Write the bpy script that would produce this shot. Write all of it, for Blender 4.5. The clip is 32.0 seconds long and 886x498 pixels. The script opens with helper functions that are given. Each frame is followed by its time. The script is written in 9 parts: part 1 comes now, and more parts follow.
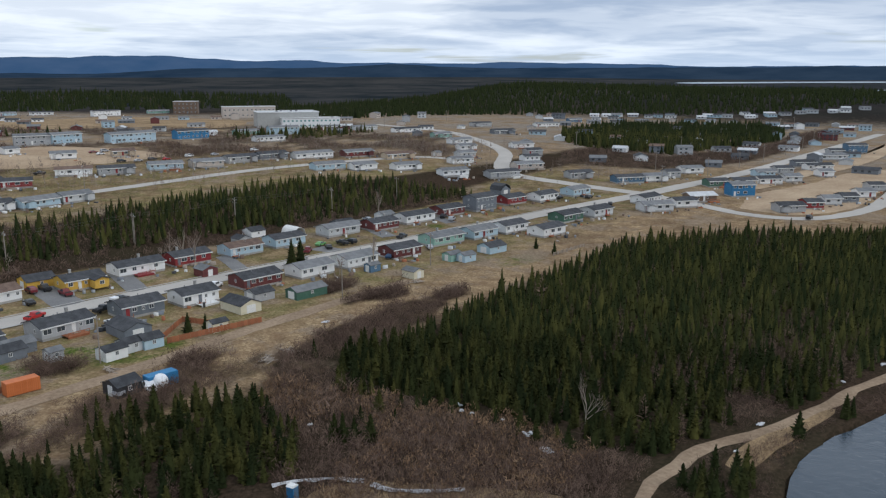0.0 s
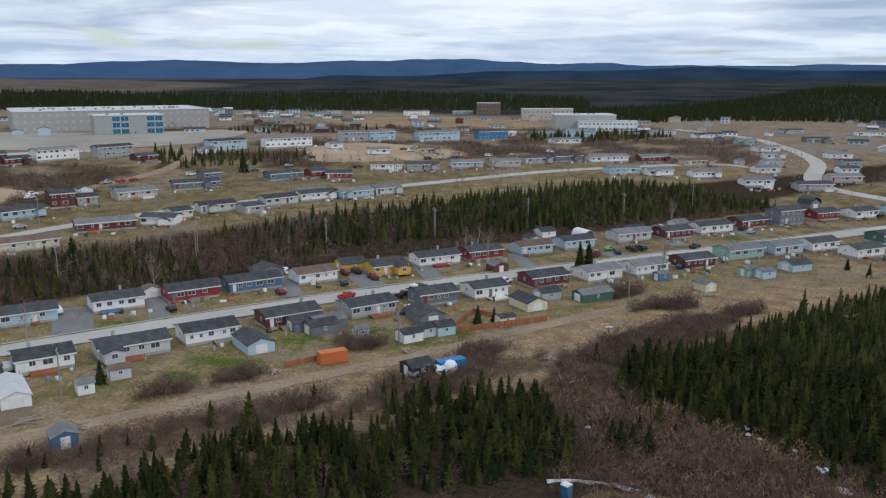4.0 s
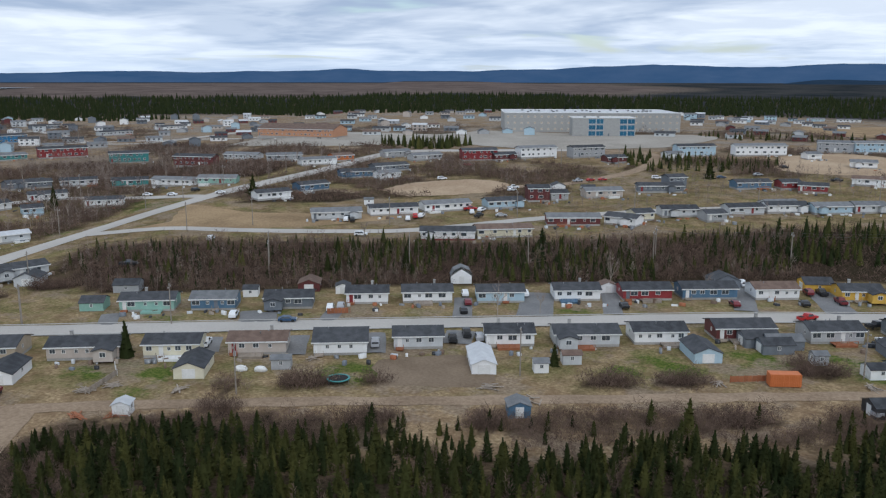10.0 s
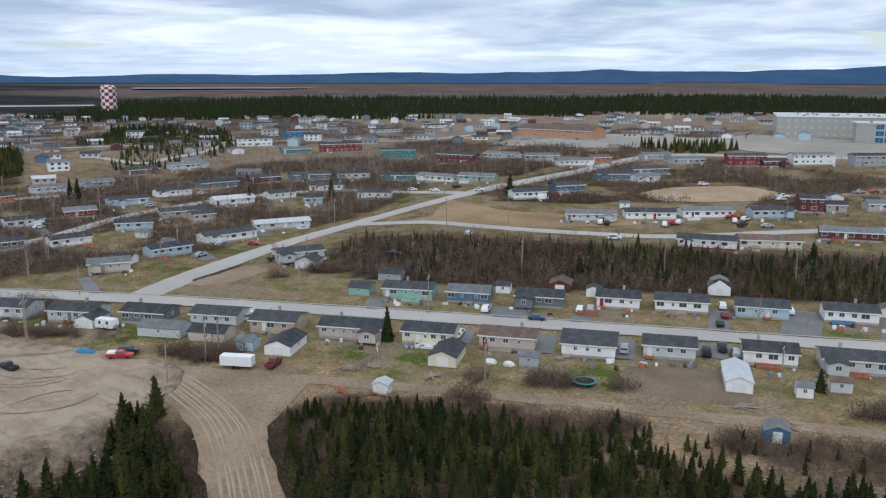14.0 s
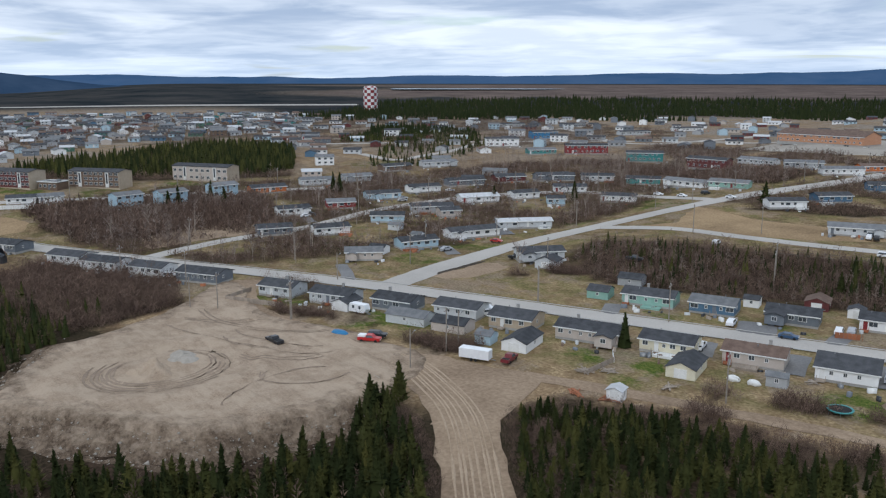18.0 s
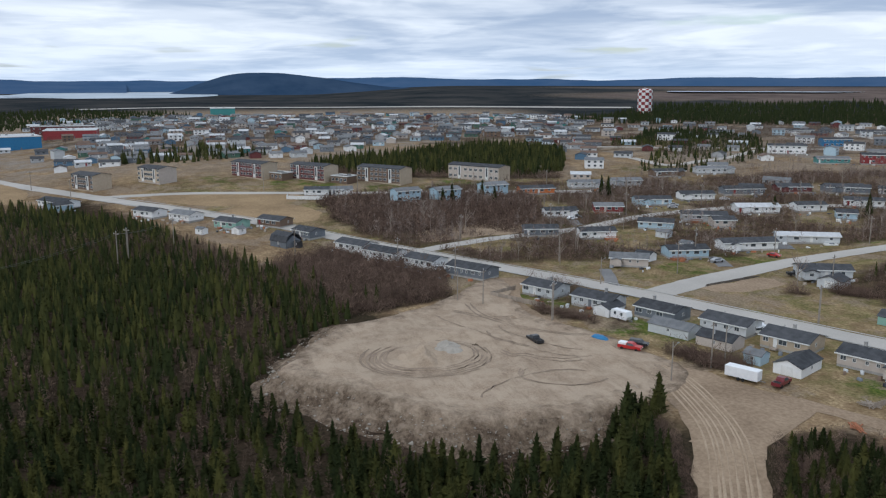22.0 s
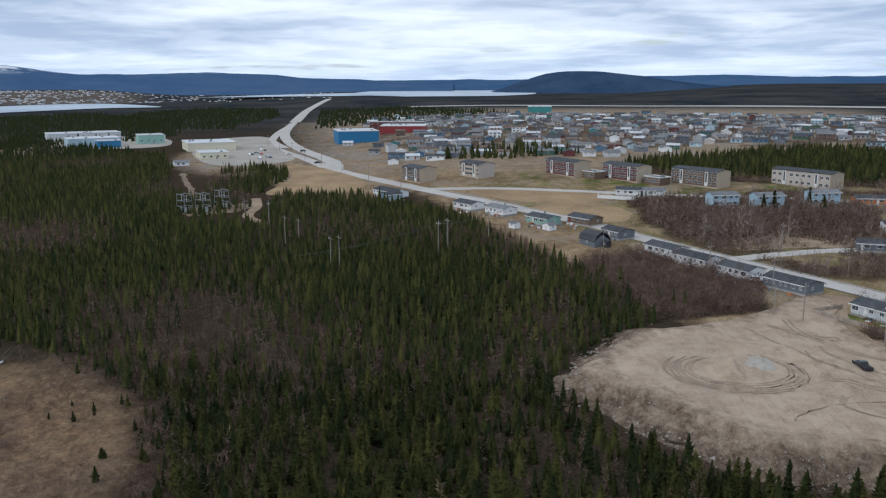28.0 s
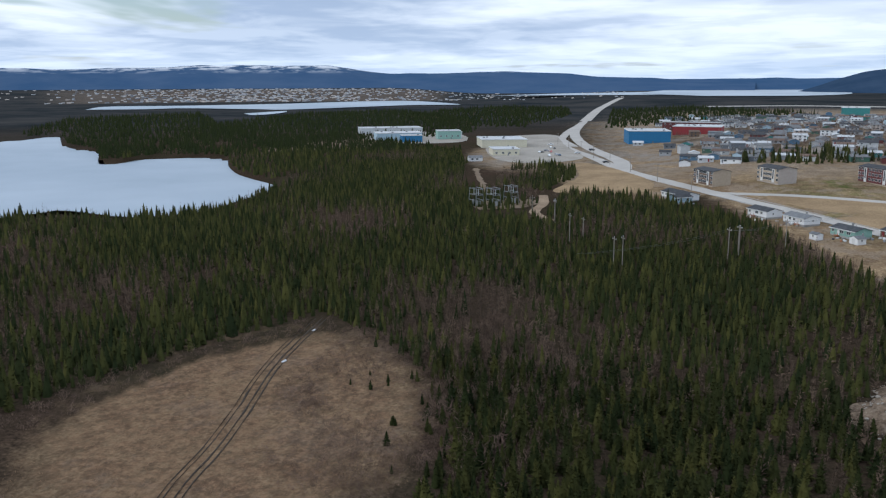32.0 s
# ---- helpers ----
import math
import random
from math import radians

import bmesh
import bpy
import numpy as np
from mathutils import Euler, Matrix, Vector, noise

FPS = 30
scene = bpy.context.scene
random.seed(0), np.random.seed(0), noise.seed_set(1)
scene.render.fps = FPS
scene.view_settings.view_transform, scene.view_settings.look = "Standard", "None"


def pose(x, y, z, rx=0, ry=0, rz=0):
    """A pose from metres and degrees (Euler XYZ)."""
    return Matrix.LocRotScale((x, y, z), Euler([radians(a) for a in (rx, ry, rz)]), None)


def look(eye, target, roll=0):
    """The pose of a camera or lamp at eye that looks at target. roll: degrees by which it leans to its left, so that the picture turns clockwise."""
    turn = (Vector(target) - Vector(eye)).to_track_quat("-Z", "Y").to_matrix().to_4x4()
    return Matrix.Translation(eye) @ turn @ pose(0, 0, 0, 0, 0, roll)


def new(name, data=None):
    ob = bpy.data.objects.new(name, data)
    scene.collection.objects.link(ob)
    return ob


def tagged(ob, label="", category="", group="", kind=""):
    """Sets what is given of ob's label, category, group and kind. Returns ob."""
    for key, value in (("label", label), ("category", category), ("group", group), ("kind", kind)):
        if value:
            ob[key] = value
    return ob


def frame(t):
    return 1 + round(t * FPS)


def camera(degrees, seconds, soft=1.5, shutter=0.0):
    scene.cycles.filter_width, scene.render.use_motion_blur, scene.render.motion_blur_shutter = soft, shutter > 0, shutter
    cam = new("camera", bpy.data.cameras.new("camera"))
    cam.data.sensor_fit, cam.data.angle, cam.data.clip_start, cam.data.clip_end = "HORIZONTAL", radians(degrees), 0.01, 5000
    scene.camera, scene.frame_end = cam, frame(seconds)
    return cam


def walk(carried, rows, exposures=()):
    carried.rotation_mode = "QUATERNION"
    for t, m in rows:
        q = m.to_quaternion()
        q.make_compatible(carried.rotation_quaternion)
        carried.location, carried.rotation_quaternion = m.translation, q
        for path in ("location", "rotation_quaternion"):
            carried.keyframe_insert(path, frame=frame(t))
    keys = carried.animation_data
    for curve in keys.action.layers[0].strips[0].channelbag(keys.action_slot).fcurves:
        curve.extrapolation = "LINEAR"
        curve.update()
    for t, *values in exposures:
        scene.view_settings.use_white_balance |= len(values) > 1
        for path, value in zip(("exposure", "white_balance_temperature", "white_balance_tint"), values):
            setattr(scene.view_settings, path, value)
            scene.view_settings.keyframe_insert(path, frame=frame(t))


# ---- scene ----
cam = camera(55.56, 32.0, soft=1.25)
PATH = [
    (0, (-0.0, -0.0, 57.99), (50.423, 83.89, 37.497), -0.05),
    (0.5, (-0.15, -0.05, 58.05), (47.394, 85.516, 37.603), -0.04),
    (1, (-0.24, -0.11, 58.13), (43.721, 87.356, 37.704), 0.00),
    (1.5, (-0.4, -0.24, 58.27), (39.656, 89.083, 37.851), 0.02),
    (2, (-0.63, -0.48, 58.36), (34.916, 90.734, 37.953), 0.03),
    (2.5, (-0.7, -0.62, 58.43), (30.641, 92.139, 38.094), 0.01),
    (3, (-0.82, -0.72, 58.46), (26.195, 93.399, 38.169), 0.01),
    (3.5, (-0.98, -0.85, 58.47), (22.138, 94.305, 38.194), 0.04),
    (5.5, (-1.25, -1.68, 58.29), (4.807, 96.112, 38.29), 0.10),
    (6, (-1.18, -1.56, 58.23), (0.628, 96.397, 38.202), 0.11),
    (6.5, (-1.21, -1.73, 58.27), (-3.479, 96.218, 38.245), 0.13),
    (7, (-1.45, -1.94, 58.33), (-8.258, 95.793, 38.284), 0.14),
    (7.5, (-1.48, -2.09, 58.44), (-12.953, 95.211, 38.417), 0.17),
    (8, (-1.61, -2.42, 58.52), (-16.737, 94.395, 38.571), 0.18),
    (8.5, (-1.64, -2.7, 58.61), (-20.487, 93.483, 38.772), 0.16),
    (9, (-1.49, -3.04, 58.76), (-25.587, 91.983, 39.011), 0.12),
    (9.5, (-1.28, -3.14, 58.87), (-30.031, 90.582, 39.131), 0.09),
    (10, (-1.23, -3.26, 58.86), (-34.305, 89.015, 39.077), 0.08),
    (10.5, (-1.24, -3.47, 58.89), (-38.893, 87.039, 39.133), 0.05),
    (11, (-1.23, -3.33, 58.8), (-41.806, 85.908, 39.047), 0.04),
    (11.5, (-1.19, -3.51, 58.84), (-45.4, 83.989, 39.107), 0.05),
    (12, (-1.23, -3.6, 58.87), (-48.845, 82.091, 39.124), 0.08),
    (12.5, (-1.33, -3.92, 58.97), (-51.555, 80.264, 39.21), 0.09),
    (13, (-1.47, -4.14, 59.06), (-55.008, 77.984, 39.328), 0.09),
    (13.5, (-1.57, -4.26, 59.12), (-57.988, 75.914, 39.393), 0.09),
    (15.5, (-1.23, -4.69, 59.29), (-68.123, 66.97, 39.537), 0.06),
    (16, (-1.4, -4.55, 59.28), (-71.321, 64.163, 39.543), 0.07),
    (16.5, (-1.26, -4.78, 59.29), (-73.926, 61.023, 39.551), 0.06),
    (17, (-1.22, -4.94, 59.36), (-76.326, 58.059, 39.608), 0.04),
    (17.5, (-1.28, -5.1, 59.39), (-78.325, 55.511, 39.632), 0.06),
    (18, (-1.13, -5.4, 59.46), (-79.925, 52.949, 39.795), 0.06),
    (18.5, (-1.03, -5.65, 59.53), (-81.427, 50.5, 39.95), 0.09),
    (19, (-0.8, -5.83, 59.6), (-82.857, 47.89, 40.088), 0.11),
    (19.5, (-0.87, -5.88, 59.58), (-84.651, 45.13, 40.12), 0.11),
    (20, (-1.02, -5.8, 59.58), (-86.853, 41.683, 40.135), 0.09),
    (20.5, (-0.96, -5.84, 59.62), (-88.921, 37.584, 40.197), 0.08),
    (21, (-0.8, -5.98, 59.69), (-90.709, 33.262, 40.29), 0.06),
    (21.5, (-0.57, -6.18, 59.75), (-92.138, 29.009, 40.331), 0.05),
    (22, (-0.53, -6.22, 59.88), (-93.621, 24.699, 40.436), 0.03),
    (22.5, (-0.48, -6.34, 60.02), (-94.92, 20.179, 40.583), -0.01),
    (23, (-0.25, -6.52, 60.05), (-95.776, 15.761, 40.6), -0.02),
    (23.5, (-0.11, -6.84, 60.09), (-96.443, 11.608, 40.608), 0.01),
    (24, (0.05, -7.1, 60.12), (-96.94, 7.516, 40.646), 0.05),
    (24.5, (0.25, -7.22, 60.12), (-97.19, 3.955, 40.611), 0.07),
    (25, (0.57, -7.3, 60.15), (-97.138, 1.25, 40.654), 0.02),
    (25.5, (0.55, -7.15, 60.16), (-97.307, -0.574, 40.646), -0.03),
    (27.5, (1.04, -7.46, 60.58), (-97.003, -9.264, 40.977), -0.18),
    (28, (1.27, -7.58, 60.6), (-96.688, -12.011, 40.988), -0.19),
    (28.5, (1.74, -7.61, 60.59), (-95.979, -15.683, 40.949), -0.19),
    (29, (1.89, -7.67, 60.59), (-95.403, -19.824, 40.932), -0.18),
    (29.5, (2.21, -7.69, 60.66), (-94.316, -24.91, 41.009), -0.15),
    (30, (2.51, -7.71, 60.79), (-93.161, -29.169, 41.128), -0.17),
    (30.5, (2.85, -7.7, 60.89), (-91.822, -33.202, 41.22), -0.19),
    (31, (3.13, -7.84, 60.97), (-90.596, -36.636, 41.315), -0.21),
    (31.5, (3.51, -7.76, 61.01), (-89.011, -40.232, 41.376), -0.21),
    (32, (4.03, -7.6, 61.05), (-86.899, -44.279, 41.388), -0.21),
]
walk(cam, [(t, look(eye, target, roll)) for t, eye, target, roll in PATH], exposures=[(0, -0.06, 6200, 9), (6, -0.14, 6050, 9), (9, -0.1, 6020, 9), (14, 0.05, 6020, 9), (17, 0.03, 6020, 9), (20, -0.05, 6080, 9), (24, -0.04, 6060, 9), (32, 0.03, 5900, 9)])

# ---- sky and light ----
SUN_TURN, SUN_HIGH = radians(150), radians(38)
world = bpy.data.worlds.new("world")
scene.world = world
world.use_nodes = True


def cloudy(tree):
    """A bright overcast: Nishita sky behind layered cloud, in broad bands towards the horizon."""
    nodes, links = tree.nodes, tree.links
    nodes.clear()

    def node(kind, **values):
        n = nodes.new(kind)
        for key, value in values.items():
            n.inputs[key.replace("_", " ")].default_value = value
        return n

    def calc(op, a, b=0.0, c=0.0, clamp=False):
        n = nodes.new("ShaderNodeMath")
        n.operation, n.use_clamp = op, clamp
        for socket, value in zip(n.inputs, (a, b, c)):
            if isinstance(value, (int, float)):
                socket.default_value = value
            else:
                links.new(value, socket)
        return n.outputs[0]

    sky = nodes.new("ShaderNodeTexSky")
    sky.sky_type, sky.sun_disc = "NISHITA", False
    sky.sun_elevation, sky.sun_rotation = SUN_HIGH, SUN_TURN
    blue = nodes.new("ShaderNodeVectorMath")
    blue.operation = "SCALE"
    blue.inputs["Scale"].default_value = 0.11
    links.new(sky.outputs[0], blue.inputs[0])
    way = nodes.new("ShaderNodeTexCoord").outputs["Generated"]
    sep = nodes.new("ShaderNodeSeparateXYZ")
    links.new(way, sep.inputs[0])
    high = calc("MAXIMUM", sep.outputs["Z"], 0.0)
    flat = calc("ADD", high, 0.075)
    plane = nodes.new("ShaderNodeCombineXYZ")
    links.new(calc("DIVIDE", sep.outputs["X"], flat), plane.inputs[0])
    links.new(calc("DIVIDE", sep.outputs["Y"], flat), plane.inputs[1])

    def cloud(scale, detail, seed, low, high):
        n = node("ShaderNodeTexNoise", Scale=scale, Detail=detail, Roughness=0.55, Distortion=0.4)
        move = nodes.new("ShaderNodeVectorMath")
        move.inputs[1].default_value = (seed, seed * 0.7, seed * 0.3)
        links.new(plane.outputs[0], move.inputs[0])
        links.new(move.outputs[0], n.inputs["Vector"])
        m = nodes.new("ShaderNodeMapRange")
        m.interpolation_type = "SMOOTHSTEP"
        m.inputs["From Min"].default_value, m.inputs["From Max"].default_value = low, high
        links.new(n.outputs["Fac"], m.inputs["Value"])
        return m.outputs["Result"]

    def mix(fac, a, b):
        n = nodes.new("ShaderNodeMix")
        n.data_type = "RGBA"
        for socket, value in ((n.inputs[0], fac), (n.inputs[6], a), (n.inputs[7], b)):
            if isinstance(value, (int, float)):
                socket.default_value = value
            elif isinstance(value, tuple):
                socket.default_value = (*value, 1.0)
            else:
                links.new(value, socket)
        return n.outputs[2]

    broad, fine = cloud(0.34, 5.0, 3.1, 0.4, 0.6), cloud(1.1, 7.0, 9.4, 0.38, 0.62)
    shade = calc("ADD", calc("MULTIPLY", broad, 0.65), calc("MULTIPLY", fine, 0.35))
    grey = mix(shade, (0.42, 0.51, 0.66), (1.0, 1.04, 1.09))
    colour = mix(cloud(0.45, 4.0, 21.0, 0.3, 0.42), blue.outputs[0], grey)
    haze = calc("POWER", calc("SUBTRACT", 1.0, calc("MULTIPLY", high, 6.0, 0.0, True), 0.0, True), 4.0)
    colour = mix(calc("MULTIPLY", haze, 0.6), colour, (0.7, 0.83, 1.0))
    back = node("ShaderNodeBackground", Strength=1.0)
    links.new(colour, back.inputs["Color"])
    out = nodes.new("ShaderNodeOutputWorld")
    links.new(back.outputs[0], out.inputs["Surface"])


cloudy(world.node_tree)
sun = new("sun", bpy.data.lights.new("sun", "SUN"))
sun.data.energy, sun.data.angle, sun.data.color = 0.9, radians(20), (1.0, 0.95, 0.88)
sun.matrix_basis = pose(0, 0, 200, 90 - math.degrees(SUN_HIGH), 0, 180 - math.degrees(SUN_TURN))

# ---- the lie of the land ----


def sstep(v, a, b):
    """Smooth step from 0 at a to 1 at b; works on numbers and arrays."""
    k = np.clip((v - a) / (b - a), 0.0, 1.0)
    return k * k * (3 - 2 * k)


def ground_z(x, y):
    """Height of the land: level by the camera, a bank behind the street, a slow rise under the town."""
    x, y = np.asarray(x, float), np.asarray(y, float)
    u, v, r = -0.93 * x - 0.365 * y, -0.365 * x + 0.93 * y, np.hypot(x, y)
    az = np.degrees(np.arctan2(-x, y))
    bank = 6.0 * sstep(v, 234, 268) * (1 - sstep(u, 80, 150)) * sstep(u, -420, -250)
    town = 13.0 * sstep(r, 270, 620) * (1 - 0.7 * sstep(az, 88, 104)) * (0.3 + 0.7 * sstep(az, -55, -30))
    plain = 30.0 * sstep(r, 1300, 3000) * (1 - sstep(az, 70, 82)) * (1 - sstep(-az, 100, 140))
    px, py = x + 176.0, y - 60.0
    facing = sstep((px * 0.5 - py * 0.866) / (np.hypot(px, py) + 1e-6), 0.15, 0.6)
    d = np.hypot(px, py)
    dip = 3.6 * facing * sstep(d, 30, 43) * (1 - sstep(d, 75, 130))
    rise = 26.0 * sstep(r, 960, 1250) * (1 - sstep(r, 1350, 1750)) * sstep(-az, 28, 37) * (1 - sstep(-az, 56, 66))
    slope = 24.0 * sstep(r, 2450, 3700) * sstep(az, 109, 116) * (1 - sstep(az, 140, 150))
    z = bank + town + plain + rise + slope - dip
    for cx, cy, rx, ry, level in ((2010, 1500, 560, 260, 31.0), (1700, 1020, 200, 190, 19.0), (-3500, -130, 1500, 620, 12.8)):
        shelf = 1 - sstep(np.hypot((x - cx) / rx, (y - cy) / ry), 0.85, 1.25)
        z = z + shelf * (level - z)
    return z


def gloss(shader, rough, metal=0.0, spec=0.3):
    shader.inputs["Roughness"].default_value = rough
    shader.inputs["Metallic"].default_value = metal
    shader.inputs["Specular IOR Level"].default_value = spec


class Nodes:
    """A small helper to lay out a node material."""

    def __init__(self, name):
        self.mat = bpy.data.materials.new(name)
        self.mat.use_nodes = True
        self.tree = self.mat.node_tree
        self.bsdf = self.tree.nodes["Principled BSDF"]

    def add(self, kind, **values):
        node = self.tree.nodes.new(kind)
        for key, value in values.items():
            node.inputs[key.replace("_", " ")].default_value = value
        return node

    def link(self, a, b):
        self.tree.links.new(a, b)

    def coords(self, world=True):
        if world:
            return self.tree.nodes.new("ShaderNodeNewGeometry").outputs["Position"]
        return self.tree.nodes.new("ShaderNodeTexCoord").outputs["Object"]

    def noise(self, where, scale, detail=4.0, rough=0.6, low=0.35, high=0.65):
        n = self.add("ShaderNodeTexNoise", Scale=scale, Detail=detail, Roughness=rough)
        self.link(where, n.inputs["Vector"])
        m = self.add("ShaderNodeMapRange")
        m.inputs["From Min"].default_value, m.inputs["From Max"].default_value = low, high
        self.link(n.outputs["Fac"], m.inputs["Value"])
        return m.outputs["Result"]

    def mix(self, fac, a, b, mode="MIX"):
        n = self.tree.nodes.new("ShaderNodeMix")
        n.data_type, n.blend_type = "RGBA", mode
        n.clamp_factor = True
        for socket, value in ((n.inputs[0], fac), (n.inputs[6], a), (n.inputs[7], b)):
            if isinstance(value, (int, float)):
                socket.default_value = value
            elif isinstance(value, tuple):
                socket.default_value = (*value, 1.0)
            else:
                self.link(value, socket)
        return n.outputs[2]

    def math(self, op, a, b=0.0, clamp=False):
        n = self.tree.nodes.new("ShaderNodeMath")
        n.operation, n.use_clamp = op, clamp
        for socket, value in zip(n.inputs, (a, b)):
            if isinstance(value, (int, float)):
                socket.default_value = value
            else:
                self.link(value, socket)
        return n.outputs[0]

    def bump(self, height, strength=0.3, distance=0.05):
        n = self.add("ShaderNodeBump", Strength=strength, Distance=distance)
        self.link(height, n.inputs["Height"])
        self.link(n.outputs["Normal"], self.bsdf.inputs["Normal"])

    def paint(self, colour):
        self.link(colour, self.bsdf.inputs["Base Color"])
        return self.mat


def surface(name, a, b, fine=6.0, broad=0.6, rough=0.8, bump=0.2, spread=0.0, world=False, metal=0.0, spec=0.3):
    """A worn surface: two tones mixed at a fine and a broad scale; spread varies the tone from object to object."""
    k = Nodes(name)
    where = k.coords(world)
    f, w = k.noise(where, fine), k.noise(where, broad, 3.0)
    both = k.math("ADD", k.math("MULTIPLY", f, 0.5), k.math("MULTIPLY", w, 0.5))
    colour = k.mix(both, a, b)
    if spread:
        info = k.tree.nodes.new("ShaderNodeObjectInfo")
        shade = k.math("ADD", k.math("MULTIPLY", info.outputs["Random"], 2 * spread), 1 - spread)
        grey = k.tree.nodes.new("ShaderNodeCombineColor")
        for socket in grey.inputs:
            k.link(shade, socket)
        colour = k.mix(1.0, colour, grey.outputs[0], "MULTIPLY")
    gloss(k.bsdf, rough, metal, 0.05 if world else spec)
    if bump:
        k.bump(f, bump, 0.03)
    return k.paint(colour)


def siding(name, a, b, pitch=0.2, rough=0.55):
    """Painted lap siding: level boards as relief, faint weathering."""
    k = Nodes(name)
    where = k.coords(False)
    sep = k.tree.nodes.new("ShaderNodeSeparateXYZ")
    k.link(where, sep.inputs[0])
    saw = k.math("FRACT", k.math("DIVIDE", sep.outputs["Z"], pitch))
    stain = k.noise(where, 0.8, 3.0)
    info = k.tree.nodes.new("ShaderNodeObjectInfo")
    tone = k.math("MULTIPLY", k.math("ADD", stain, info.outputs["Random"]), 0.5)
    gloss(k.bsdf, rough)
    k.bump(saw, 0.5, 0.03)
    return k.paint(k.mix(tone, a, b))


def shingle(name, a, b):
    k = Nodes(name)
    where = k.coords(False)
    brick = k.add("ShaderNodeTexBrick", Scale=1.0)
    brick.inputs["Brick Width"].default_value, brick.inputs["Row Height"].default_value = 0.9, 0.28
    brick.inputs["Mortar Size"].default_value = 0.012
    brick.inputs["Color1"].default_value, brick.inputs["Color2"].default_value = (0.35, 0.35, 0.35, 1), (0.75, 0.75, 0.75, 1)
    k.link(where, brick.inputs["Vector"])
    streak = k.noise(where, 0.5, 4.0)
    tone = k.math("ADD", k.math("MULTIPLY", streak, 0.6), k.math("MULTIPLY", brick.outputs["Fac"], -0.3))
    info = k.tree.nodes.new("ShaderNodeObjectInfo")
    tone = k.math("ADD", tone, k.math("MULTIPLY", info.outputs["Random"], 0.4))
    gloss(k.bsdf, 0.85, 0.0, 0.25)
    k.bump(brick.outputs["Color"], 0.3, 0.02)
    return k.paint(k.mix(tone, a, b))


def leafy(name, a, b, c, rough=0.9, up=0.0):
    """Foliage: tone by plant (the 'tint' attribute) and by twig."""
    k = Nodes(name)
    tint = k.tree.nodes.new("ShaderNodeAttribute")
    tint.attribute_name = "tint"
    geo = k.tree.nodes.new("ShaderNodeNewGeometry")
    colour = k.mix(k.math("POWER", tint.outputs["Fac"], 1.6), a, b)
    colour = k.mix(k.math("MULTIPLY", geo.outputs["Random Per Island"], 0.55), colour, c)
    gloss(k.bsdf, rough, 0.0, 0.04)
    if up:
        # fine twigs catch light from all round, mostly from above
        lift = k.tree.nodes.new("ShaderNodeVectorMath")
        lift.operation = "MULTIPLY_ADD"
        lift.inputs[1].default_value = (1 - up,) * 3
        lift.inputs[2].default_value = (0, 0, up)
        k.link(geo.outputs["Normal"], lift.inputs[0])
        unit = k.tree.nodes.new("ShaderNodeVectorMath")
        unit.operation = "NORMALIZE"
        k.link(lift.outputs[0], unit.inputs[0])
        k.link(unit.outputs[0], k.bsdf.inputs["Normal"])
    return k.paint(colour)


def raked(name):
    """Bulldozed gravel: fine grit, long scrape marks and a few broad damp stains."""
    k = Nodes(name)
    where = k.coords()
    lay = k.tree.nodes.new("ShaderNodeMapping")
    lay.inputs["Rotation"].default_value = (0, 0, radians(-28))
    lay.inputs["Scale"].default_value = (0.16, 1.0, 1.0)
    k.link(where, lay.inputs["Vector"])
    grit, scrape, stain = k.noise(where, 2.2, 6.0, 0.7), k.noise(lay.outputs[0], 0.22, 8.0, 0.72, 0.36, 0.64), k.noise(where, 0.045, 4.0, 0.6, 0.4, 0.7)
    colour = k.mix(grit, (0.22, 0.158, 0.11), (0.46, 0.355, 0.26))
    colour = k.mix(k.math("MULTIPLY", scrape, 0.75), colour, (0.44, 0.345, 0.255))
    colour = k.mix(k.math("MULTIPLY", stain, 0.4), colour, (0.2, 0.145, 0.1))
    colour = k.mix(k.math("MULTIPLY", k.noise(where, 0.14, 8.0, 0.75, 0.42, 0.56), 0.6), colour, (0.5, 0.4, 0.3))
    colour = k.mix(k.math("MULTIPLY", k.noise(lay.outputs[0], 0.45, 8.0, 0.75, 0.54, 0.64), 0.3), colour, (0.16, 0.115, 0.08))
    # towards the edge the gravel gives way to tipped soil and stone
    tint = k.tree.nodes.new("ShaderNodeAttribute")
    tint.attribute_name = "tint"
    soil = k.mix(k.noise(where, 1.3, 6.0, 0.75), (0.065, 0.046, 0.032), (0.2, 0.147, 0.104))
    soil = k.mix(k.math("MULTIPLY", k.noise(where, 0.5, 6.0, 0.75, 0.52, 0.6), 0.4), soil, (0.36, 0.29, 0.225))
    soil = k.mix(k.math("MULTIPLY", k.noise(where, 0.7, 5.0, 0.7, 0.54, 0.62), 0.6), soil, (0.07, 0.05, 0.036))
    over = k.math("ADD", tint.outputs["Fac"], k.math("MULTIPLY", k.math("SUBTRACT", k.noise(where, 0.22, 6.0, 0.7), 0.5), 0.9), True)
    colour = k.mix(k.math("MULTIPLY", over, k.math("GREATER_THAN", tint.outputs["Fac"], 0.02)), colour, soil)
    gloss(k.bsdf, 0.95, 0.0, 0.05)
    k.bump(k.math("ADD", scrape, grit), 0.6, 0.2)
    return k.paint(colour)


def glassy(name, colour, rough=0.08):
    k = Nodes(name)
    gloss(k.bsdf, rough, 0.0, 0.6)
    where = k.coords(False)
    return k.paint(k.mix(k.noise(where, 0.7, 2.0), colour, tuple(v * 1.6 for v in colour)))


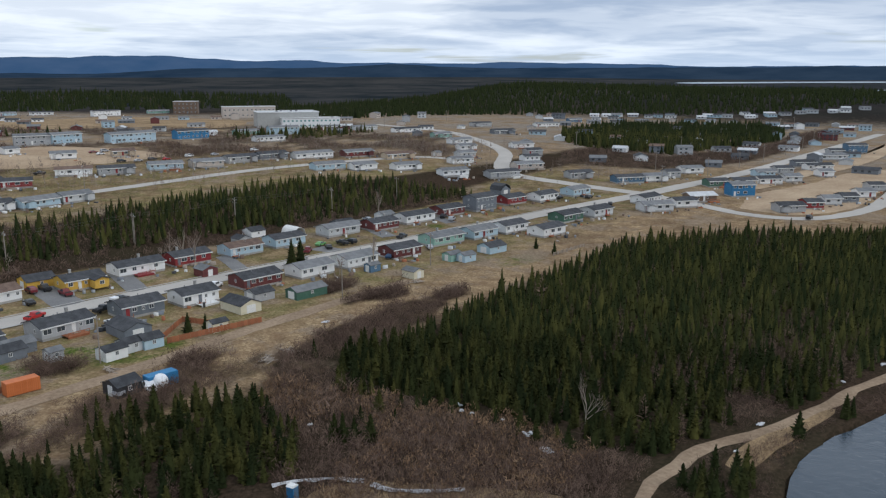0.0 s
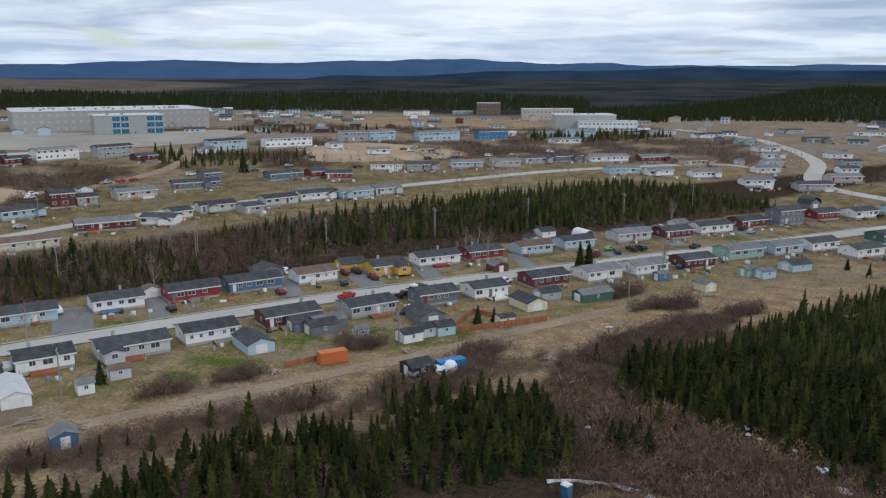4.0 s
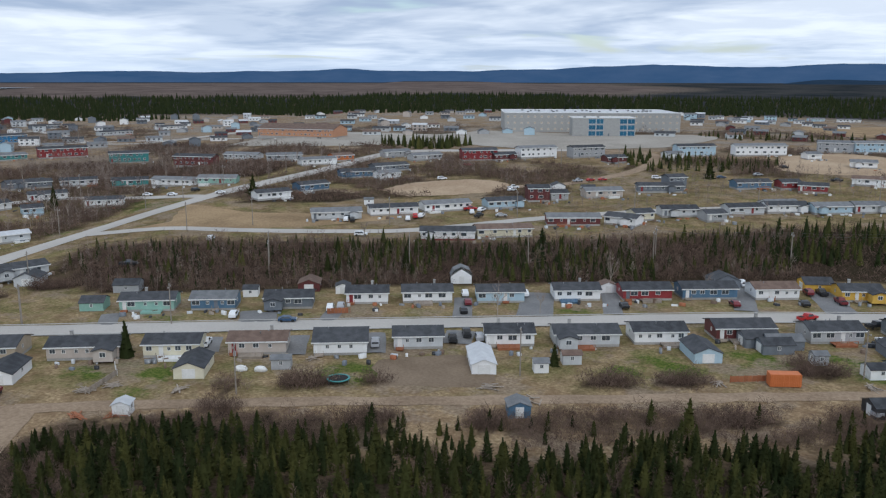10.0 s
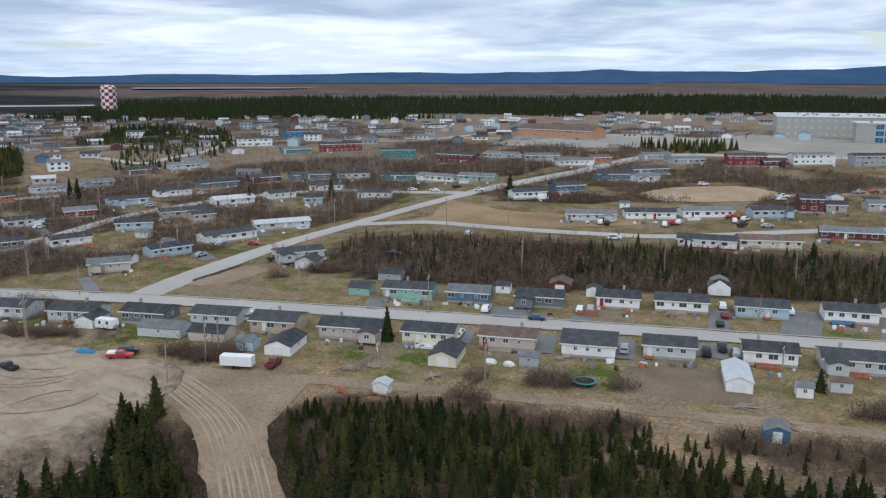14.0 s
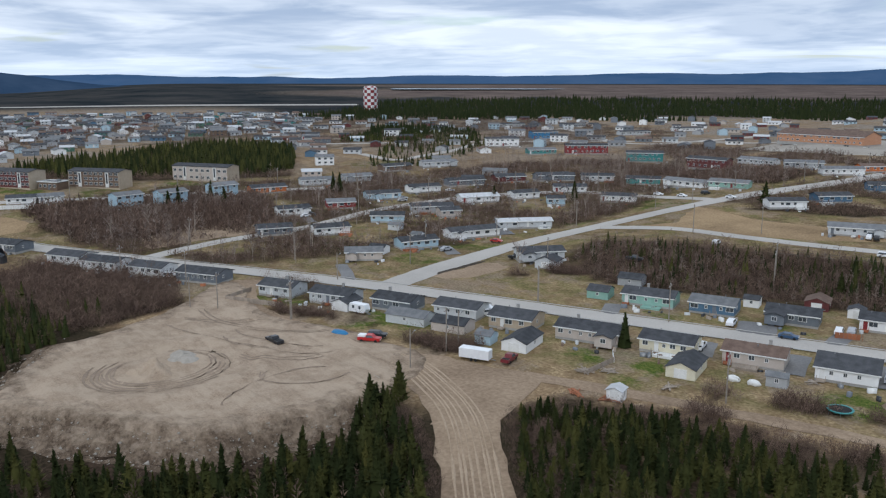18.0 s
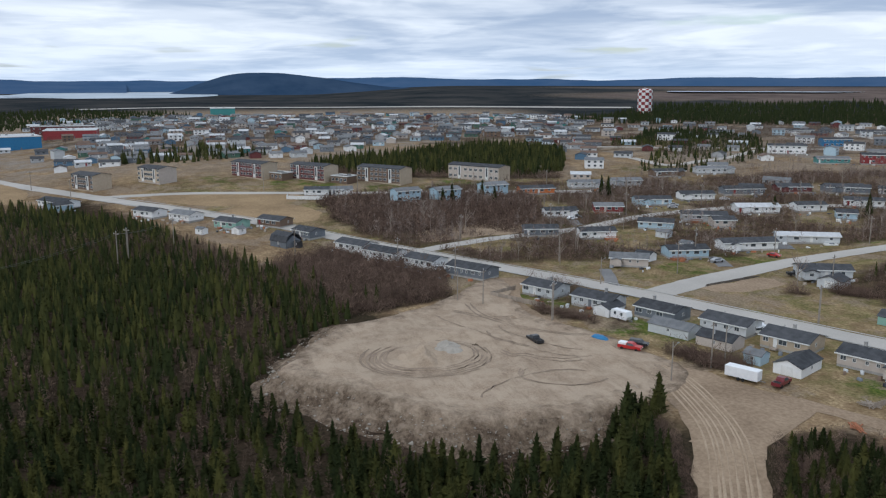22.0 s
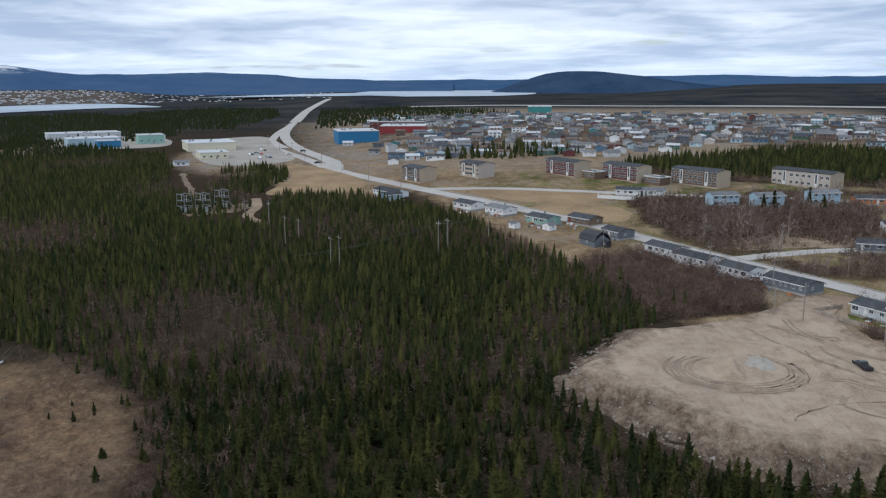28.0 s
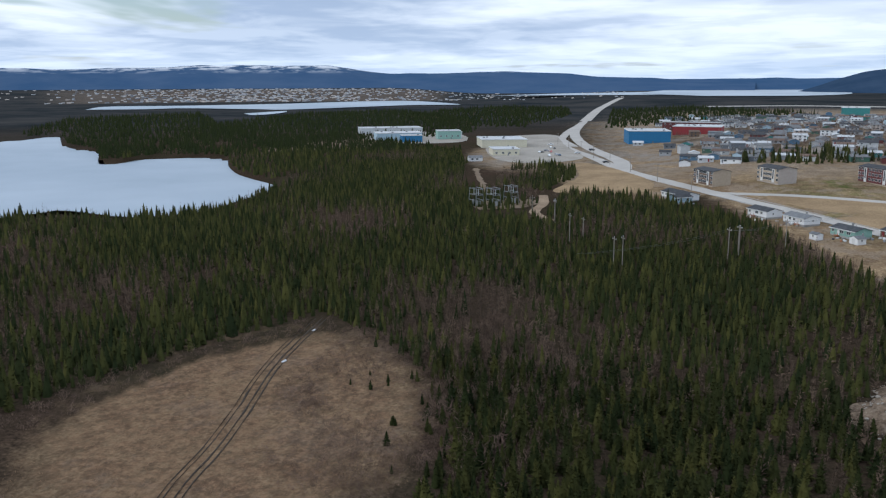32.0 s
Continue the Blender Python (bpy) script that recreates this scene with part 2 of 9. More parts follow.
M = {
    "asphalt": surface("asphalt", (0.375, 0.35, 0.318), (0.5, 0.468, 0.428), 3.0, 0.05, 0.9, 0.15, world=True),
    "track": surface("wheel_track", (0.3, 0.222, 0.15), (0.45, 0.35, 0.255), 1.5, 0.1, 0.95, 0.3, world=True),
    "dirt": surface("dirt_road", (0.195, 0.138, 0.093), (0.37, 0.278, 0.193), 1.2, 0.08, 0.95, 0.4, world=True),
    "gravel": raked("gravel"),
    "mud": surface("mud", (0.035, 0.028, 0.022), (0.09, 0.072, 0.056), 1.5, 0.1, 0.8, 0.5, world=True),
    "lot": surface("gravel_lot", (0.26, 0.235, 0.2), (0.42, 0.385, 0.335), 0.8, 0.03, 0.95, 0.2, world=True),
    "sand": surface("sand", (0.3, 0.21, 0.135), (0.5, 0.385, 0.265), 0.9, 0.05, 0.95, 0.3, world=True),
    "tarmac": surface("tarmac", (0.15, 0.15, 0.152), (0.25, 0.245, 0.24), 2.0, 0.1, 0.9, 0.2, world=True),
    "rut": surface("rut", (0.22, 0.168, 0.125), (0.34, 0.265, 0.2), 1.5, 0.1, 0.95, 0.5, world=True),
    "concrete": surface("concrete", (0.3, 0.29, 0.27), (0.42, 0.41, 0.39), 4.0, 0.5, 0.85, 0.15, 0.12),
    "lawn": surface("lawn", (0.075, 0.095, 0.025), (0.2, 0.17, 0.07), 2.2, 0.12, 0.95, 0.4, world=True),
    "straw": surface("dry_grass", (0.18, 0.122, 0.07), (0.4, 0.285, 0.165), 1.4, 0.05, 0.95, 0.5, world=True),
    "soil": surface("bare_soil", (0.15, 0.11, 0.075), (0.25, 0.19, 0.135), 1.5, 0.1, 0.95, 0.5, world=True),
    "snow": surface("snow", (0.4, 0.4, 0.41), (0.72, 0.73, 0.75), 1.5, 0.2, 0.8, 0.3, world=True),
    "spruce": leafy("spruce_needles", (0.0165, 0.0235, 0.0095), (0.086, 0.082, 0.0245), (0.034, 0.0425, 0.0135), up=0.35),
    "larch": leafy("bare_larch", (0.085, 0.06, 0.044), (0.19, 0.132, 0.094), (0.065, 0.047, 0.035), up=0.6),
    "shrub": leafy("bare_shrub", (0.08, 0.053, 0.042), (0.24, 0.165, 0.125), (0.13, 0.088, 0.068), up=0.6),
    "sedge": leafy("dead_sedge", (0.16, 0.1, 0.06), (0.36, 0.24, 0.145), (0.25, 0.15, 0.09), up=0.6),
    "twig": leafy("birch_saplings", (0.17, 0.13, 0.11), (0.32, 0.26, 0.22), (0.22, 0.17, 0.14), up=0.5),
    "bark": surface("bark", (0.06, 0.045, 0.035), (0.14, 0.11, 0.09), 8.0, 1.0, 0.95, 0.4),
    "pole": surface("weathered_pole", (0.2, 0.17, 0.14), (0.34, 0.3, 0.26), 6.0, 0.5, 0.9, 0.2),
    "wire": surface("wire", (0.1, 0.1, 0.1), (0.2, 0.2, 0.2), 2.0, 0.5, 0.6, 0.0),
    "metal": surface("galvanised_metal", (0.2, 0.205, 0.21), (0.3, 0.31, 0.315), 3.0, 0.5, 0.45, 0.05, 0.0, False, 0.6),
    "glass": glassy("window_glass", (0.05, 0.06, 0.07)),
    "tyre": surface("tyre", (0.015, 0.015, 0.015), (0.03, 0.03, 0.03), 5.0, 1.0, 0.9, 0.1),
    "trim": surface("white_trim", (0.66, 0.66, 0.64), (0.8, 0.8, 0.78), 3.0, 0.5, 0.6, 0.0),
    "plank": surface("stained_planks", (0.26, 0.095, 0.045), (0.38, 0.15, 0.075), 5.0, 0.6, 0.8, 0.2, 0.15),
    "timber": surface("weathered_timber", (0.24, 0.2, 0.16), (0.4, 0.34, 0.28), 5.0, 0.6, 0.9, 0.25, 0.15),
}
WALLS = {
    "white": ((0.74, 0.75, 0.75), (0.86, 0.86, 0.85)),
    "cream": ((0.62, 0.57, 0.42), (0.74, 0.7, 0.55)),
    "grey": ((0.32, 0.33, 0.34), (0.45, 0.46, 0.47)),
    "pale": ((0.48, 0.5, 0.51), (0.62, 0.64, 0.65)),
    "slate": ((0.13, 0.15, 0.17), (0.2, 0.22, 0.25)),
    "blue": ((0.07, 0.14, 0.22), (0.11, 0.2, 0.3)),
    "sky": ((0.36, 0.5, 0.58), (0.47, 0.6, 0.68)),
    "azure": ((0.025, 0.15, 0.32), (0.045, 0.21, 0.4)),
    "red": ((0.2, 0.027, 0.03), (0.3, 0.046, 0.05)),
    "maroon": ((0.105, 0.032, 0.032), (0.165, 0.05, 0.048)),
    "mint": ((0.22, 0.4, 0.34), (0.32, 0.5, 0.43)),
    "teal": ((0.04, 0.2, 0.2), (0.08, 0.28, 0.27)),
    "yellow": ((0.58, 0.34, 0.05), (0.7, 0.45, 0.1)),
    "tan": ((0.42, 0.34, 0.25), (0.54, 0.45, 0.34)),
    "beige": ((0.45, 0.39, 0.34), (0.56, 0.5, 0.45)),
    "orange": ((0.5, 0.14, 0.04), (0.62, 0.2, 0.07)),
    "terracotta": ((0.42, 0.2, 0.11), (0.54, 0.28, 0.16)),
    "brown": ((0.13, 0.085, 0.06), (0.2, 0.14, 0.1)),
    "black": ((0.03, 0.03, 0.032), (0.06, 0.06, 0.065)),
    "green": ((0.05, 0.12, 0.09), (0.09, 0.18, 0.13)),
    "stone": ((0.33, 0.33, 0.32), (0.43, 0.43, 0.41)),
    "lagoon": ((0.015, 0.1, 0.18), (0.03, 0.15, 0.25)),
}
WALLS = {name: siding("siding_" + name, *tones) for name, tones in WALLS.items()}
ROOFS = {
    "charcoal": shingle("shingle_charcoal", (0.03, 0.032, 0.036), (0.085, 0.088, 0.095)),
    "grey": shingle("shingle_grey", (0.12, 0.125, 0.13), (0.22, 0.225, 0.23)),
    "brown": shingle("shingle_brown", (0.1, 0.065, 0.05), (0.2, 0.14, 0.11)),
    "light": shingle("sheet_light", (0.45, 0.46, 0.47), (0.6, 0.61, 0.62)),
}


def part(name, bm, material, parent=None, label=""):
    """Link a bmesh as one mesh object under a thing or part."""
    mesh = bpy.data.meshes.new(name)
    bm.to_mesh(mesh)
    bm.free()
    mesh.materials.append(material)
    return again(name, mesh, parent, label)


def again(name, mesh, parent=None, label="", m=None):
    """Another object on a shared mesh."""
    ob = new(name, mesh)
    ob.parent = parent
    if m is not None:
        ob.matrix_basis = m
    if label:
        ob["label"] = label
    return ob


def box(bm, x0, x1, y0, y1, z0, z1, bevel=0.0):
    v = [bm.verts.new((x, y, z)) for x in (x0, x1) for y in (y0, y1) for z in (z0, z1)]
    faces = [bm.faces.new([v[i] for i in f]) for f in ((0, 1, 3, 2), (4, 6, 7, 5), (0, 4, 5, 1), (2, 3, 7, 6), (0, 2, 6, 4), (1, 5, 7, 3))]
    if bevel:
        bmesh.ops.bevel(bm, geom=list({e for f in faces for e in f.edges}), offset=bevel, segments=1, affect="EDGES", profile=0.5)
    return bm


def boxes(*some, bevel=0.0):
    bm = bmesh.new()
    for b in some:
        box(bm, *b, bevel=bevel)
    return bm


def prism(profile, y0, y1):
    """A closed outline in x, z drawn out along y."""
    bm = bmesh.new()
    a = [bm.verts.new((x, y0, z)) for x, z in profile]
    b = [bm.verts.new((x, y1, z)) for x, z in profile]
    n = len(profile)
    bm.faces.new(a)
    bm.faces.new(b[::-1])
    for i in range(n):
        bm.faces.new((a[i], b[i], b[(i + 1) % n], a[(i + 1) % n]))
    bmesh.ops.recalc_face_normals(bm, faces=bm.faces)
    return bm


def tube(bm, p, q, r0, r1, n=6):
    """A tapered rod from p to q."""
    p, q = Vector(p), Vector(q)
    turn = (q - p).to_track_quat("Z", "Y").to_matrix()
    rings = []
    for c, r in ((p, r0), (q, r1)):
        rings.append([bm.verts.new(c + turn @ Vector((r * math.cos(2 * math.pi * i / n), r * math.sin(2 * math.pi * i / n), 0))) for i in range(n)])
    for i in range(n):
        bm.faces.new((rings[0][i], rings[0][(i + 1) % n], rings[1][(i + 1) % n], rings[1][i]))
    bm.faces.new(rings[0][::-1])
    bm.faces.new(rings[1])
    return bm


def rod(p, q, r0, r1=None, n=6):
    return tube(bmesh.new(), p, q, r0, r0 if r1 is None else r1, n)


KEEP, YARDS = [], []


def thing(name, x, y, turn=0.0, label="", category="", group="", z=None, kind=""):
    """An Empty on the ground that carries a thing's parts."""
    ob = new(name)
    ob.empty_display_size = 0.3
    ob.matrix_basis = pose(x, y, float(ground_z(x, y)) if z is None else z, 0, 0, turn)
    return tagged(ob, label, category, group, kind)


def raw_mesh(name, verts, faces, material, smooth=False, tint=None):
    """One mesh object from arrays."""
    mesh = bpy.data.meshes.new(name)
    verts, faces = np.asarray(verts, np.float32), np.asarray(faces, np.int32)
    n, k = faces.shape
    mesh.vertices.add(len(verts))
    mesh.vertices.foreach_set("co", verts.ravel())
    mesh.loops.add(n * k)
    mesh.loops.foreach_set("vertex_index", faces.ravel())
    mesh.polygons.add(n)
    mesh.polygons.foreach_set("loop_start", np.arange(n, dtype=np.int32) * k)
    mesh.polygons.foreach_set("loop_total", np.full(n, k, np.int32))
    if smooth:
        mesh.polygons.foreach_set("use_smooth", np.ones(n, bool))
    if tint is not None:
        mesh.attributes.new("tint", "FLOAT", "POINT").data.foreach_set("value", np.asarray(tint, np.float32))
    mesh.update(calc_edges=True)
    mesh.materials.append(material)
    return new(name, mesh)


def smooth_line(points, step=4.0):
    """Catmull-Rom through the points of a way, about a step apart."""
    p = np.array(points, float)
    p = np.vstack([2 * p[0] - p[1], p, 2 * p[-1] - p[-2]])
    out = []
    for a, b, c, d in zip(p, p[1:], p[2:], p[3:]):
        n = max(2, int(np.hypot(*(c - b)) / step))
        k = (np.arange(n) / n)[:, None]
        out.append(0.5 * (2 * b + (c - a) * k + (2 * a - 5 * b + 4 * c - d) * k**2 + (3 * b - a - 3 * c + d) * k**3))
    return np.vstack([*out, p[-2:-1]])


def ribbon(name, points, width, material, lift, crown=0.0, rough_edge=0.0, offset=0.0):
    """A way laid on the land: five points across, its edges a little uneven."""
    c = smooth_line(points)
    d = np.gradient(c, axis=0)
    d /= np.hypot(d[:, 0], d[:, 1])[:, None]
    side = np.stack([-d[:, 1], d[:, 0]], 1)
    rng = np.random.default_rng(len(points) * 7 + int(width * 10))
    verts = []
    for k in (-1, -0.5, 0, 0.5, 1):
        w = offset + k * width / 2 + (rng.normal(0, rough_edge, len(c)) if abs(k) == 1 else 0)
        q = c + side * np.reshape(w, (-1, 1))
        z = ground_z(q[:, 0], q[:, 1]) + lift + crown * (1 - k * k) - (0.12 if abs(k) == 1 else 0)
        verts.append(np.column_stack([q, z]))
    n = len(c)
    verts = np.concatenate(verts)
    i = np.arange(n - 1)
    faces = np.concatenate([np.stack([j * n + i, j * n + i + 1, (j + 1) * n + i + 1, (j + 1) * n + i], 1) for j in range(4)])[:, ::-1]
    return raw_mesh(name, verts, faces, material, True)


def patch(name, points, material, lift, edge=0.6, step=3.0):
    """A sheet of ground cover inside a rounded outline, draped on the land."""
    c = smooth_line([*points, points[0]], step)[:-1]
    rng = np.random.default_rng(len(c))
    mid = c.mean(0)
    out = c - mid
    out *= (1 + rng.normal(0, 1, len(c)) * edge / np.hypot(out[:, 0], out[:, 1]))[:, None]
    verts, n, rings = [], len(c), 8
    for r in range(rings + 1):
        q = mid + out * (r / rings)
        z = ground_z(q[:, 0], q[:, 1]) + (lift if r < rings else lift - 0.15)
        verts.append(np.column_stack([q, z]))
    i = np.arange(n)
    j = (i + 1) % n
    faces = np.concatenate([np.stack([r * n + i, (r + 1) * n + i, (r + 1) * n + j, r * n + j], 1) for r in range(rings)])
    return raw_mesh(name, np.concatenate(verts), faces, material, True)


# ---- ground, roads, water, hills ----
def ring_mask(x, y, cx, cy, rx, ry, turn=0.0, soft=0.25):
    """1 inside a turned ellipse, fading out over its rim."""
    c, s = math.cos(radians(turn)), math.sin(radians(turn))
    dx, dy = x - cx, y - cy
    d = np.hypot((dx * c + dy * s) / rx, (-dx * s + dy * c) / ry)
    return 1 - sstep(d, 1 - soft, 1 + soft)


# lawns that turn green: x, y and half sizes along and across the street
LAWNS_EAST = [(-108, 122, 5.8, 5.2), (-74, 144, 8.0, 6.5), (-105, 180, 8.0, 3.2), (-138, 163, 9.2, 3.2), (-38, 210, 6.9, 2.6), (-16, 169, 11.5, 7.8), (-109, 132, 6.9, 5.2), (4, 180, 13.8, 7.8), (-124, 129, 9.2, 5.2), (33, 181, 10.3, 6.5), (20, 185, 6.9, 5.2), (143, 273, 9.2, 3.9), (163, 273, 9.2, 3.9), (122, 267, 9.2, 3.9)]
LAWNS_WEST = [(-238, 290, 14, 12), (-318, 149, 8, 6), (-208, 91, 8, 4), (-174, 99, 7, 5), (-263, 137, 10, 6), (-433, 272, 14, 8), (-215, 87, 7, 4), (-470, 22, 15, 6), (-450, 55, 14, 6), (-426, 96, 15, 6), (-420, 138, 16, 6), (-315, 150, 9, 5), (-326, 198, 9, 5), (-435, 260, 14, 7), (-474, 304, 12, 7), (-235, 182, 12, 5), (-248, 288, 18, 7), (-244, 242, 12, 6), (-267, 145, 10, 5), (155, 211, 9.2, 5.2), (145, 222, 9.2, 5.2), (-209, 94, 8.0, 5.2), (-256, 141, 10.3, 5.2), (-344, 174, 9.2, 5.2), (-323, 174, 6.9, 5.2), (-253, 295, 20.7, 10.4), (-237, 182, 13.8, 6.5), (-232, 154, 11.5, 6.5), (-180, 106, 9.2, 5.2), (-165, 110, 9.2, 5.2), (-449, 68, 23.0, 10.4), (-420, 104, 25.3, 10.4), (-436, 151, 23.0, 10.4), (-484, 192, 23.0, 10.4)]


def land_zone(x, y):
    """How far a place is wood or thicket (r), grassy yard (g) and bare earth (b)."""
    u, v, r = -0.93 * x - 0.365 * y, -0.365 * x + 0.93 * y, np.hypot(x, y)
    az = np.degrees(np.arctan2(-x, y))
    rim = 40 * sstep(-u, 230, 330)
    wood = np.where(u < 415, 1 - sstep(v + rim, 110, 128), 1 - sstep(v, 40, 66))
    wood = np.maximum(wood, sstep(v, 232, 240) * (1 - sstep(v, 262, 272)) * (1 - sstep(u, 90, 130)))
    wood = np.maximum(wood, sstep(az, 99, 106) * sstep(r, 200, 260))
    start = 180 * sstep(az, -15, 0)
    wood = np.maximum(wood, sstep(r, 900 + start, 1080 + start) * (1 - sstep(az, 62, 70) * (1 - sstep(az, 96, 104)) * (1 - sstep(r, 1300, 1700))))
    plain = sstep(r + 80 * np.sin(az * 0.9), 1800, 1960) * (1 - sstep(r, 3300, 3500)) * sstep(az + 3 * np.sin(r * 0.006), 2, 10) * (1 - sstep(az + 4 * np.sin(r * 0.008), 54, 66))
    field = np.maximum(ring_mask(x, y, 310, 215, 75, 32, 20, 0.3), np.maximum(ring_mask(x, y, 106, 79, 11, 3.2, 17, 0.5), ring_mask(x, y, -500, -112, 75, 26, 30, 0.3)), np.zeros_like(x))
    field = np.maximum(field, ring_mask(x, y, -640, -190, 130, 50, 15, 0.3))
    plain = np.maximum(plain, 0.6 * sstep(az, 110, 114) * (1 - sstep(az, 134, 140)) * sstep(r, 2350, 2500) * (1 - sstep(r, 3500, 3700)))
    wood = wood * (1 - plain) * (1 - field)
    bog = ring_mask(x, y, -120, -98, 52, 33, 20, 0.3)
    green = np.zeros_like(x)
    for cx, cy, rx, ry in LAWNS_EAST + LAWNS_WEST:
        green = np.maximum(green, ring_mask(x, y, cx, cy, rx, ry, 23, 0.4))
    return wood * (1 - bog), np.maximum(green, 0.38 * sstep(v, 140, 160) * (1 - sstep(r, 430, 520))), np.maximum(0.95 * plain, 0.75 * bog)


LAND_RINGS = np.concatenate([[0.02], np.arange(6, 60, 9.0), np.arange(60, 420, 3.6), np.geomspace(420, 4950, 110)])


def build_ground():
    rings = LAND_RINGS
    turns = np.radians(np.arange(0, 360, 0.72))
    r, a = np.meshgrid(rings, turns, indexing="ij")
    x, y = -np.sin(a) * r, np.cos(a) * r
    z = ground_z(x, y)
    rough = np.array([noise.noise((px * 0.06, py * 0.06, 0.0)) for px, py in zip(x.ravel(), y.ravel())]).reshape(x.shape)
    z = z - 0.08 + 0.06 * rough
    z = np.where(np.hypot((x + 172) / 34, (y - 58) / 30) < 1, z - 1.5, z)
    for lake in (lake_right, lake_left):
        wet = np.maximum.reduce([lake(x + dx, y + dy) for dx, dy in ((0, 0), (9, 0), (-9, 0), (0, 9), (0, -9))[:5 if lake is lake_left else 1]])
        z = np.where(wet > 0.5, z - 3.5, z)
    n, m = x.shape
    verts = np.column_stack([x.ravel(), y.ravel(), z.ravel()])
    i, j = np.meshgrid(np.arange(n - 1), np.arange(m), indexing="ij")
    k = (j + 1) % m
    faces = np.stack([i * m + j, i * m + k, (i + 1) * m + k, (i + 1) * m + j], -1).reshape(-1, 4)[:, ::-1]
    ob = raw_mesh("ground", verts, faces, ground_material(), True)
    zone = np.stack([*land_zone(x.ravel(), y.ravel()), np.ones(n * m)], 1)
    ob.data.attributes.new("zone", "FLOAT_COLOR", "POINT").data.foreach_set("color", zone.astype(np.float32).ravel())
    return tagged(ob, "dry grass, thicket floor and brown heath over rolling land", "ground", kind="structure")


def ground_material():
    k = Nodes("land")
    where = k.coords()
    zone = k.tree.nodes.new("ShaderNodeAttribute")
    zone.attribute_name = "zone"
    sep = k.tree.nodes.new("ShaderNodeSeparateColor")
    k.link(zone.outputs["Color"], sep.inputs[0])
    fine, mid, broad = k.noise(where, 1.3, 5.0), k.noise(where, 0.16, 4.0), k.noise(where, 0.02, 4.0)
    straw = k.mix(fine, (0.215, 0.147, 0.083), (0.45, 0.335, 0.203))
    straw = k.mix(k.math("MULTIPLY", k.noise(where, 0.2, 5.0, 0.7, 0.4, 0.6), 0.75), straw, (0.19, 0.122, 0.074))
    turf = k.mix(fine, (0.045, 0.085, 0.016), (0.15, 0.16, 0.045))
    floor = k.mix(fine, (0.028, 0.02, 0.015), (0.078, 0.052, 0.037))
    floor = k.mix(k.math("MULTIPLY", broad, 0.5), floor, (0.032, 0.033, 0.018))
    heath = k.mix(k.noise(where, 0.07, 5.0, 0.7, 0.35, 0.65), (0.055, 0.033, 0.025), (0.17, 0.115, 0.07))
    heath = k.mix(k.math("MULTIPLY", k.noise(where, 0.6, 6.0, 0.75, 0.42, 0.6), 0.6), heath, (0.29, 0.175, 0.105))
    heath = k.mix(k.math("MULTIPLY", k.noise(where, 0.33, 6.0, 0.75, 0.5, 0.62), 0.8), heath, (0.055, 0.034, 0.025))
    # tone of far woods, distance haze mixed into its blue-grey
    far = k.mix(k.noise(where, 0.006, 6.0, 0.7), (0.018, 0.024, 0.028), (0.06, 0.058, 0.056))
    colour = k.mix(k.math("MULTIPLY", sep.outputs[1], k.math("ADD", k.math("MULTIPLY", k.noise(where, 0.11, 5.0, 0.65, 0.42, 0.6), 1.1), 0.3), True), straw, turf)
    brush = k.mix(fine, (0.05, 0.034, 0.025), (0.13, 0.088, 0.06))
    xyz = k.tree.nodes.new("ShaderNodeSeparateXYZ")
    k.link(where, xyz.inputs[0])
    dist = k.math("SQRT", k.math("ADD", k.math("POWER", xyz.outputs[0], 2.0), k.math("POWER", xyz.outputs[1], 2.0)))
    town = k.math("DIVIDE", k.math("SUBTRACT", dist, 225.0), 60.0, True)
    patchy = k.math("MULTIPLY", k.noise(where, 0.06, 6.0, 0.7, 0.44, 0.56), town)
    colour = k.mix(k.math("MULTIPLY", patchy, 0.4), colour, brush)
    crowd = k.math("DIVIDE", k.math("SUBTRACT", dist, 470.0), 120.0, True)
    colour = k.mix(k.math("MULTIPLY", crowd, k.noise(where, 0.035, 6.0, 0.75, 0.42, 0.56)), colour, k.mix(fine, (0.17, 0.142, 0.116), (0.33, 0.285, 0.235)))
    worn = k.math("MULTIPLY", k.noise(where, 0.045, 8.0, 0.75, 0.51, 0.57), 0.75)
    colour = k.mix(worn, colour, k.mix(fine, (0.19, 0.14, 0.1), (0.325, 0.258, 0.19)))
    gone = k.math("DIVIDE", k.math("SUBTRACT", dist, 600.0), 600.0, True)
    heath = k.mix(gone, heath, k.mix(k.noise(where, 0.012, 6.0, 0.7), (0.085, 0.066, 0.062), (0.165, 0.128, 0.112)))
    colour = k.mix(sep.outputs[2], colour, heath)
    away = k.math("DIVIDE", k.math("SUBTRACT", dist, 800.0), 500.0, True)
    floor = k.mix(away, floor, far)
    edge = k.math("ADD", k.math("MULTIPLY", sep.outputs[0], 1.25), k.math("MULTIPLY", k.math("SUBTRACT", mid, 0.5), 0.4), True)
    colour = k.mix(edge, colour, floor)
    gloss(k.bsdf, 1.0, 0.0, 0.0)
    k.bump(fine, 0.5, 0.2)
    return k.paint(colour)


LAKE_RIGHT = [(92, 62), (97, 68), (108, 74), (121, 77), (136, 78), (200, 90), (330, 130), (600, 60), (500, -300), (150, -300), (90, -60)]


def lake_right(x, y):
    """Inside the lake by the shore track."""
    return inside(x, y, LAKE_RIGHT).astype(float)


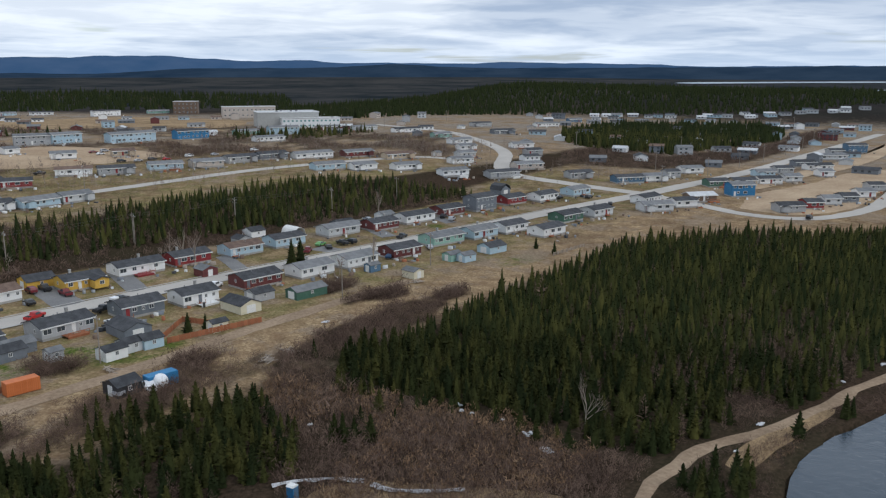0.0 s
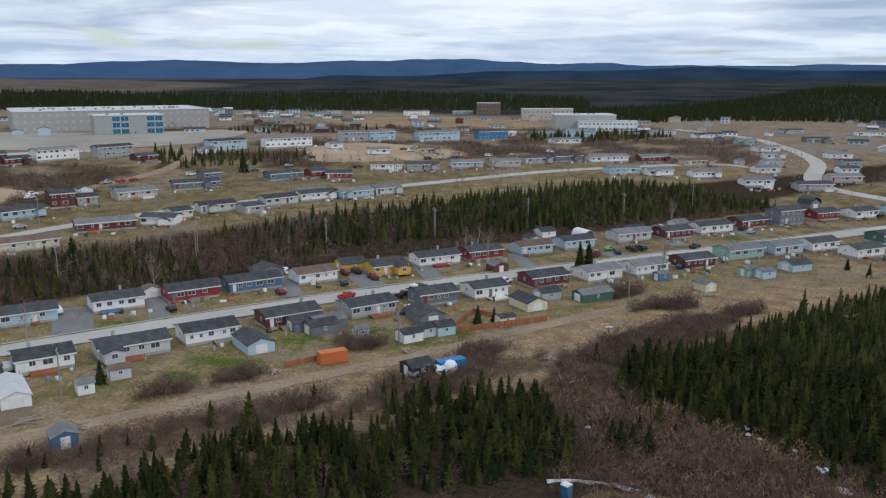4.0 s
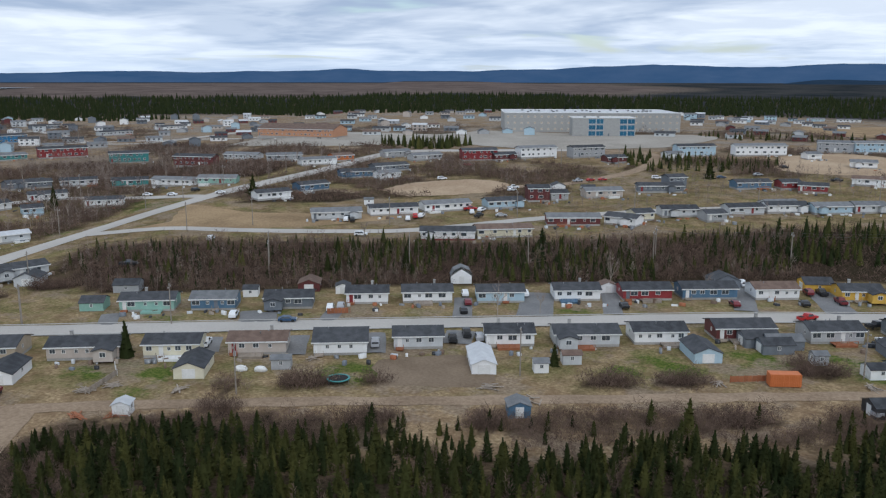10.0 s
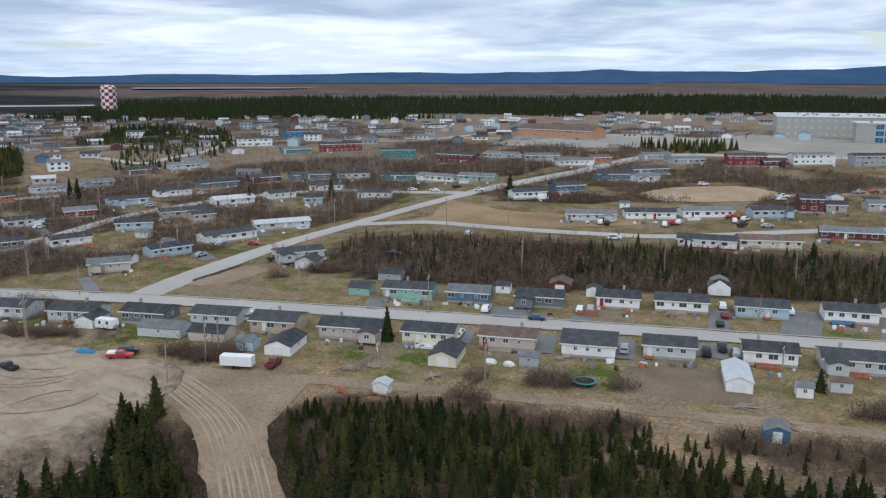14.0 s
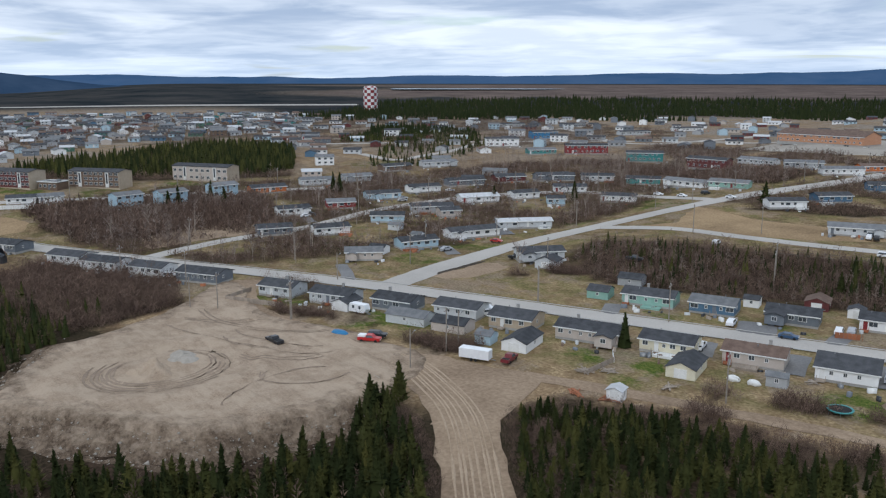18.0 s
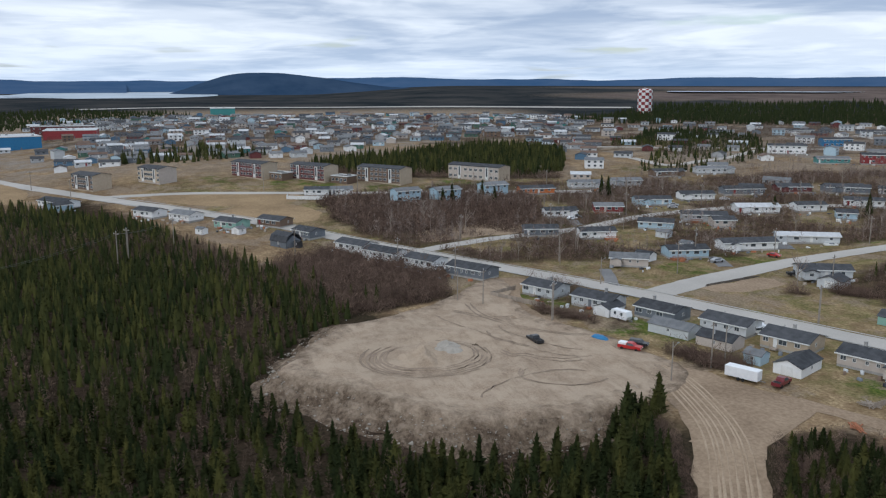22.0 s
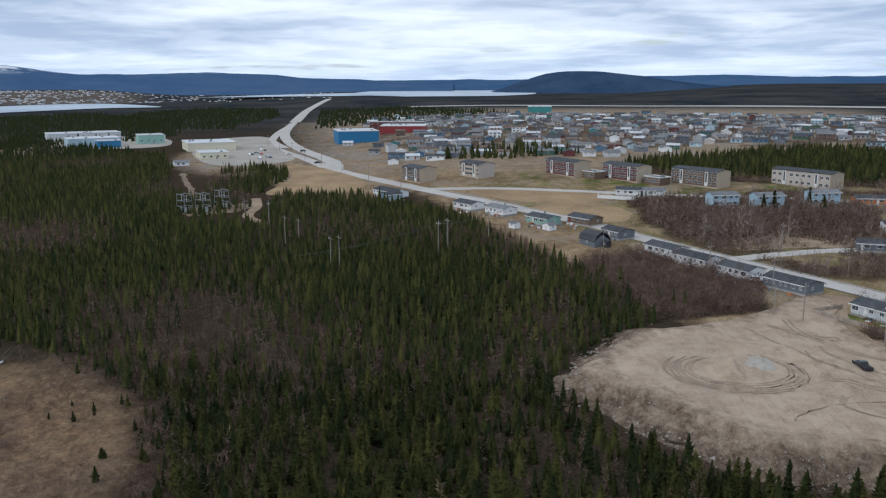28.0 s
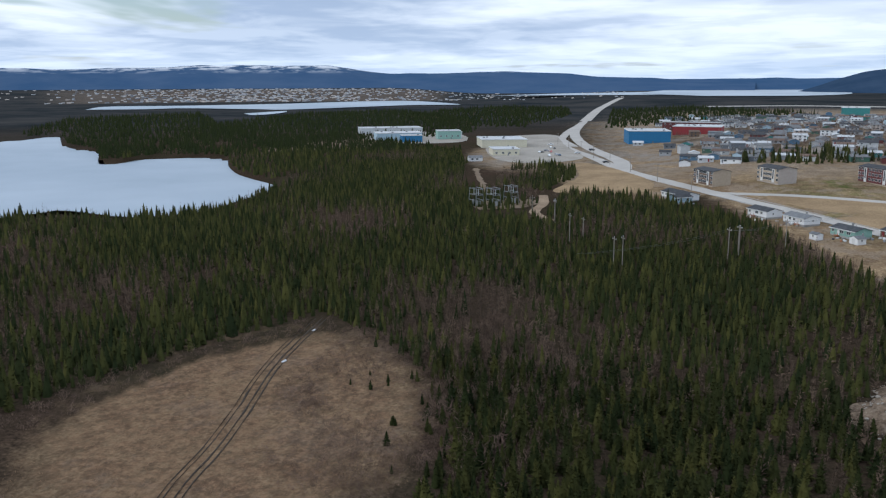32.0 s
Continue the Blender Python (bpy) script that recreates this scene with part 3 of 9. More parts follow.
LAKE_LEFT = [(-262, -325), (-297, -329), (-293, -281), (-317, -262), (-368, -268), (-408, -277), (-422, -290), (-440, -316), (-462, -343), (-500, -377), (-552, -419), (-548, -445), (-532, -474), (-496, -470), (-482, -478), (-501, -499), (-568, -566), (-600, -631), (-709, -758), (-584, -743), (-367, -601), (-208, -354)]


def inside(x, y, outline):
    """Which points lie inside an outline."""
    hit = np.zeros(np.shape(x), bool)
    for (ax, ay), (bx, by) in zip(outline, [*outline[1:], outline[0]]):
        cross = (ay > y) != (by > y)
        hit ^= cross & (x < (bx - ax) * (y - ay) / (by - ay + 1e-9) + ax)
    return hit


def lake_left(x, y):
    """Inside the wooded lake beyond the bog."""
    return inside(x, y, LAKE_LEFT).astype(float)


def water_material():
    k = Nodes("lake_water")
    where = k.coords()
    gloss(k.bsdf, 0.12, 0.0, 0.5)
    k.bump(k.noise(where, 0.5, 5.0, 0.6, 0.2, 0.8), 0.25, 0.3)
    return k.paint(k.mix(k.noise(where, 0.02), (0.03, 0.045, 0.06), (0.05, 0.065, 0.08)))


WATER = water_material()


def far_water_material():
    """Wind-roughened water far off: the mirrored sky is painted in as pale colour."""
    k = Nodes("rough_water_sky_toned")
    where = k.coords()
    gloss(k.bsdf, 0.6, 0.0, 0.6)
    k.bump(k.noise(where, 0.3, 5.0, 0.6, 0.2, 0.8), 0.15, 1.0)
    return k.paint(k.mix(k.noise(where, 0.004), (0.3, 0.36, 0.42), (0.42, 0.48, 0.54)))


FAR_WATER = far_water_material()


def water(name, points, z, label):
    c = smooth_line([*points, points[0]], 12.0)[:-1]
    bm = bmesh.new()
    bm.faces.new([bm.verts.new((px, py, z)) for px, py in c])
    bmesh.ops.triangulate(bm, faces=bm.faces[:])
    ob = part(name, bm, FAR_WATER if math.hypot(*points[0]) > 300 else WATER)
    return tagged(ob, label, "lake", kind="structure")


ROAD_MASK = np.zeros((1250, 1100), bool)


def mark_clear(points, wide):
    """Note the ground that a way covers, in cells of two metres."""
    for px, py in smooth_line(points, 1.5):
        i, j, n = int((px + 1500) / 2), int((py + 700) / 2), int(wide / 2)
        ROAD_MASK[max(i - n, 0):max(i + n + 1, 0), max(j - n, 0):max(j + n + 1, 0)] = True


def way(name, points, width, kind, lift=0.1, label="", crown=0.0, edge=0.15, offset=0.0):
    if width > 3 and name != "runway":
        mark_clear(points, width / 2 - 0.5)
    return tagged(ribbon(name, points, width, M[kind], lift, crown, edge, offset), label, "road", kind="structure")


def ridge(name, first, step, heights, radius, deep, material, grain, label):
    """A range of hills: heights in metres at even steps of bearing, with a rough skyline, falling to the plain before it."""
    heights = np.array(heights, float)
    turns = np.arange(first, first + step * (len(heights) - 1), 0.2)
    top = np.interp(turns, first + step * np.arange(len(heights)), heights)
    kernel = np.hanning(15) / np.hanning(15).sum()
    top = np.convolve(np.pad(top, 7, "edge"), kernel, "valid")
    verts, rows = [], np.array([0.0, 0.12, 0.25, 0.4, 0.55, 0.7, 0.85, 1.0, 1.12])
    for k in rows:
        rise = 0.5 - 0.5 * math.cos(math.pi * min(k, 2 - k))
        for t, h in zip(turns, top):
            a, r = radians(t), radius - deep * (1 - k)
            n = noise.fractal((t * grain, k * 3.0, radius * 0.01), 1.0, 2.0, 5)
            r *= 1 + 0.012 * noise.noise((t * grain * 0.7, k * 2.0, 5.0))
            verts.append((-math.sin(a) * r, math.cos(a) * r, h * rise + n * (0.035 * abs(h) + 2.0) * rise + (8 if k else -10)))
    m = len(turns)
    i, j = np.meshgrid(np.arange(len(rows) - 1), np.arange(m - 1), indexing="ij")
    faces = np.stack([i * m + j, i * m + j + 1, (i + 1) * m + j + 1, (i + 1) * m + j], -1).reshape(-1, 4)[:, ::-1]
    ob = raw_mesh(name, verts, faces, material, True)
    return tagged(ob, label, "hills", kind="structure")


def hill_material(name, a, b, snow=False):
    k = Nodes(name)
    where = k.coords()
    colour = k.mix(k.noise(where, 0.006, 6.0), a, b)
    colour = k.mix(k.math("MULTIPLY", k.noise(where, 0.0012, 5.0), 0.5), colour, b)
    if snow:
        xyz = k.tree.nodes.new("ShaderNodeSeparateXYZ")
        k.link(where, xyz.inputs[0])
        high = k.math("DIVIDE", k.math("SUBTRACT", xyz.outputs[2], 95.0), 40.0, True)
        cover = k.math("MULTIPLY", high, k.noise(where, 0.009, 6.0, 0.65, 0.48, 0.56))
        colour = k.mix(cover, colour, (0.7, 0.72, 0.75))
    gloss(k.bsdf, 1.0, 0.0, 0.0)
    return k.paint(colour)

LAND = build_ground()
MAIN = [(727, 448), (430, 330), (300, 291), (221, 274), (114, 249), (19, 221), (-56, 190), (-132, 157), (-203, 124), (-250, 98), (-310, 61),
        (-347, 38), (-388, 4), (-435, -35), (-528, -96), (-622, -139), (-751, -195), (-928, -232), (-1176, -268), (-1754, -361), (-2337, -426)]
way("main_road", MAIN, 8.6, "asphalt", 0.16, "pale worn asphalt street running through the town", 0.05)
ALLEY = [(112, 205), (80, 192), (54, 181), (25, 167), (0, 157), (-37, 142), (-74, 128), (-100, 117), (-124, 106)]
for side in (-4.5, 4.5):
    way("kerb", MAIN[3:14], 0.35, "concrete", 0.34, "low worn concrete kerb beside the street", 0.0, 0.03, side)
way("back_track", ALLEY, 4.6, "dirt", 0.1, "sandy dirt track behind the gardens", 0.0, 0.3)
way("side_road", [(-205, 126), (-217, 156), (-227, 195), (-229, 228), (-227, 268), (-222, 306), (-216, 345), (-208, 395), (-198, 466), (-146, 494), (-99, 511)], 9.6, "asphalt", 0.13, "pale asphalt road climbing from the street into the town", 0.04)
way("upper_road", [(-226, 238), (-200, 244), (-174, 248), (-140, 258), (-110, 272), (-77, 306), (-46, 331), (-15, 349), (20, 364), (62, 380), (151, 409), (236, 431), (262, 400)], 7.0, "asphalt", 0.13, "narrow asphalt street on top of the bank", 0.03)
way("second_side_road", [(-285, 78), (-297, 110), (-303, 150), (-317, 190), (-320, 222), (-316, 256), (-297, 294), (-274, 308), (-240, 309), (-222, 307)], 6.5, "asphalt", 0.12, "residential asphalt street between bungalows")
way("hall_lane", [(-607, 588), (-545, 555), (-480, 508), (-440, 486), (-414, 500), (-413, 546), (-420, 631)], 8.0, "asphalt", 0.14, "pale asphalt lane past the upper houses")
way("upper_lane", [(-480, 282), (-442, 284), (-450, 313), (-462, 345), (-500, 400)], 6.5, "asphalt", 0.14, "short asphalt lane between upper houses")
way("loop_road", [(-110, 372), (-78, 396), (-52, 450), (-54, 506), (-99, 515)], 7.0, "dirt", 0.12, "wide unpaved loop road up to the school")
way("school_drive", [(-99, 513), (-112, 560), (-130, 600), (-220, 575), (-330, 570), (-396, 556), (-470, 470), (-514, 396), (-560, 300)], 8.0, "asphalt", 0.14, "pale road past the school grounds")
way("north_road", [(282, 289), (268, 326), (260, 368), (300, 425), (318, 470), (329, 510), (345, 570), (340, 680)], 9.0, "asphalt", 0.14, "pale asphalt road bending up the hill", 0.03)
way("east_loop", [(283, 285), (284, 258), (284, 228), (298, 209), (330, 208), (364, 219), (460, 262)], 7.0, "asphalt", 0.14, "asphalt loop street past new houses")
way("west_street", [(-440, -40), (-430, 20), (-415, 80), (-400, 140), (-380, 200)], 7.0, "asphalt", 0.13, "asphalt street in front of the apartment blocks")
for shift, wide in ((-0.6, 0.3), (0.55, 0.35), (2.2, 0.1), (3.1, 0.08)):
    way("bog_track", [(-70, -78), (-89, -88), (-105, -92.5), (-121, -98), (-138, -104.5), (-156, -110), (-181, -116)], wide, "mud", 0.06, "muddy wheel rut across the bog", 0.0, 0.1, shift)
way("gravel_road", [(-40, 32), (-70, 54), (-92.5, 69), (-103, 76), (-113, 82), (-126, 87), (-145, 91), (-165, 88), (-190, 81), (-214, 82), (-236, 94)], 11.0, "dirt", 0.14, "wide sandy gravel road with wheel tracks", 0.0, 0.4)
way("track_junction", [(-110, 80), (-118, 92), (-124, 104)], 12.0, "dirt", 0.12, "sandy junction of gravel road and back track", 0.0, 0.5)
for shift in (-3.6, -2.5, -1.9, -0.6, 0.5, 1.5, 2.2, 3.4):
    way("wheel_rut", [(-60, 46), (-92.5, 69), (-103, 76), (-113, 82), (-126, 87), (-145, 91), (-165, 88), (-190, 81)], 0.5, "track", 0.2, "wheel rut worn into the gravel road", 0.0, 0.1, shift)
way("slip_road", [(-540, -102), (-572, -108), (-612, -121), (-708, -160), (-803, -192), (-916, -222), (-1040, -246), (-1150, -264)], 11.0, "asphalt", 0.2, "second carriageway of the highway past the stores")
way("store_access", [(-719, -178), (-790, -205), (-841, -222)], 12.0, "asphalt", 0.28, "wide asphalt entrance to the stores")
way("substation_lane", [(-349, -99), (-368, -112), (-395, -115), (-420, -122)], 5.0, "dirt", 0.3, "gravel lane to the substation")
way("shore_track", [(60, 62), (79, 78), (87, 81), (95, 84), (102, 84.5), (110, 84), (118, 84), (127, 85), (134, 86), (142, 87.5), (152, 88), (166, 90)], 2.6, "dirt", 0.1, "pale dirt track along the lake shore", 0.0, 0.3)
way("runway", [(-1700, -150), (-1650, 100), (-1500, 500), (-1350, 800)], 50.0, "asphalt", 0.8, "long pale airport runway in the distance")
water("lake", LAKE_RIGHT, -0.2, "grey rippled lake beside a wooded shore")
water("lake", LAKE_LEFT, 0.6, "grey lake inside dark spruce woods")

# wooded hill tones with the blue of distance haze put into the colour
FAR = hill_material("far_hills_hazed", (0.038, 0.085, 0.165), (0.062, 0.108, 0.19))
DARK = hill_material("dark_woods_hazed", (0.014, 0.03, 0.054), (0.032, 0.052, 0.08))
ROUND = hill_material("rounded_hill_woods_hazed", (0.02, 0.044, 0.085), (0.045, 0.074, 0.122))
SNOWY = hill_material("snowy_hills_hazed", (0.042, 0.088, 0.17), (0.07, 0.115, 0.195), True)
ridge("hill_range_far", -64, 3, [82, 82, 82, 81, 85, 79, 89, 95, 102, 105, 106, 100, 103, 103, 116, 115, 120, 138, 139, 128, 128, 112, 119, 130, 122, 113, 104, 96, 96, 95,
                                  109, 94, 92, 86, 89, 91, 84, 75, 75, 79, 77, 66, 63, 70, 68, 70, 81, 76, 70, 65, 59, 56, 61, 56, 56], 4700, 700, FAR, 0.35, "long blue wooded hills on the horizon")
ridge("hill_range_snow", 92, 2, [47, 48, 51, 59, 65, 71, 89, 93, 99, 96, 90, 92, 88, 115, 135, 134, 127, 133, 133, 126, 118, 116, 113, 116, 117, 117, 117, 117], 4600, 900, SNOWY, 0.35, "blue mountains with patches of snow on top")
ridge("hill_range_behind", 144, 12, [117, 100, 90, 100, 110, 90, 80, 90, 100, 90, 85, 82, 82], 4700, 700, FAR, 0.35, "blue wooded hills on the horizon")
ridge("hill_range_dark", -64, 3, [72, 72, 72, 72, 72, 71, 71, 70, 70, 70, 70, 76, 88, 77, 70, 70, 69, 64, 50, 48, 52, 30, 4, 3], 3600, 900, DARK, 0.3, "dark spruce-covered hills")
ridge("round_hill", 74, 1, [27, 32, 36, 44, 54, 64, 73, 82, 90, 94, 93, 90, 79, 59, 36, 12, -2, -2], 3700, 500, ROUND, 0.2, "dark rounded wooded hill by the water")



# the gravel pad: a built-up plateau with a rubble slope towards the woods
PAD_EDGE, PAD_RINGS = [], [0.02, *np.linspace(0.05, 1.0, 64)]


def pad_z(x, y):
    """Height of the pad's bulldozed top: low swells, and a shallow trodden ring round the mound."""
    a, b = 0.88 * x - 0.47 * y, 0.47 * x + 0.88 * y
    ring = math.hypot((x + 171) / 1.0, (y - 48) / 1.25)
    hollow = -0.5 * math.exp(-(((ring - 11.5) / 3.0) ** 2)) + 0.35 * math.exp(-(((ring - 17.5) / 2.5) ** 2))
    return 0.4 + hollow + 0.3 * noise.fractal((x * 0.1, y * 0.1, 1.0), 1.0, 2.0, 5) + 0.16 * noise.noise((a * 0.06, b * 0.5, 2.0))


def build_pad():
    rim = smooth_line([(-170, 14), (-185, 22), (-194, 28), (-202, 38), (-206, 52), (-217, 66), (-229, 78), (-236, 88), (-226, 90), (-214, 85), (-203, 83), (-190, 83), (-178, 90), (-162, 94), (-144, 96), (-135, 84), (-131, 64), (-132, 53), (-135, 43), (-147, 32), (-157, 24), (-170, 14)], 1.5)[:-1]
    mid = np.array((-176.0, 60.0))
    rng = np.random.default_rng(5)
    n, verts = len(rim), []
    off = rim - mid
    off = off * np.array([1 + 0.05 * noise.fractal((px * 0.09, py * 0.09, 4.0), 1.0, 2.0, 3) for px, py in off])[:, None]
    size = np.hypot(off[:, 0], off[:, 1])
    steep = sstep((off[:, 0] * 0.5 - off[:, 1] * 0.866) / size, 0.05, 0.5)
    for k in PAD_RINGS:
        q = mid + off * k
        z = np.array([pad_z(px, py) for px, py in q]) + 0.35 * steep * (0.9 < k < 0.985)
        verts.append(np.column_stack([q, z]))
    for reach, drop in ((0.5, 0.1), (1.0, 0.22), (1.6, 0.34), (2.2, 0.45), (3.0, 0.58), (3.8, 0.7), (4.7, 0.8), (5.6, 0.9), (6.8, 0.96), (8.0, 1.0), (9.5, 1.03)):
        q = mid + off * (1 + (reach * steep + 0.3) / size)[:, None]
        foot = ground_z(mid[0] + off[:, 0] * (1 + 9 / size), mid[1] + off[:, 1] * (1 + 9 / size)) - 0.1
        ridge_noise = np.convolve(np.pad(rng.normal(0, 0.75, n), 1, "wrap"), np.ones(3) / 3, "valid")
        z = 0.2 + (foot - 0.2) * drop * steep - 0.35 * (1 - steep) + ridge_noise * steep * (drop < 1)
        verts.append(np.column_stack([q, z]))
    PAD_EDGE.extend(map(tuple, mid + off * (1 + (7.0 * steep + 1.0) / size)[:, None]))
    rows, i = len(verts), np.arange(n)
    j = (i + 1) % n
    faces = np.concatenate([np.stack([r * n + i, r * n + j, (r + 1) * n + j, (r + 1) * n + i], 1) for r in range(rows - 1)])[:, ::-1]
    ob = raw_mesh("gravel_pad", np.concatenate(verts), faces[:, ::-1], M["gravel"], True, np.repeat(np.concatenate([np.clip((np.array(PAD_RINGS) - 0.86) / 0.28, 0, 0.5), np.linspace(0.6, 1.2, rows - len(PAD_RINGS))]), n))
    tagged(ob, "wide levelled pad of pale gravel with a rubble slope", "ground", kind="structure")
    # stones strewn over the slope
    stones_v, stones_f = [], []
    for _ in range(3600):
        k = rng.integers(0, n)
        if rng.random() > steep[k]:
            continue
        d = rng.uniform(0.0, 8.5)
        q = mid + off[k] * (1 + d / size[k]) + rng.normal(0, 0.5, 2)
        foot = float(ground_z(*(mid + off[k] * (1 + 9 / size[k]))))
        z = 0.15 + (foot - 0.15) * min(1, d / 6.2) ** 0.8
        s = rng.lognormal(-1.75, 0.5)
        base = len(stones_v)
        for c in ((1, 0, 0), (-0.6, 0.8, 0.1), (-0.5, -0.9, 0), (0.1, 0.1, 0.9), (0, 0, -0.6)):
            stones_v.append((q[0] + s * (c[0] + rng.normal(0, 0.2)), q[1] + s * (c[1] + rng.normal(0, 0.2)), z + s * 0.7 * c[2]))
        stones_f.extend([(base + a, base + b, base + c) for a, b, c in ((0, 1, 3), (1, 2, 3), (2, 0, 3), (1, 0, 4), (2, 1, 4), (0, 2, 4))])
    rocks = raw_mesh("rubble", stones_v, stones_f, M["lot"])
    tagged(rocks, "grey broken stones strewn down the slope", "rubble", kind="stuff")


build_pad()


def loop_rut(cx, cy, rx, ry, a0, a1, turn, width=0.5):
    c, s = math.cos(radians(turn)), math.sin(radians(turn))
    pts = []
    for k in range(9):
        a = radians(a0 + (a1 - a0) * k / 8)
        px, py = rx * math.cos(a), ry * math.sin(a)
        pts.append((cx + px * c - py * s, cy + px * s + py * c))
    ob = ribbon("wheel_rut", pts, width, M["rut"], 0.34, 0.0, 0.2)
    # the pad is level whatever the land beneath it does
    for v in ob.data.vertices:
        v.co.z = pad_z(v.co.x, v.co.y) + 0.07
    tagged(ob, "wheel rut curving across the gravel pad", "rut", kind="structure")


for grow, a0, a1 in ((0.0, -150, 120), (0.9, -170, 130), (1.9, -120, 60), (2.9, -160, 150), (3.8, -150, 90), (5.2, -140, 20)):
    loop_rut(-171.5, 47.5, 8.5 + grow, 10.5 + grow, a0, a1, 10, 0.34)
for cx, cy, rx, ry, a0, a1, turn in ((-176, 78, 14, 5, 190, 330, 28), (-172, 75, 15, 6, 190, 340, 34), (-165, 72, 10, 5, 200, 340, 50), (-167, 73, 10, 5.6, 205, 330, 52), (-196, 84, 22, 12, 215, 345, 20), (-196, 84, 23.5, 13.5, 215, 345, 20),
                                     (-150, 70, 9, 6, 150, 330, 70), (-151, 71, 10, 7, 160, 320, 75), (-206, 72, 12, 7, 250, 350, 35), (-205, 73, 13.5, 8.5, 250, 350, 35), (-146, 62, 6, 14, 90, 250, 20), (-186, 66, 20, 3, 200, 330, 20)):
    loop_rut(cx, cy, rx, ry, a0, a1, turn, 0.3)


def heap(x, y, rx, ry, high, material, name, label, base):
    """A low mound of loose earth with a rough top."""
    verts, rings, n = [], 9, 40
    for r in range(rings):
        for i in range(n):
            a, k = 2 * math.pi * i / n, 1 - r / (rings - 1)
            w = 1 + 0.18 * noise.noise((math.cos(a) * 1.5, math.sin(a) * 1.5, x))
            px, py = rx * k * w * math.cos(a), ry * k * w * math.sin(a)
            z = high * (1 - k * k) ** 1.3 * (0.75 + 0.9 * noise.fractal((px * 0.32, py * 0.32, x), 1.0, 2.0, 3))
            verts.append((x + px, y + py, base + z - (0.2 if r == 0 else 0)))
    i, j = np.meshgrid(np.arange(rings - 1), np.arange(n), indexing="ij")
    k = (j + 1) % n
    faces = np.stack([i * n + j, i * n + k, (i + 1) * n + k, (i + 1) * n + j], -1).reshape(-1, 4)
    tagged(raw_mesh(name, verts, faces, material, True), label, "heap")


heap(-170.0, 44.5, 6.0, 4.6, 2.3, M["gravel"], "gravel_mound", "low mound of dug gravel on the pad", 0.3)
heap(-174.5, 53.0, 5.0, 3.4, 1.9, M["lot"], "rubble_mound", "grey rubble tipped beside the gravel mound", 0.3)

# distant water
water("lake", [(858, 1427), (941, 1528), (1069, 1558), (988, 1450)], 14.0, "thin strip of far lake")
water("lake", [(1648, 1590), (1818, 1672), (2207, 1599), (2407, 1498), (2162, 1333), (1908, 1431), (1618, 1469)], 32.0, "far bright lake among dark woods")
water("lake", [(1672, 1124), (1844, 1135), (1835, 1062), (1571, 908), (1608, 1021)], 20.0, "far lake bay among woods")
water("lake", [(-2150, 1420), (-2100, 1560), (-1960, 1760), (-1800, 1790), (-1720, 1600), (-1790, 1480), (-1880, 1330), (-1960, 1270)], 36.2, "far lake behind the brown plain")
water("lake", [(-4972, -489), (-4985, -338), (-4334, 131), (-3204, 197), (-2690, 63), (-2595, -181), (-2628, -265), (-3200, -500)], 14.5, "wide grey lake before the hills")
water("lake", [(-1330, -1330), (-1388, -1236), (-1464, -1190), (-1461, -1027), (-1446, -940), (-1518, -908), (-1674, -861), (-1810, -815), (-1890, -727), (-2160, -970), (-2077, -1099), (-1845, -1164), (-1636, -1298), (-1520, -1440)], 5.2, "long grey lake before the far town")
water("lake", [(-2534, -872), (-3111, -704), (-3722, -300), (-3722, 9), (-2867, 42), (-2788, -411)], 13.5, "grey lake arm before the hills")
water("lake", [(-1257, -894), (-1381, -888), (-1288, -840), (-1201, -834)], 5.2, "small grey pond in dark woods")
way("far_highway", [(-1176, -268), (-1754, -361), (-2337, -426)], 16.0, "asphalt", 0.5, "far stretch of the highway")


# ---- houses ----
def window_mesh(w, h):
    """A white frame with a mullion, set round a pane."""
    bm = boxes((-w / 2, -w / 2 + 0.09, -0.05, 0.04, 0, h), (w / 2 - 0.09, w / 2, -0.05, 0.04, 0, h), (-w / 2 + 0.09, w / 2 - 0.09, -0.05, 0.04, 0, 0.09),
               (-w / 2 + 0.09, w / 2 - 0.09, -0.05, 0.04, h - 0.09, h), (-0.03, 0.03, -0.045, 0.035, 0.09, h - 0.09))
    mesh = bpy.data.meshes.new("window_frame")
    bm.to_mesh(mesh)
    bm.free()
    mesh.materials.append(M["trim"])
    bm = boxes((-w / 2 + 0.07, w / 2 - 0.07, -0.01, 0.01, 0.07, h - 0.07))
    pane = bpy.data.meshes.new("pane")
    bm.to_mesh(pane)
    bm.free()
    pane.materials.append(M["glass"])
    return mesh, pane


WINDOWS = {"wide": window_mesh(2.0, 1.25), "mid": window_mesh(1.3, 1.1), "small": window_mesh(0.8, 0.9)}


def door_mesh(colour):
    bm = boxes((-0.48, 0.48, -0.04, 0.04, 0, 2.02), (-0.3, 0.3, -0.055, -0.02, 1.05, 1.8), (-0.3, 0.3, -0.055, -0.02, 0.2, 0.9))
    mesh = bpy.data.meshes.new("door")
    bm.to_mesh(mesh)
    bm.free()
    mesh.materials.append(colour)
    return mesh


DOORS = {"white": door_mesh(M["trim"]), "red": door_mesh(WALLS["red"]), "slate": door_mesh(WALLS["slate"])}
VENT = bpy.data.meshes.new("roof_vent")
bm = tube(rod((0, 0, -0.2), (0, 0, 0.55), 0.09, n=6), (0, 0, 0.5), (0, 0, 0.62), 0.16, 0.12, 6)
bm.to_mesh(VENT)
bm.free()
VENT.materials.append(M["metal"])


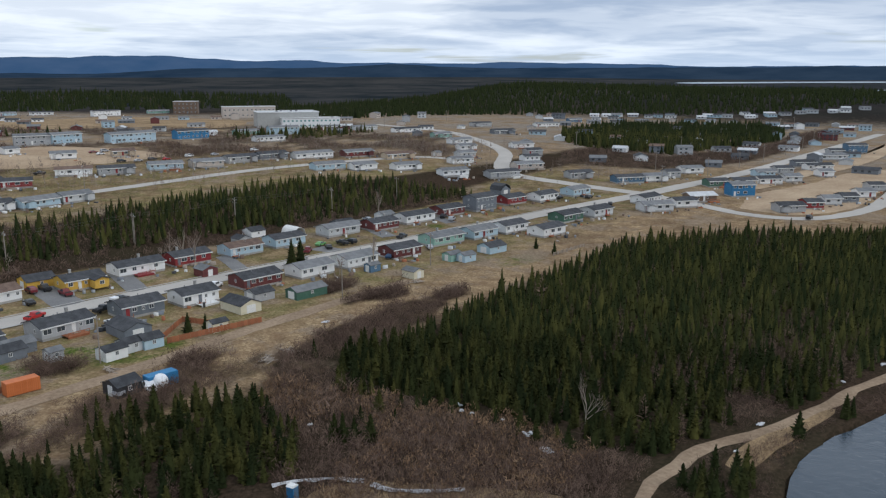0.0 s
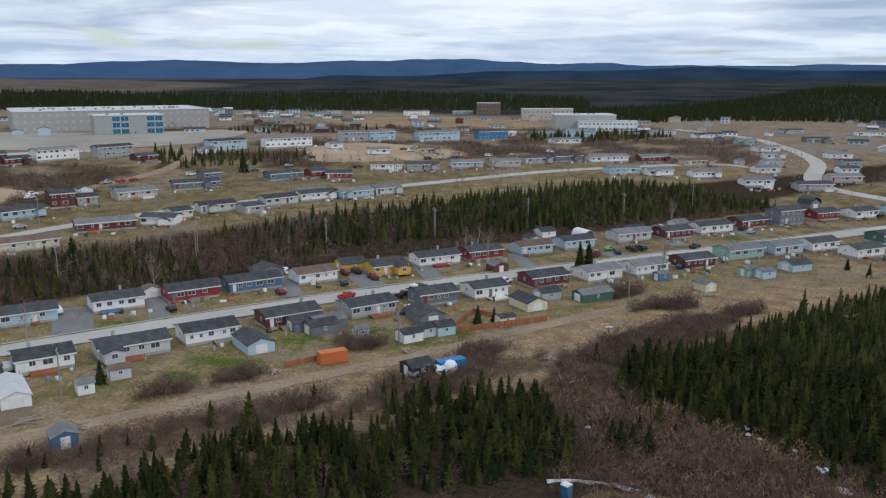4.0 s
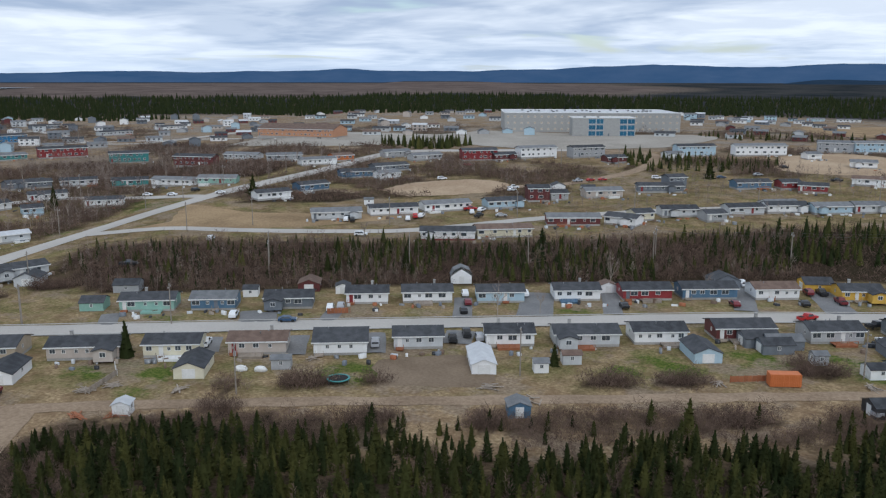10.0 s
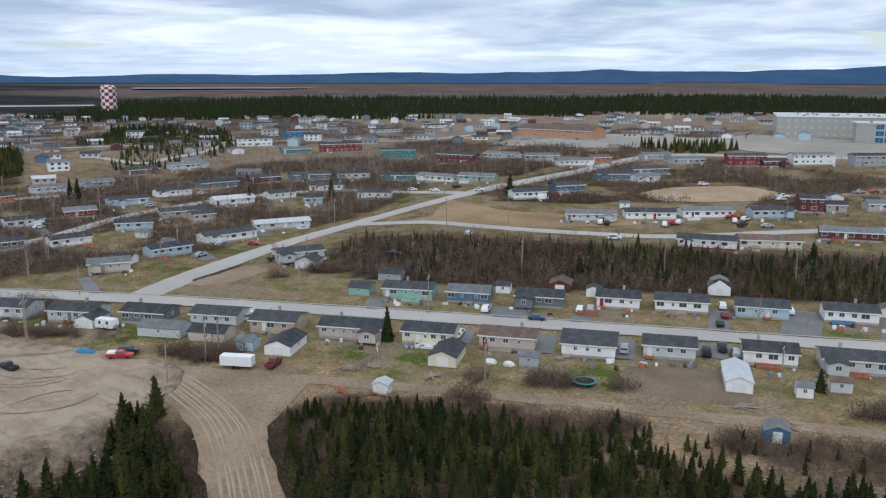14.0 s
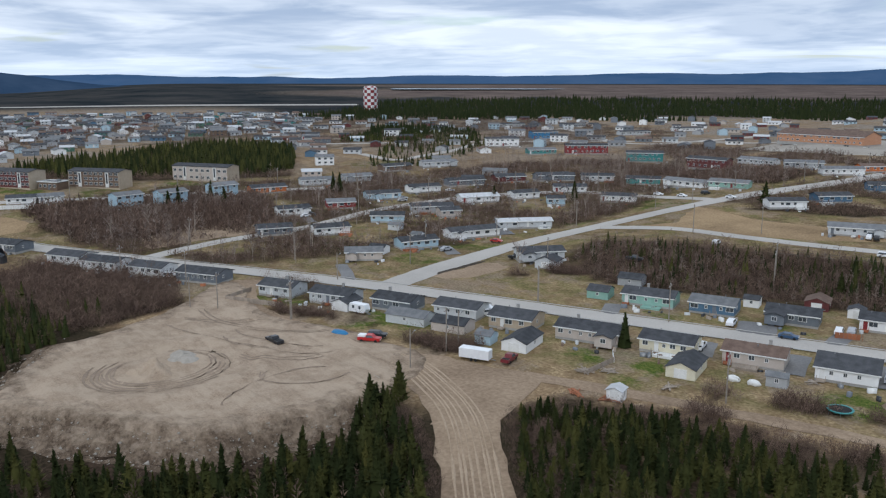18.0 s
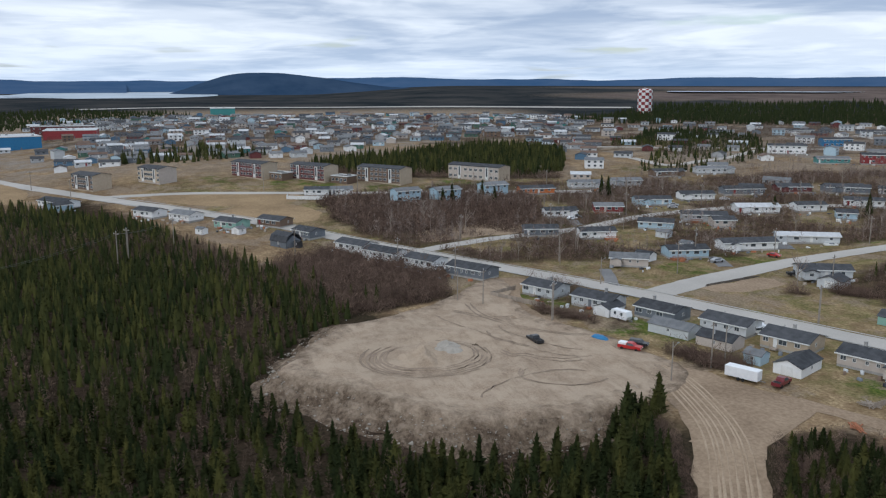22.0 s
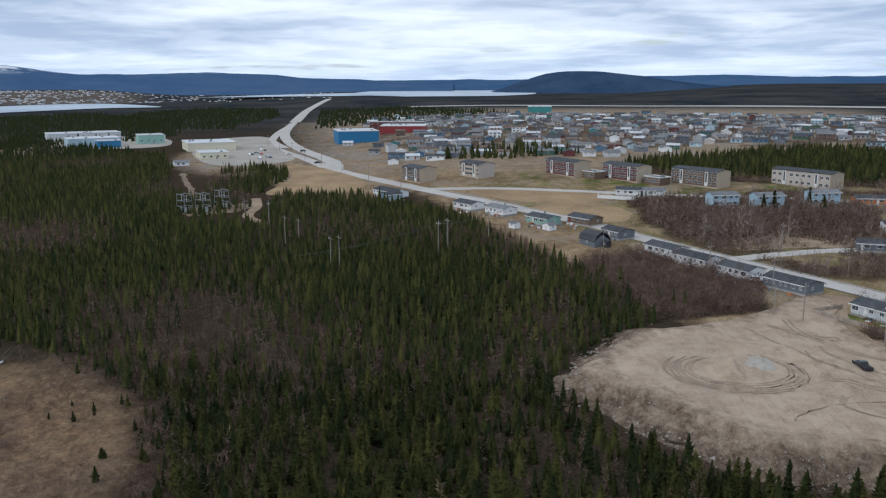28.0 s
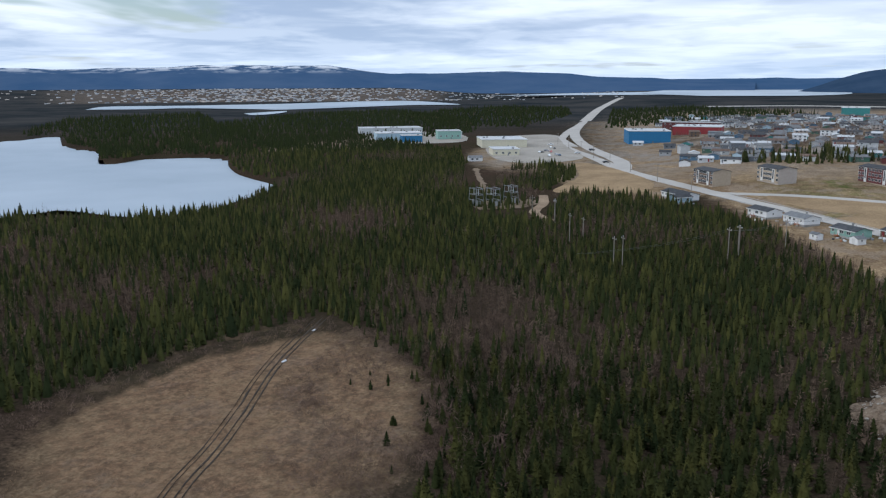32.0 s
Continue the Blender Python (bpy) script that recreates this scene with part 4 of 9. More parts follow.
def gable_walls(length, depth, base, high, rise):
    """Walls with gables at both ends of the length, as a closed shell."""
    h = depth / 2
    bm = bmesh.new()
    out = [(-h, base), (h, base), (h, base + high), (0, base + high + rise), (-h, base + high)]
    a = [bm.verts.new((-length / 2, y, z)) for y, z in out]
    b = [bm.verts.new((length / 2, y, z)) for y, z in out]
    bm.faces.new(a[::-1])
    bm.faces.new(b)
    for i in range(5):
        bm.faces.new((a[i], a[(i + 1) % 5], b[(i + 1) % 5], b[i]))
    bmesh.ops.recalc_face_normals(bm, faces=bm.faces)
    return bm


def gable_roof(length, depth, low, rise, over=0.45, thick=0.16):
    """Two slopes with a real edge; laid on the walls."""
    h, s = depth / 2 + over, rise / (depth / 2)
    z0 = low - over * s + 0.03
    ridge_z = low + rise + 0.03
    prof = [(-h, z0), (0, ridge_z), (h, z0), (h, z0 + thick), (0, ridge_z + thick), (-h, z0 + thick)]
    bm = bmesh.new()
    rows = [[bm.verts.new((x, y, z)) for y, z in prof] for x in (-length / 2 - over, length / 2 + over)]
    bm.faces.new(rows[0])
    bm.faces.new(rows[1][::-1])
    for i in range(6):
        bm.faces.new((rows[0][i], rows[1][i], rows[1][(i + 1) % 6], rows[0][(i + 1) % 6]))
    bmesh.ops.recalc_face_normals(bm, faces=bm.faces)
    return bm


ROOF_WORDS = {"charcoal": "charcoal shingle roof", "grey": "grey shingle roof", "brown": "brown shingle roof", "light": "pale sheet roof"}
WALL_WORDS = {"sky": "light blue", "azure": "bright blue", "slate": "dark grey", "pale": "pale grey", "mint": "mint green", "tan": "tan", "beige": "beige", "terracotta": "orange-brown"}


def openings(ob, rng, length, depth, floor, storeys, near, doors=True):
    """Windows and doors on the four walls."""
    for level in range(storeys):
        for side in (-1,):
            x = -length / 2 + 1.3
            had_door = not (doors and level == 0)
            while x < length / 2 - 1.0:
                kind = rng.choice(["wide", "mid", "small", "mid"])
                y = side * (depth / 2 + 0.02)
                z = floor + level * 2.6
                turn = 0 if side < 0 else 180
                if not had_door and rng.random() < 0.3:
                    again("door", DOORS[rng.choice(["white", "white", "red", "slate"])], ob, "", pose(x, y, z + 0.02, 0, 0, turn))
                    if near:
                        deck = boxes((-0.9, 0.9, -1.1, 0, -0.15, 0), (-0.9, -0.8, -1.1, -1.0, 0, 0.9), (0.8, 0.9, -1.1, -1.0, 0, 0.9), (-0.7, 0.7, -1.45, -1.1, -0.33, -0.18), (-0.8, 0.8, -1.1, 0, -floor, -0.15))
                        d = part("steps", deck, M[rng.choice(["timber", "plank"])], ob)
                        d.matrix_basis = pose(x, y, z, 0, 0, turn)
                    had_door = True
                    x += 1.7
                    continue
                m = pose(x, y, z + (0.85 if kind == "wide" else 1.0), 0, 0, turn)
                frame_mesh, pane_mesh = WINDOWS[kind]
                w = again("window", frame_mesh, ob, "", m)
                if near:
                    again("pane", pane_mesh, w)
                else:
                    w.data = far_window(kind)
                x += {"wide": 2.9, "mid": 2.3, "small": 1.9}[kind] + rng.random() * (0.9 if near else 1.8) + (0 if depth > 7.2 else 1.5)
        for end in (-1, 1) if near else ():
            m = pose(end * (length / 2 + 0.02), rng.uniform(-1.2, 1.2), floor + level * 2.6 + 1.0, 0, 0, 90 * end)
            w = again("window", WINDOWS["small"][0], ob, "", m)
            again("pane", WINDOWS["small"][1], w)


FAR_WINDOWS = {}


def far_window(kind):
    """The frame and the pane as one small mesh, for houses far off."""
    if kind not in FAR_WINDOWS:
        w, h = {"wide": (2.0, 1.25), "mid": (1.3, 1.1), "small": (0.8, 0.9)}[kind]
        bm = boxes((-w / 2, w / 2, -0.04, 0.02, 0, h))
        n = len(bm.faces)
        box(bm, -w / 2 + 0.12, w / 2 - 0.12, -0.06, 0.0, 0.12, h - 0.12)
        bm.faces.ensure_lookup_table()
        for f in bm.faces[n:]:
            f.material_index = 1
        mesh = bpy.data.meshes.new("window")
        bm.to_mesh(mesh)
        bm.free()
        mesh.materials.append(M["trim"])
        mesh.materials.append(M["glass"])
        FAR_WINDOWS[kind] = mesh
    return FAR_WINDOWS[kind]


def house(x, y, turn, length, depth=8.0, wall="white", roof="charcoal", storeys=1, near=1, wing=0.0, porch="", base="", kind="bungalow", group="houses of the town"):
    """A gabled house, long side along its own x. near: 2 by the street, 1 further off, 0 far."""
    rng = random.Random(int(x * 31 + y * 17))
    words = f"{WALL_WORDS.get(wall, wall)} clapboard {'two-storey house' if storeys > 1 else 'bungalow'} with a {ROOF_WORDS[roof]}"
    ob = thing(kind, x, y, turn, words, "house", group)
    KEEP.append((x, y, length * 0.5 + 1.5))
    if near:
        YARDS.append((x, y, turn, length, depth))
    foot = 0.5 if near else 0.3
    high, rise = 2.45 * storeys + (0.15 if storeys > 1 else 0), depth / 2 * (0.3 if near else 0.33)
    if near:
        part("foundation", boxes((-length / 2 + 0.04, length / 2 - 0.04, -depth / 2 + 0.04, depth / 2 - 0.04, -1.6, foot)), WALLS[base] if base else M["concrete"], ob)
    part("wall", gable_walls(length, depth, foot if near else -1.5, high if near else high + foot + 1.5, rise), WALLS[wall], ob)
    top = part("roof", gable_roof(length, depth, foot + high, rise, 0.45 if near else 0.35), ROOFS[roof], ob)
    openings(ob, rng, length, depth, foot, storeys, near > 1)
    if near:
        for _ in range(rng.choice([1, 2])):
            again("roof_vent", VENT, top, "", pose(rng.uniform(-0.35, 0.35) * length, rng.uniform(-1.5, 1.5), foot + high + rise * 0.75))
    if near == 1:
        for s in (-1, 1):
            y0, y1 = sorted((s * (depth / 2 + 0.455), s * (depth / 2 + 0.55)))
            part("fascia", boxes((-length / 2 - 0.47, length / 2 + 0.47, y0, y1, foot + high - 0.26, foot + high + 0.06)), M["trim"], ob)
        if storeys == 1 and length > 10 and not wing:
            at = rng.choice((-0.32, -0.2, 0.22, 0.34)) * length
            if rng.random() < 0.55:
                part("porch", gable_walls(2.2, 3.0, foot, high - 0.3, 0.5), WALLS[wall], ob).matrix_basis = pose(at, -depth / 2 - 1.0, 0, 0, 0, 90)
                part("porch_roof", gable_roof(2.4, 3.0, foot + high - 0.3, 0.5, 0.25), ROOFS[roof], ob).matrix_basis = pose(at, -depth / 2 - 1.0, 0.04, 0, 0, 90)
            else:
                part("deck", boxes((-2.4, 2.4, -2.2, 0, -0.8, foot - 0.1), (-2.4, 2.4, -2.2, -2.1, foot + 0.7, foot + 0.85), (-2.4, -2.3, -2.2, -2.1, foot - 0.1, foot + 0.7), (2.3, 2.4, -2.2, -2.1, foot - 0.1, foot + 0.7)), M[rng.choice(["timber", "trim", "plank", "timber"])], ob).matrix_basis = pose(at, -depth / 2, 0)
    if near > 1:
        if rng.random() < 0.6:
            part("chimney", boxes((-0.3, 0.3, -0.3, 0.3, -0.6, 1.0), (-0.36, 0.36, -0.36, 0.36, 0.9, 1.05)), M["concrete"], top).matrix_basis = pose(rng.uniform(-0.3, 0.3) * length, 0.8, foot + high + rise)
        for s in (-1, 1):
            y0, y1 = sorted((s * (depth / 2 + 0.455), s * (depth / 2 + 0.5)))
            part("fascia", boxes((-length / 2 - 0.47, length / 2 + 0.47, y0, y1, foot + high - 0.2, foot + high + 0.06)), M["trim"], ob)
    if wing:
        w = abs(wing)
        at = math.copysign(length / 2 - w / 2 - 0.4, wing)
        wl = part("wing", gable_walls(3.4, w, foot, high - 0.1, w * 0.15), WALLS[wall], ob)
        wl.matrix_basis = pose(at, -depth / 2 - 1.6, 0, 0, 0, 90)
        part("wing_roof", gable_roof(4.4, w, foot + high - 0.1, w * 0.15, 0.3), ROOFS[roof], ob).matrix_basis = pose(at, -depth / 2 - 1.3, 0.05, 0, 0, 90)
        frame_mesh, pane_mesh = WINDOWS["mid"]
        again("pane", pane_mesh, again("window", frame_mesh, ob, "", pose(at, -depth / 2 - 3.32, foot + 1.0)))
    if porch:
        bm = boxes((-2.6, 2.6, -2.8, 0, foot - 0.2, foot - 0.05), (-2.6, 2.6, -2.8, -2.72, foot + 0.75, foot + 0.85), (-2.6, -2.52, -2.72, 0, foot + 0.75, foot + 0.85), (2.52, 2.6, -2.72, 0, foot + 0.75, foot + 0.85))
        wood = M["plank"] if porch == "plank" else M["timber"] if porch == "timber" else WALLS[porch]
        bm.free()
        at = pose(rng.uniform(-0.25, 0.25) * length, -depth / 2, 0)
        part("deck", boxes((-2.6, 2.6, -2.8, 0, foot - 0.2, foot - 0.05)), wood, ob).matrix_basis = at
        part("skirt", boxes((-2.55, 2.55, -2.76, -2.7, -0.9, foot - 0.2)), wood, ob).matrix_basis = at
        part("rail", boxes((-2.6, 2.6, -2.8, -2.72, foot + 0.75, foot + 0.85)), wood, ob).matrix_basis = at
        post = boxes((-0.05, 0.05, -2.8, -2.72, foot - 0.05, foot + 0.75))
        first = part("post", post, wood, ob)
        first.matrix_basis = at @ pose(-2.5, 0, 0)
        for k in (-1.25, 0, 1.25, 2.5):
            again("post", first.data, ob, "", at @ pose(k, 0, 0))
    return ob


def shed(x, y, turn, length, depth, wall="white", roof="charcoal", high=2.1, door=True, kind="garden_shed", words="", barn=False):
    """A shed or garage; its door is in the near gable, at -x."""
    big = length > 5.5
    KEEP.append((x, y, length * 0.5 + 0.8))
    ob = thing("garage" if big else kind, x, y, turn, words or f"{WALL_WORDS.get(wall, wall)} {'garage' if big else 'garden shed'} with a {ROOF_WORDS[roof]}", "garage" if big else "shed", "sheds and garages")
    rise = depth * (0.32 if barn else 0.2)
    part("wall", gable_walls(length, depth, -0.6, high + 0.6, rise), WALLS[wall], ob)
    if barn:
        h, e = depth / 2 + 0.25, high - 0.15
        prof = [(-h, e), (-h * 0.72, e + depth * 0.3), (0, e + depth * 0.46), (h * 0.72, e + depth * 0.3), (h, e), (h, e + 0.15), (h * 0.74, e + depth * 0.33), (0, e + depth * 0.5), (-h * 0.74, e + depth * 0.33), (-h, e + 0.15)]
        bm = prism(prof, -length / 2 - 0.25, length / 2 + 0.25)
        part("roof", bm, ROOFS[roof], ob).matrix_basis = pose(0, 0, 0, 0, 0, 90)
    else:
        part("roof", gable_roof(length, depth, high, rise, 0.25, 0.12), ROOFS[roof], ob)
    if door:
        w = min(depth * 0.3, 1.3) if big else min(0.75, depth * 0.25)
        h = min(2.0, high - 0.1)
        bm = boxes((-length / 2 - 0.05, -length / 2 + 0.02, -w, w, 0.0, h))
        for k in range(4):
            box(bm, -length / 2 - 0.07, -length / 2 - 0.045, -w + 0.05, w - 0.05, 0.05 + k * h / 4, -0.02 + (k + 1) * h / 4)
        part("door", bm, M["trim"], ob)
        m = pose(0.0, -depth / 2 - 0.02, high * 0.45)
        again("pane", WINDOWS["small"][1], again("window", WINDOWS["small"][0], ob, "", m))
    return ob

# houses on the near side of the main street
house(-151.5, 128.7, 25, 11.1, 9, "tan", "charcoal", near=2)
house(-133.1, 135.8, 25, 15.0, 8, "beige", "charcoal", near=2, wing=4)
house(-116.4, 143.7, 23, 11.8, 8, "cream", "charcoal", near=2, porch="white")
house(-100.0, 151.7, 23, 12.5, 8, "beige", "brown", near=2, porch="timber")
house(-83.4, 158.9, 23, 11.5, 11, "white", "charcoal", near=2)
house(-68.4, 167.3, 23, 10.9, 8, "pale", "charcoal", near=2)
house(-49.6, 176.2, 22, 10.8, 8, "white", "charcoal", near=2, porch="plank")
house(-33.2, 181.7, 22, 14.5, 8, "pale", "charcoal", near=2, wing=-4, porch="plank")
house(-17.9, 189.2, 22, 12.0, 8, "white", "charcoal", near=2, porch="timber")
house(0.2, 198.7, 22, 13.7, 8, "maroon", "charcoal", near=2, porch="timber")
house(19.9, 203.4, 22, 12.4, 8, "grey", "charcoal", near=2, porch="plank")
house(38.3, 211.1, 16, 10.9, 8, "slate", "charcoal", near=2)
house(53.2, 214.4, 16, 10.2, 8, "white", "charcoal", near=2, porch="white")
house(72.9, 223.6, 16, 12.4, 8, "maroon", "charcoal", near=2)
house(90.7, 227.2, 16, 12.2, 8, "white", "grey", near=2)
house(107.4, 231.8, 16, 12.4, 8, "white", "grey", near=2)
house(125.8, 236.6, 13, 11.7, 8, "maroon", "charcoal", near=2)
house(147.8, 247.0, 13, 14.8, 8, "mint", "grey", near=2)
house(164.6, 249.2, 13, 12.4, 8, "sky", "grey", near=2)
house(179.9, 251.4, 13, 12.4, 8, "white", "charcoal", near=2)
house(188.0, 239.5, 13, 12.4, 8, "white", "charcoal", near=2)
house(211.1, 256.8, 13, 12.4, 8, "green", "charcoal", near=2)
house(228.6, 258.9, 12, 12.4, 8, "pale", "charcoal", near=2)
house(267.3, 270.2, 12, 12.4, 8, "white", "charcoal", near=2)
house(-214.4, 96.1, 29, 11.0, 8, "pale", "charcoal", near=2)
house(-198.0, 104.1, 29, 12.3, 8, "pale", "charcoal", near=2)
house(-182.6, 114.2, 25, 11.6, 8, "slate", "charcoal", near=2)
house(-166.9, 123.4, 25, 12.0, 8, "pale", "charcoal", near=2)
house(-293.1, 58.1, 32, 13.8, 8, "white", "charcoal", near=2)
house(-277.7, 65.0, 32, 14.5, 8, "white", "charcoal", near=2)
house(-261.1, 74.4, 32, 12.4, 8, "white", "charcoal", near=2)
house(-243.7, 84.3, 32, 14.9, 8, "slate", "charcoal", near=2)
house(-322.3, 45.6, 32, 10.2, 8, "slate", "charcoal", near=2)
house(-423.1, -53.3, 40, 19.0, 9, "white", "charcoal", near=2)
house(-412.0, -52.0, 130, 9.0, 7, "sky", "charcoal", near=1)
house(-382.0, -13.0, 40, 12.4, 8, "white", "charcoal", near=2)
house(-369.6, 1.5, 40, 12.4, 8, "white", "grey", near=2)
house(-349.0, 18.8, 40, 12.4, 8, "mint", "charcoal", near=2)
house(-348.3, 36.1, 40, 12.4, 8, "brown", "charcoal", near=2)

# houses on its far side, under the bank
house(-145.7, 172.1, 25, 13.8, 8, "mint", "charcoal", near=2, porch="mint")
house(-130.2, 179.0, 23, 11.4, 8, "blue", "grey", near=2)
house(-112.5, 186.8, 23, 12.4, 8, "slate", "charcoal", near=2, wing=-4.5)
house(-95.2, 198.3, 23, 11.1, 8, "white", "charcoal", near=2)
house(-80.5, 205.0, 23, 13.3, 8, "white", "charcoal", near=2, porch="timber")
house(-61.9, 211.7, 22, 12.7, 8, "sky", "charcoal", near=2)
house(-42.9, 220.7, 22, 12.4, 8, "white", "charcoal", near=2, porch="blue")
house(-25.1, 227.7, 22, 13.4, 8, "red", "charcoal", near=2, porch="timber")
house(-9.2, 234.7, 22, 15.1, 8, "blue", "charcoal", near=2)
house(8.2, 240.5, 22, 12.0, 8, "white", "brown", near=2)
house(30.2, 245.8, 16, 10.9, 8, "yellow", "charcoal", near=2, wing=4)
house(47.3, 256.2, 16, 14.4, 8, "white", "charcoal", near=2, porch="red")
house(63.7, 261.7, 16, 12.4, 8, "red", "charcoal", near=2)
house(82.3, 266.3, 16, 12.4, 8, "sky", "brown", near=2)
house(99.5, 272.0, 16, 12.4, 8, "sky", "charcoal", near=2)
house(123.2, 279.7, 13, 14.2, 8, "pale", "grey", near=2)
house(140.8, 280.7, 13, 12.2, 8, "maroon", "charcoal", near=2)
house(158.6, 285.8, 13, 15.0, 8, "white", "charcoal", near=2)
house(177.0, 291.2, 13, 12.4, 8, "maroon", "charcoal", near=2)
house(194.3, 293.1, 13, 12.4, 8, "slate", "charcoal", near=2, storeys=2)
house(213.6, 297.9, 13, 12.4, 8, "red", "charcoal", near=2)
house(230.6, 297.0, 12, 12.4, 8, "white", "charcoal", near=2)
house(252.0, 300.2, 12, 12.4, 8, "sky", "grey", near=2)

# houses on the upper street and the streets to the east
house(-94.4, 261.4, 19, 18.2, 7.6, "white", "charcoal", near=1, storeys=1, base="red")
house(-78.2, 272.7, 28, 19.1, 7.6, "cream", "brown", near=1)
house(-59.9, 302.2, 20, 19.4, 7.6, "maroon", "grey", near=1)
house(-41.8, 308.0, -16, 12.2, 7.6, "white", "charcoal", near=1)
house(-37.3, 319.9, 36, 7.7, 7.6, "cream", "charcoal", near=1)
house(-24.7, 331.8, 24, 14.2, 7.6, "pale", "charcoal", near=1)
house(-11.5, 326.3, 32, 8.0, 7.6, "grey", "charcoal", near=1)
house(-0.9, 343.4, 29, 14.5, 7.6, "pale", "charcoal", near=1)
house(12.6, 355.6, 28, 13.2, 7.6, "white", "grey", near=1)
house(-147.2, 282.7, 30, 18.8, 7.6, "pale", "grey", near=1)
house(-130.6, 298.7, 35, 19.0, 7.6, "white", "charcoal", near=1)
house(-114.2, 314.1, 40, 19.7, 7.6, "white", "grey", near=1)
house(-93.9, 328.4, 38, 15.8, 7.6, "sky", "charcoal", near=1)
house(-84.1, 347.7, 26, 9.1, 7.6, "maroon", "charcoal", near=1, storeys=2)
house(-76.6, 353.5, 27, 7.7, 7.6, "grey", "charcoal", near=1)
house(-59.5, 365.6, 30, 16.7, 7.6, "beige", "grey", near=1)
house(-36.8, 385.1, 20, 20.0, 7.6, "slate", "charcoal", near=1)
house(-31.3, 394.3, 34, 8.7, 7.6, "slate", "charcoal", near=1, storeys=2)
house(1.8, 404.9, 28, 16.6, 7.6, "blue", "charcoal", near=1)
house(17.9, 408.5, 27, 9.2, 7.6, "red", "charcoal", near=1)
house(14.5, 351.9, 23, 16.3, 7.6, "white", "charcoal", near=1)
house(30.9, 354.2, 25, 15.1, 7.6, "sky", "grey", near=1)
house(44.9, 359.8, 21, 12.4, 7.6, "pale", "grey", near=1)
house(28.1, 401.8, -4, 12.1, 7.6, "red", "charcoal", near=1)
house(54.0, 424.3, -7, 15.9, 7.6, "white", "brown", near=1)
house(72.1, 420.6, -3, 16.3, 7.6, "grey", "charcoal", near=1)
house(95.5, 423.5, -2, 16.0, 7.6, "sky", "grey", near=1)
house(115.7, 423.5, 3, 15.8, 7.6, "beige", "grey", near=1)
house(136.2, 433.9, 12, 17.0, 7.6, "grey", "charcoal", near=1)
house(156.5, 442.9, 10, 17.1, 7.6, "slate", "charcoal", near=1)
house(179.8, 441.5, 8, 23.4, 7.6, "white", "grey", near=1)
house(208.7, 444.1, 5, 18.7, 7.6, "maroon", "grey", near=1)
house(226.8, 427.3, 1, 18.4, 7.6, "tan", "brown", near=1)
house(169.0, 394.6, 5, 16.7, 7.6, "sky", "grey", near=1)
house(185.7, 388.7, 4, 13.2, 7.6, "white", "grey", near=1)
house(207.4, 382.7, 1, 14.8, 7.6, "white", "grey", near=1)
house(223.3, 361.9, -2, 14.8, 7.6, "white", "grey", near=1)
house(249.9, 397.2, -2, 13.0, 7.6, "white", "grey", near=1)
house(267.1, 419.4, -3, 10.7, 7.6, "pale", "grey", near=1)
house(285.8, 447.3, -3, 11.4, 7.6, "white", "grey", near=1)
house(299.5, 477.0, -2, 15.6, 7.6, "white", "grey", near=1)
house(310.1, 518.6, -1, 13.9, 7.6, "mint", "grey", near=1)
house(248.6, 354.8, -5, 17.3, 7.6, "grey", "charcoal", near=1)
house(277.0, 371.3, -7, 16.6, 7.6, "beige", "grey", near=1)
house(295.2, 393.3, -7, 9.7, 7.6, "white", "charcoal", near=1)
house(313.3, 414.7, -7, 9.9, 7.6, "grey", "charcoal", near=1)
house(325.8, 443.4, -7, 14.6, 7.6, "white", "grey", near=1)
house(375.2, 535.2, -5, 18.4, 7.6, "slate", "charcoal", near=1)
house(408.2, 615.7, -4, 18.0, 7.6, "grey", "charcoal", near=1)
house(471.3, 604.5, -8, 23.0, 7.6, "white", "grey", near=1)
house(548.1, 658.3, -10, 14.0, 7.6, "blue", "grey", near=1)
house(284.8, 337.1, -10, 13.3, 7.6, "grey", "charcoal", near=1)
house(299.1, 316.2, -14, 15.3, 7.6, "blue", "charcoal", near=1)
house(314.9, 314.1, -15, 11.9, 7.6, "white", "grey", near=1)
house(334.8, 320.9, -16, 7.6, 7.6, "grey", "charcoal", near=1)
house(355.7, 327.1, -18, 12.5, 7.6, "white", "grey", near=1)
house(257.4, 254.9, -16, 13.7, 7.6, "pale", "grey", near=1)
house(275.1, 256.0, -17, 9.9, 7.6, "white", "charcoal", near=1)
house(292.0, 261.9, -18, 12.7, 7.6, "brown", "light", near=1)
house(319.9, 263.1, -21, 11.5, 7.6, "azure", "grey", near=1, storeys=2)
house(332.1, 288.2, -19, 10.7, 7.6, "green", "charcoal", near=1)
house(346.8, 284.0, -21, 12.2, 7.6, "tan", "charcoal", near=1)
house(363.3, 281.7, -22, 12.2, 7.6, "white", "charcoal", near=1)
house(383.0, 300.4, -22, 10.3, 7.6, "sky", "grey", near=1)
house(405.2, 305.2, -23, 9.9, 7.6, "grey", "charcoal", near=1)
house(380.6, 281.3, -24, 9.2, 7.6, "pale", "grey", near=1)
house(440.1, 317.5, -24, 12.8, 7.6, "slate", "charcoal", near=1)
house(433.3, 302.9, -25, 15.1, 7.6, "white", "charcoal", near=1)
house(412.8, 284.4, -26, 7.6, 7.6, "white", "grey", near=1)
house(487.7, 332.3, -26, 18.4, 7.6, "pale", "grey", near=1)
house(520.5, 351.8, -26, 9.7, 7.6, "grey", "charcoal", near=1)
house(543.0, 352.1, -27, 13.8, 7.6, "blue", "charcoal", near=1, storeys=2)
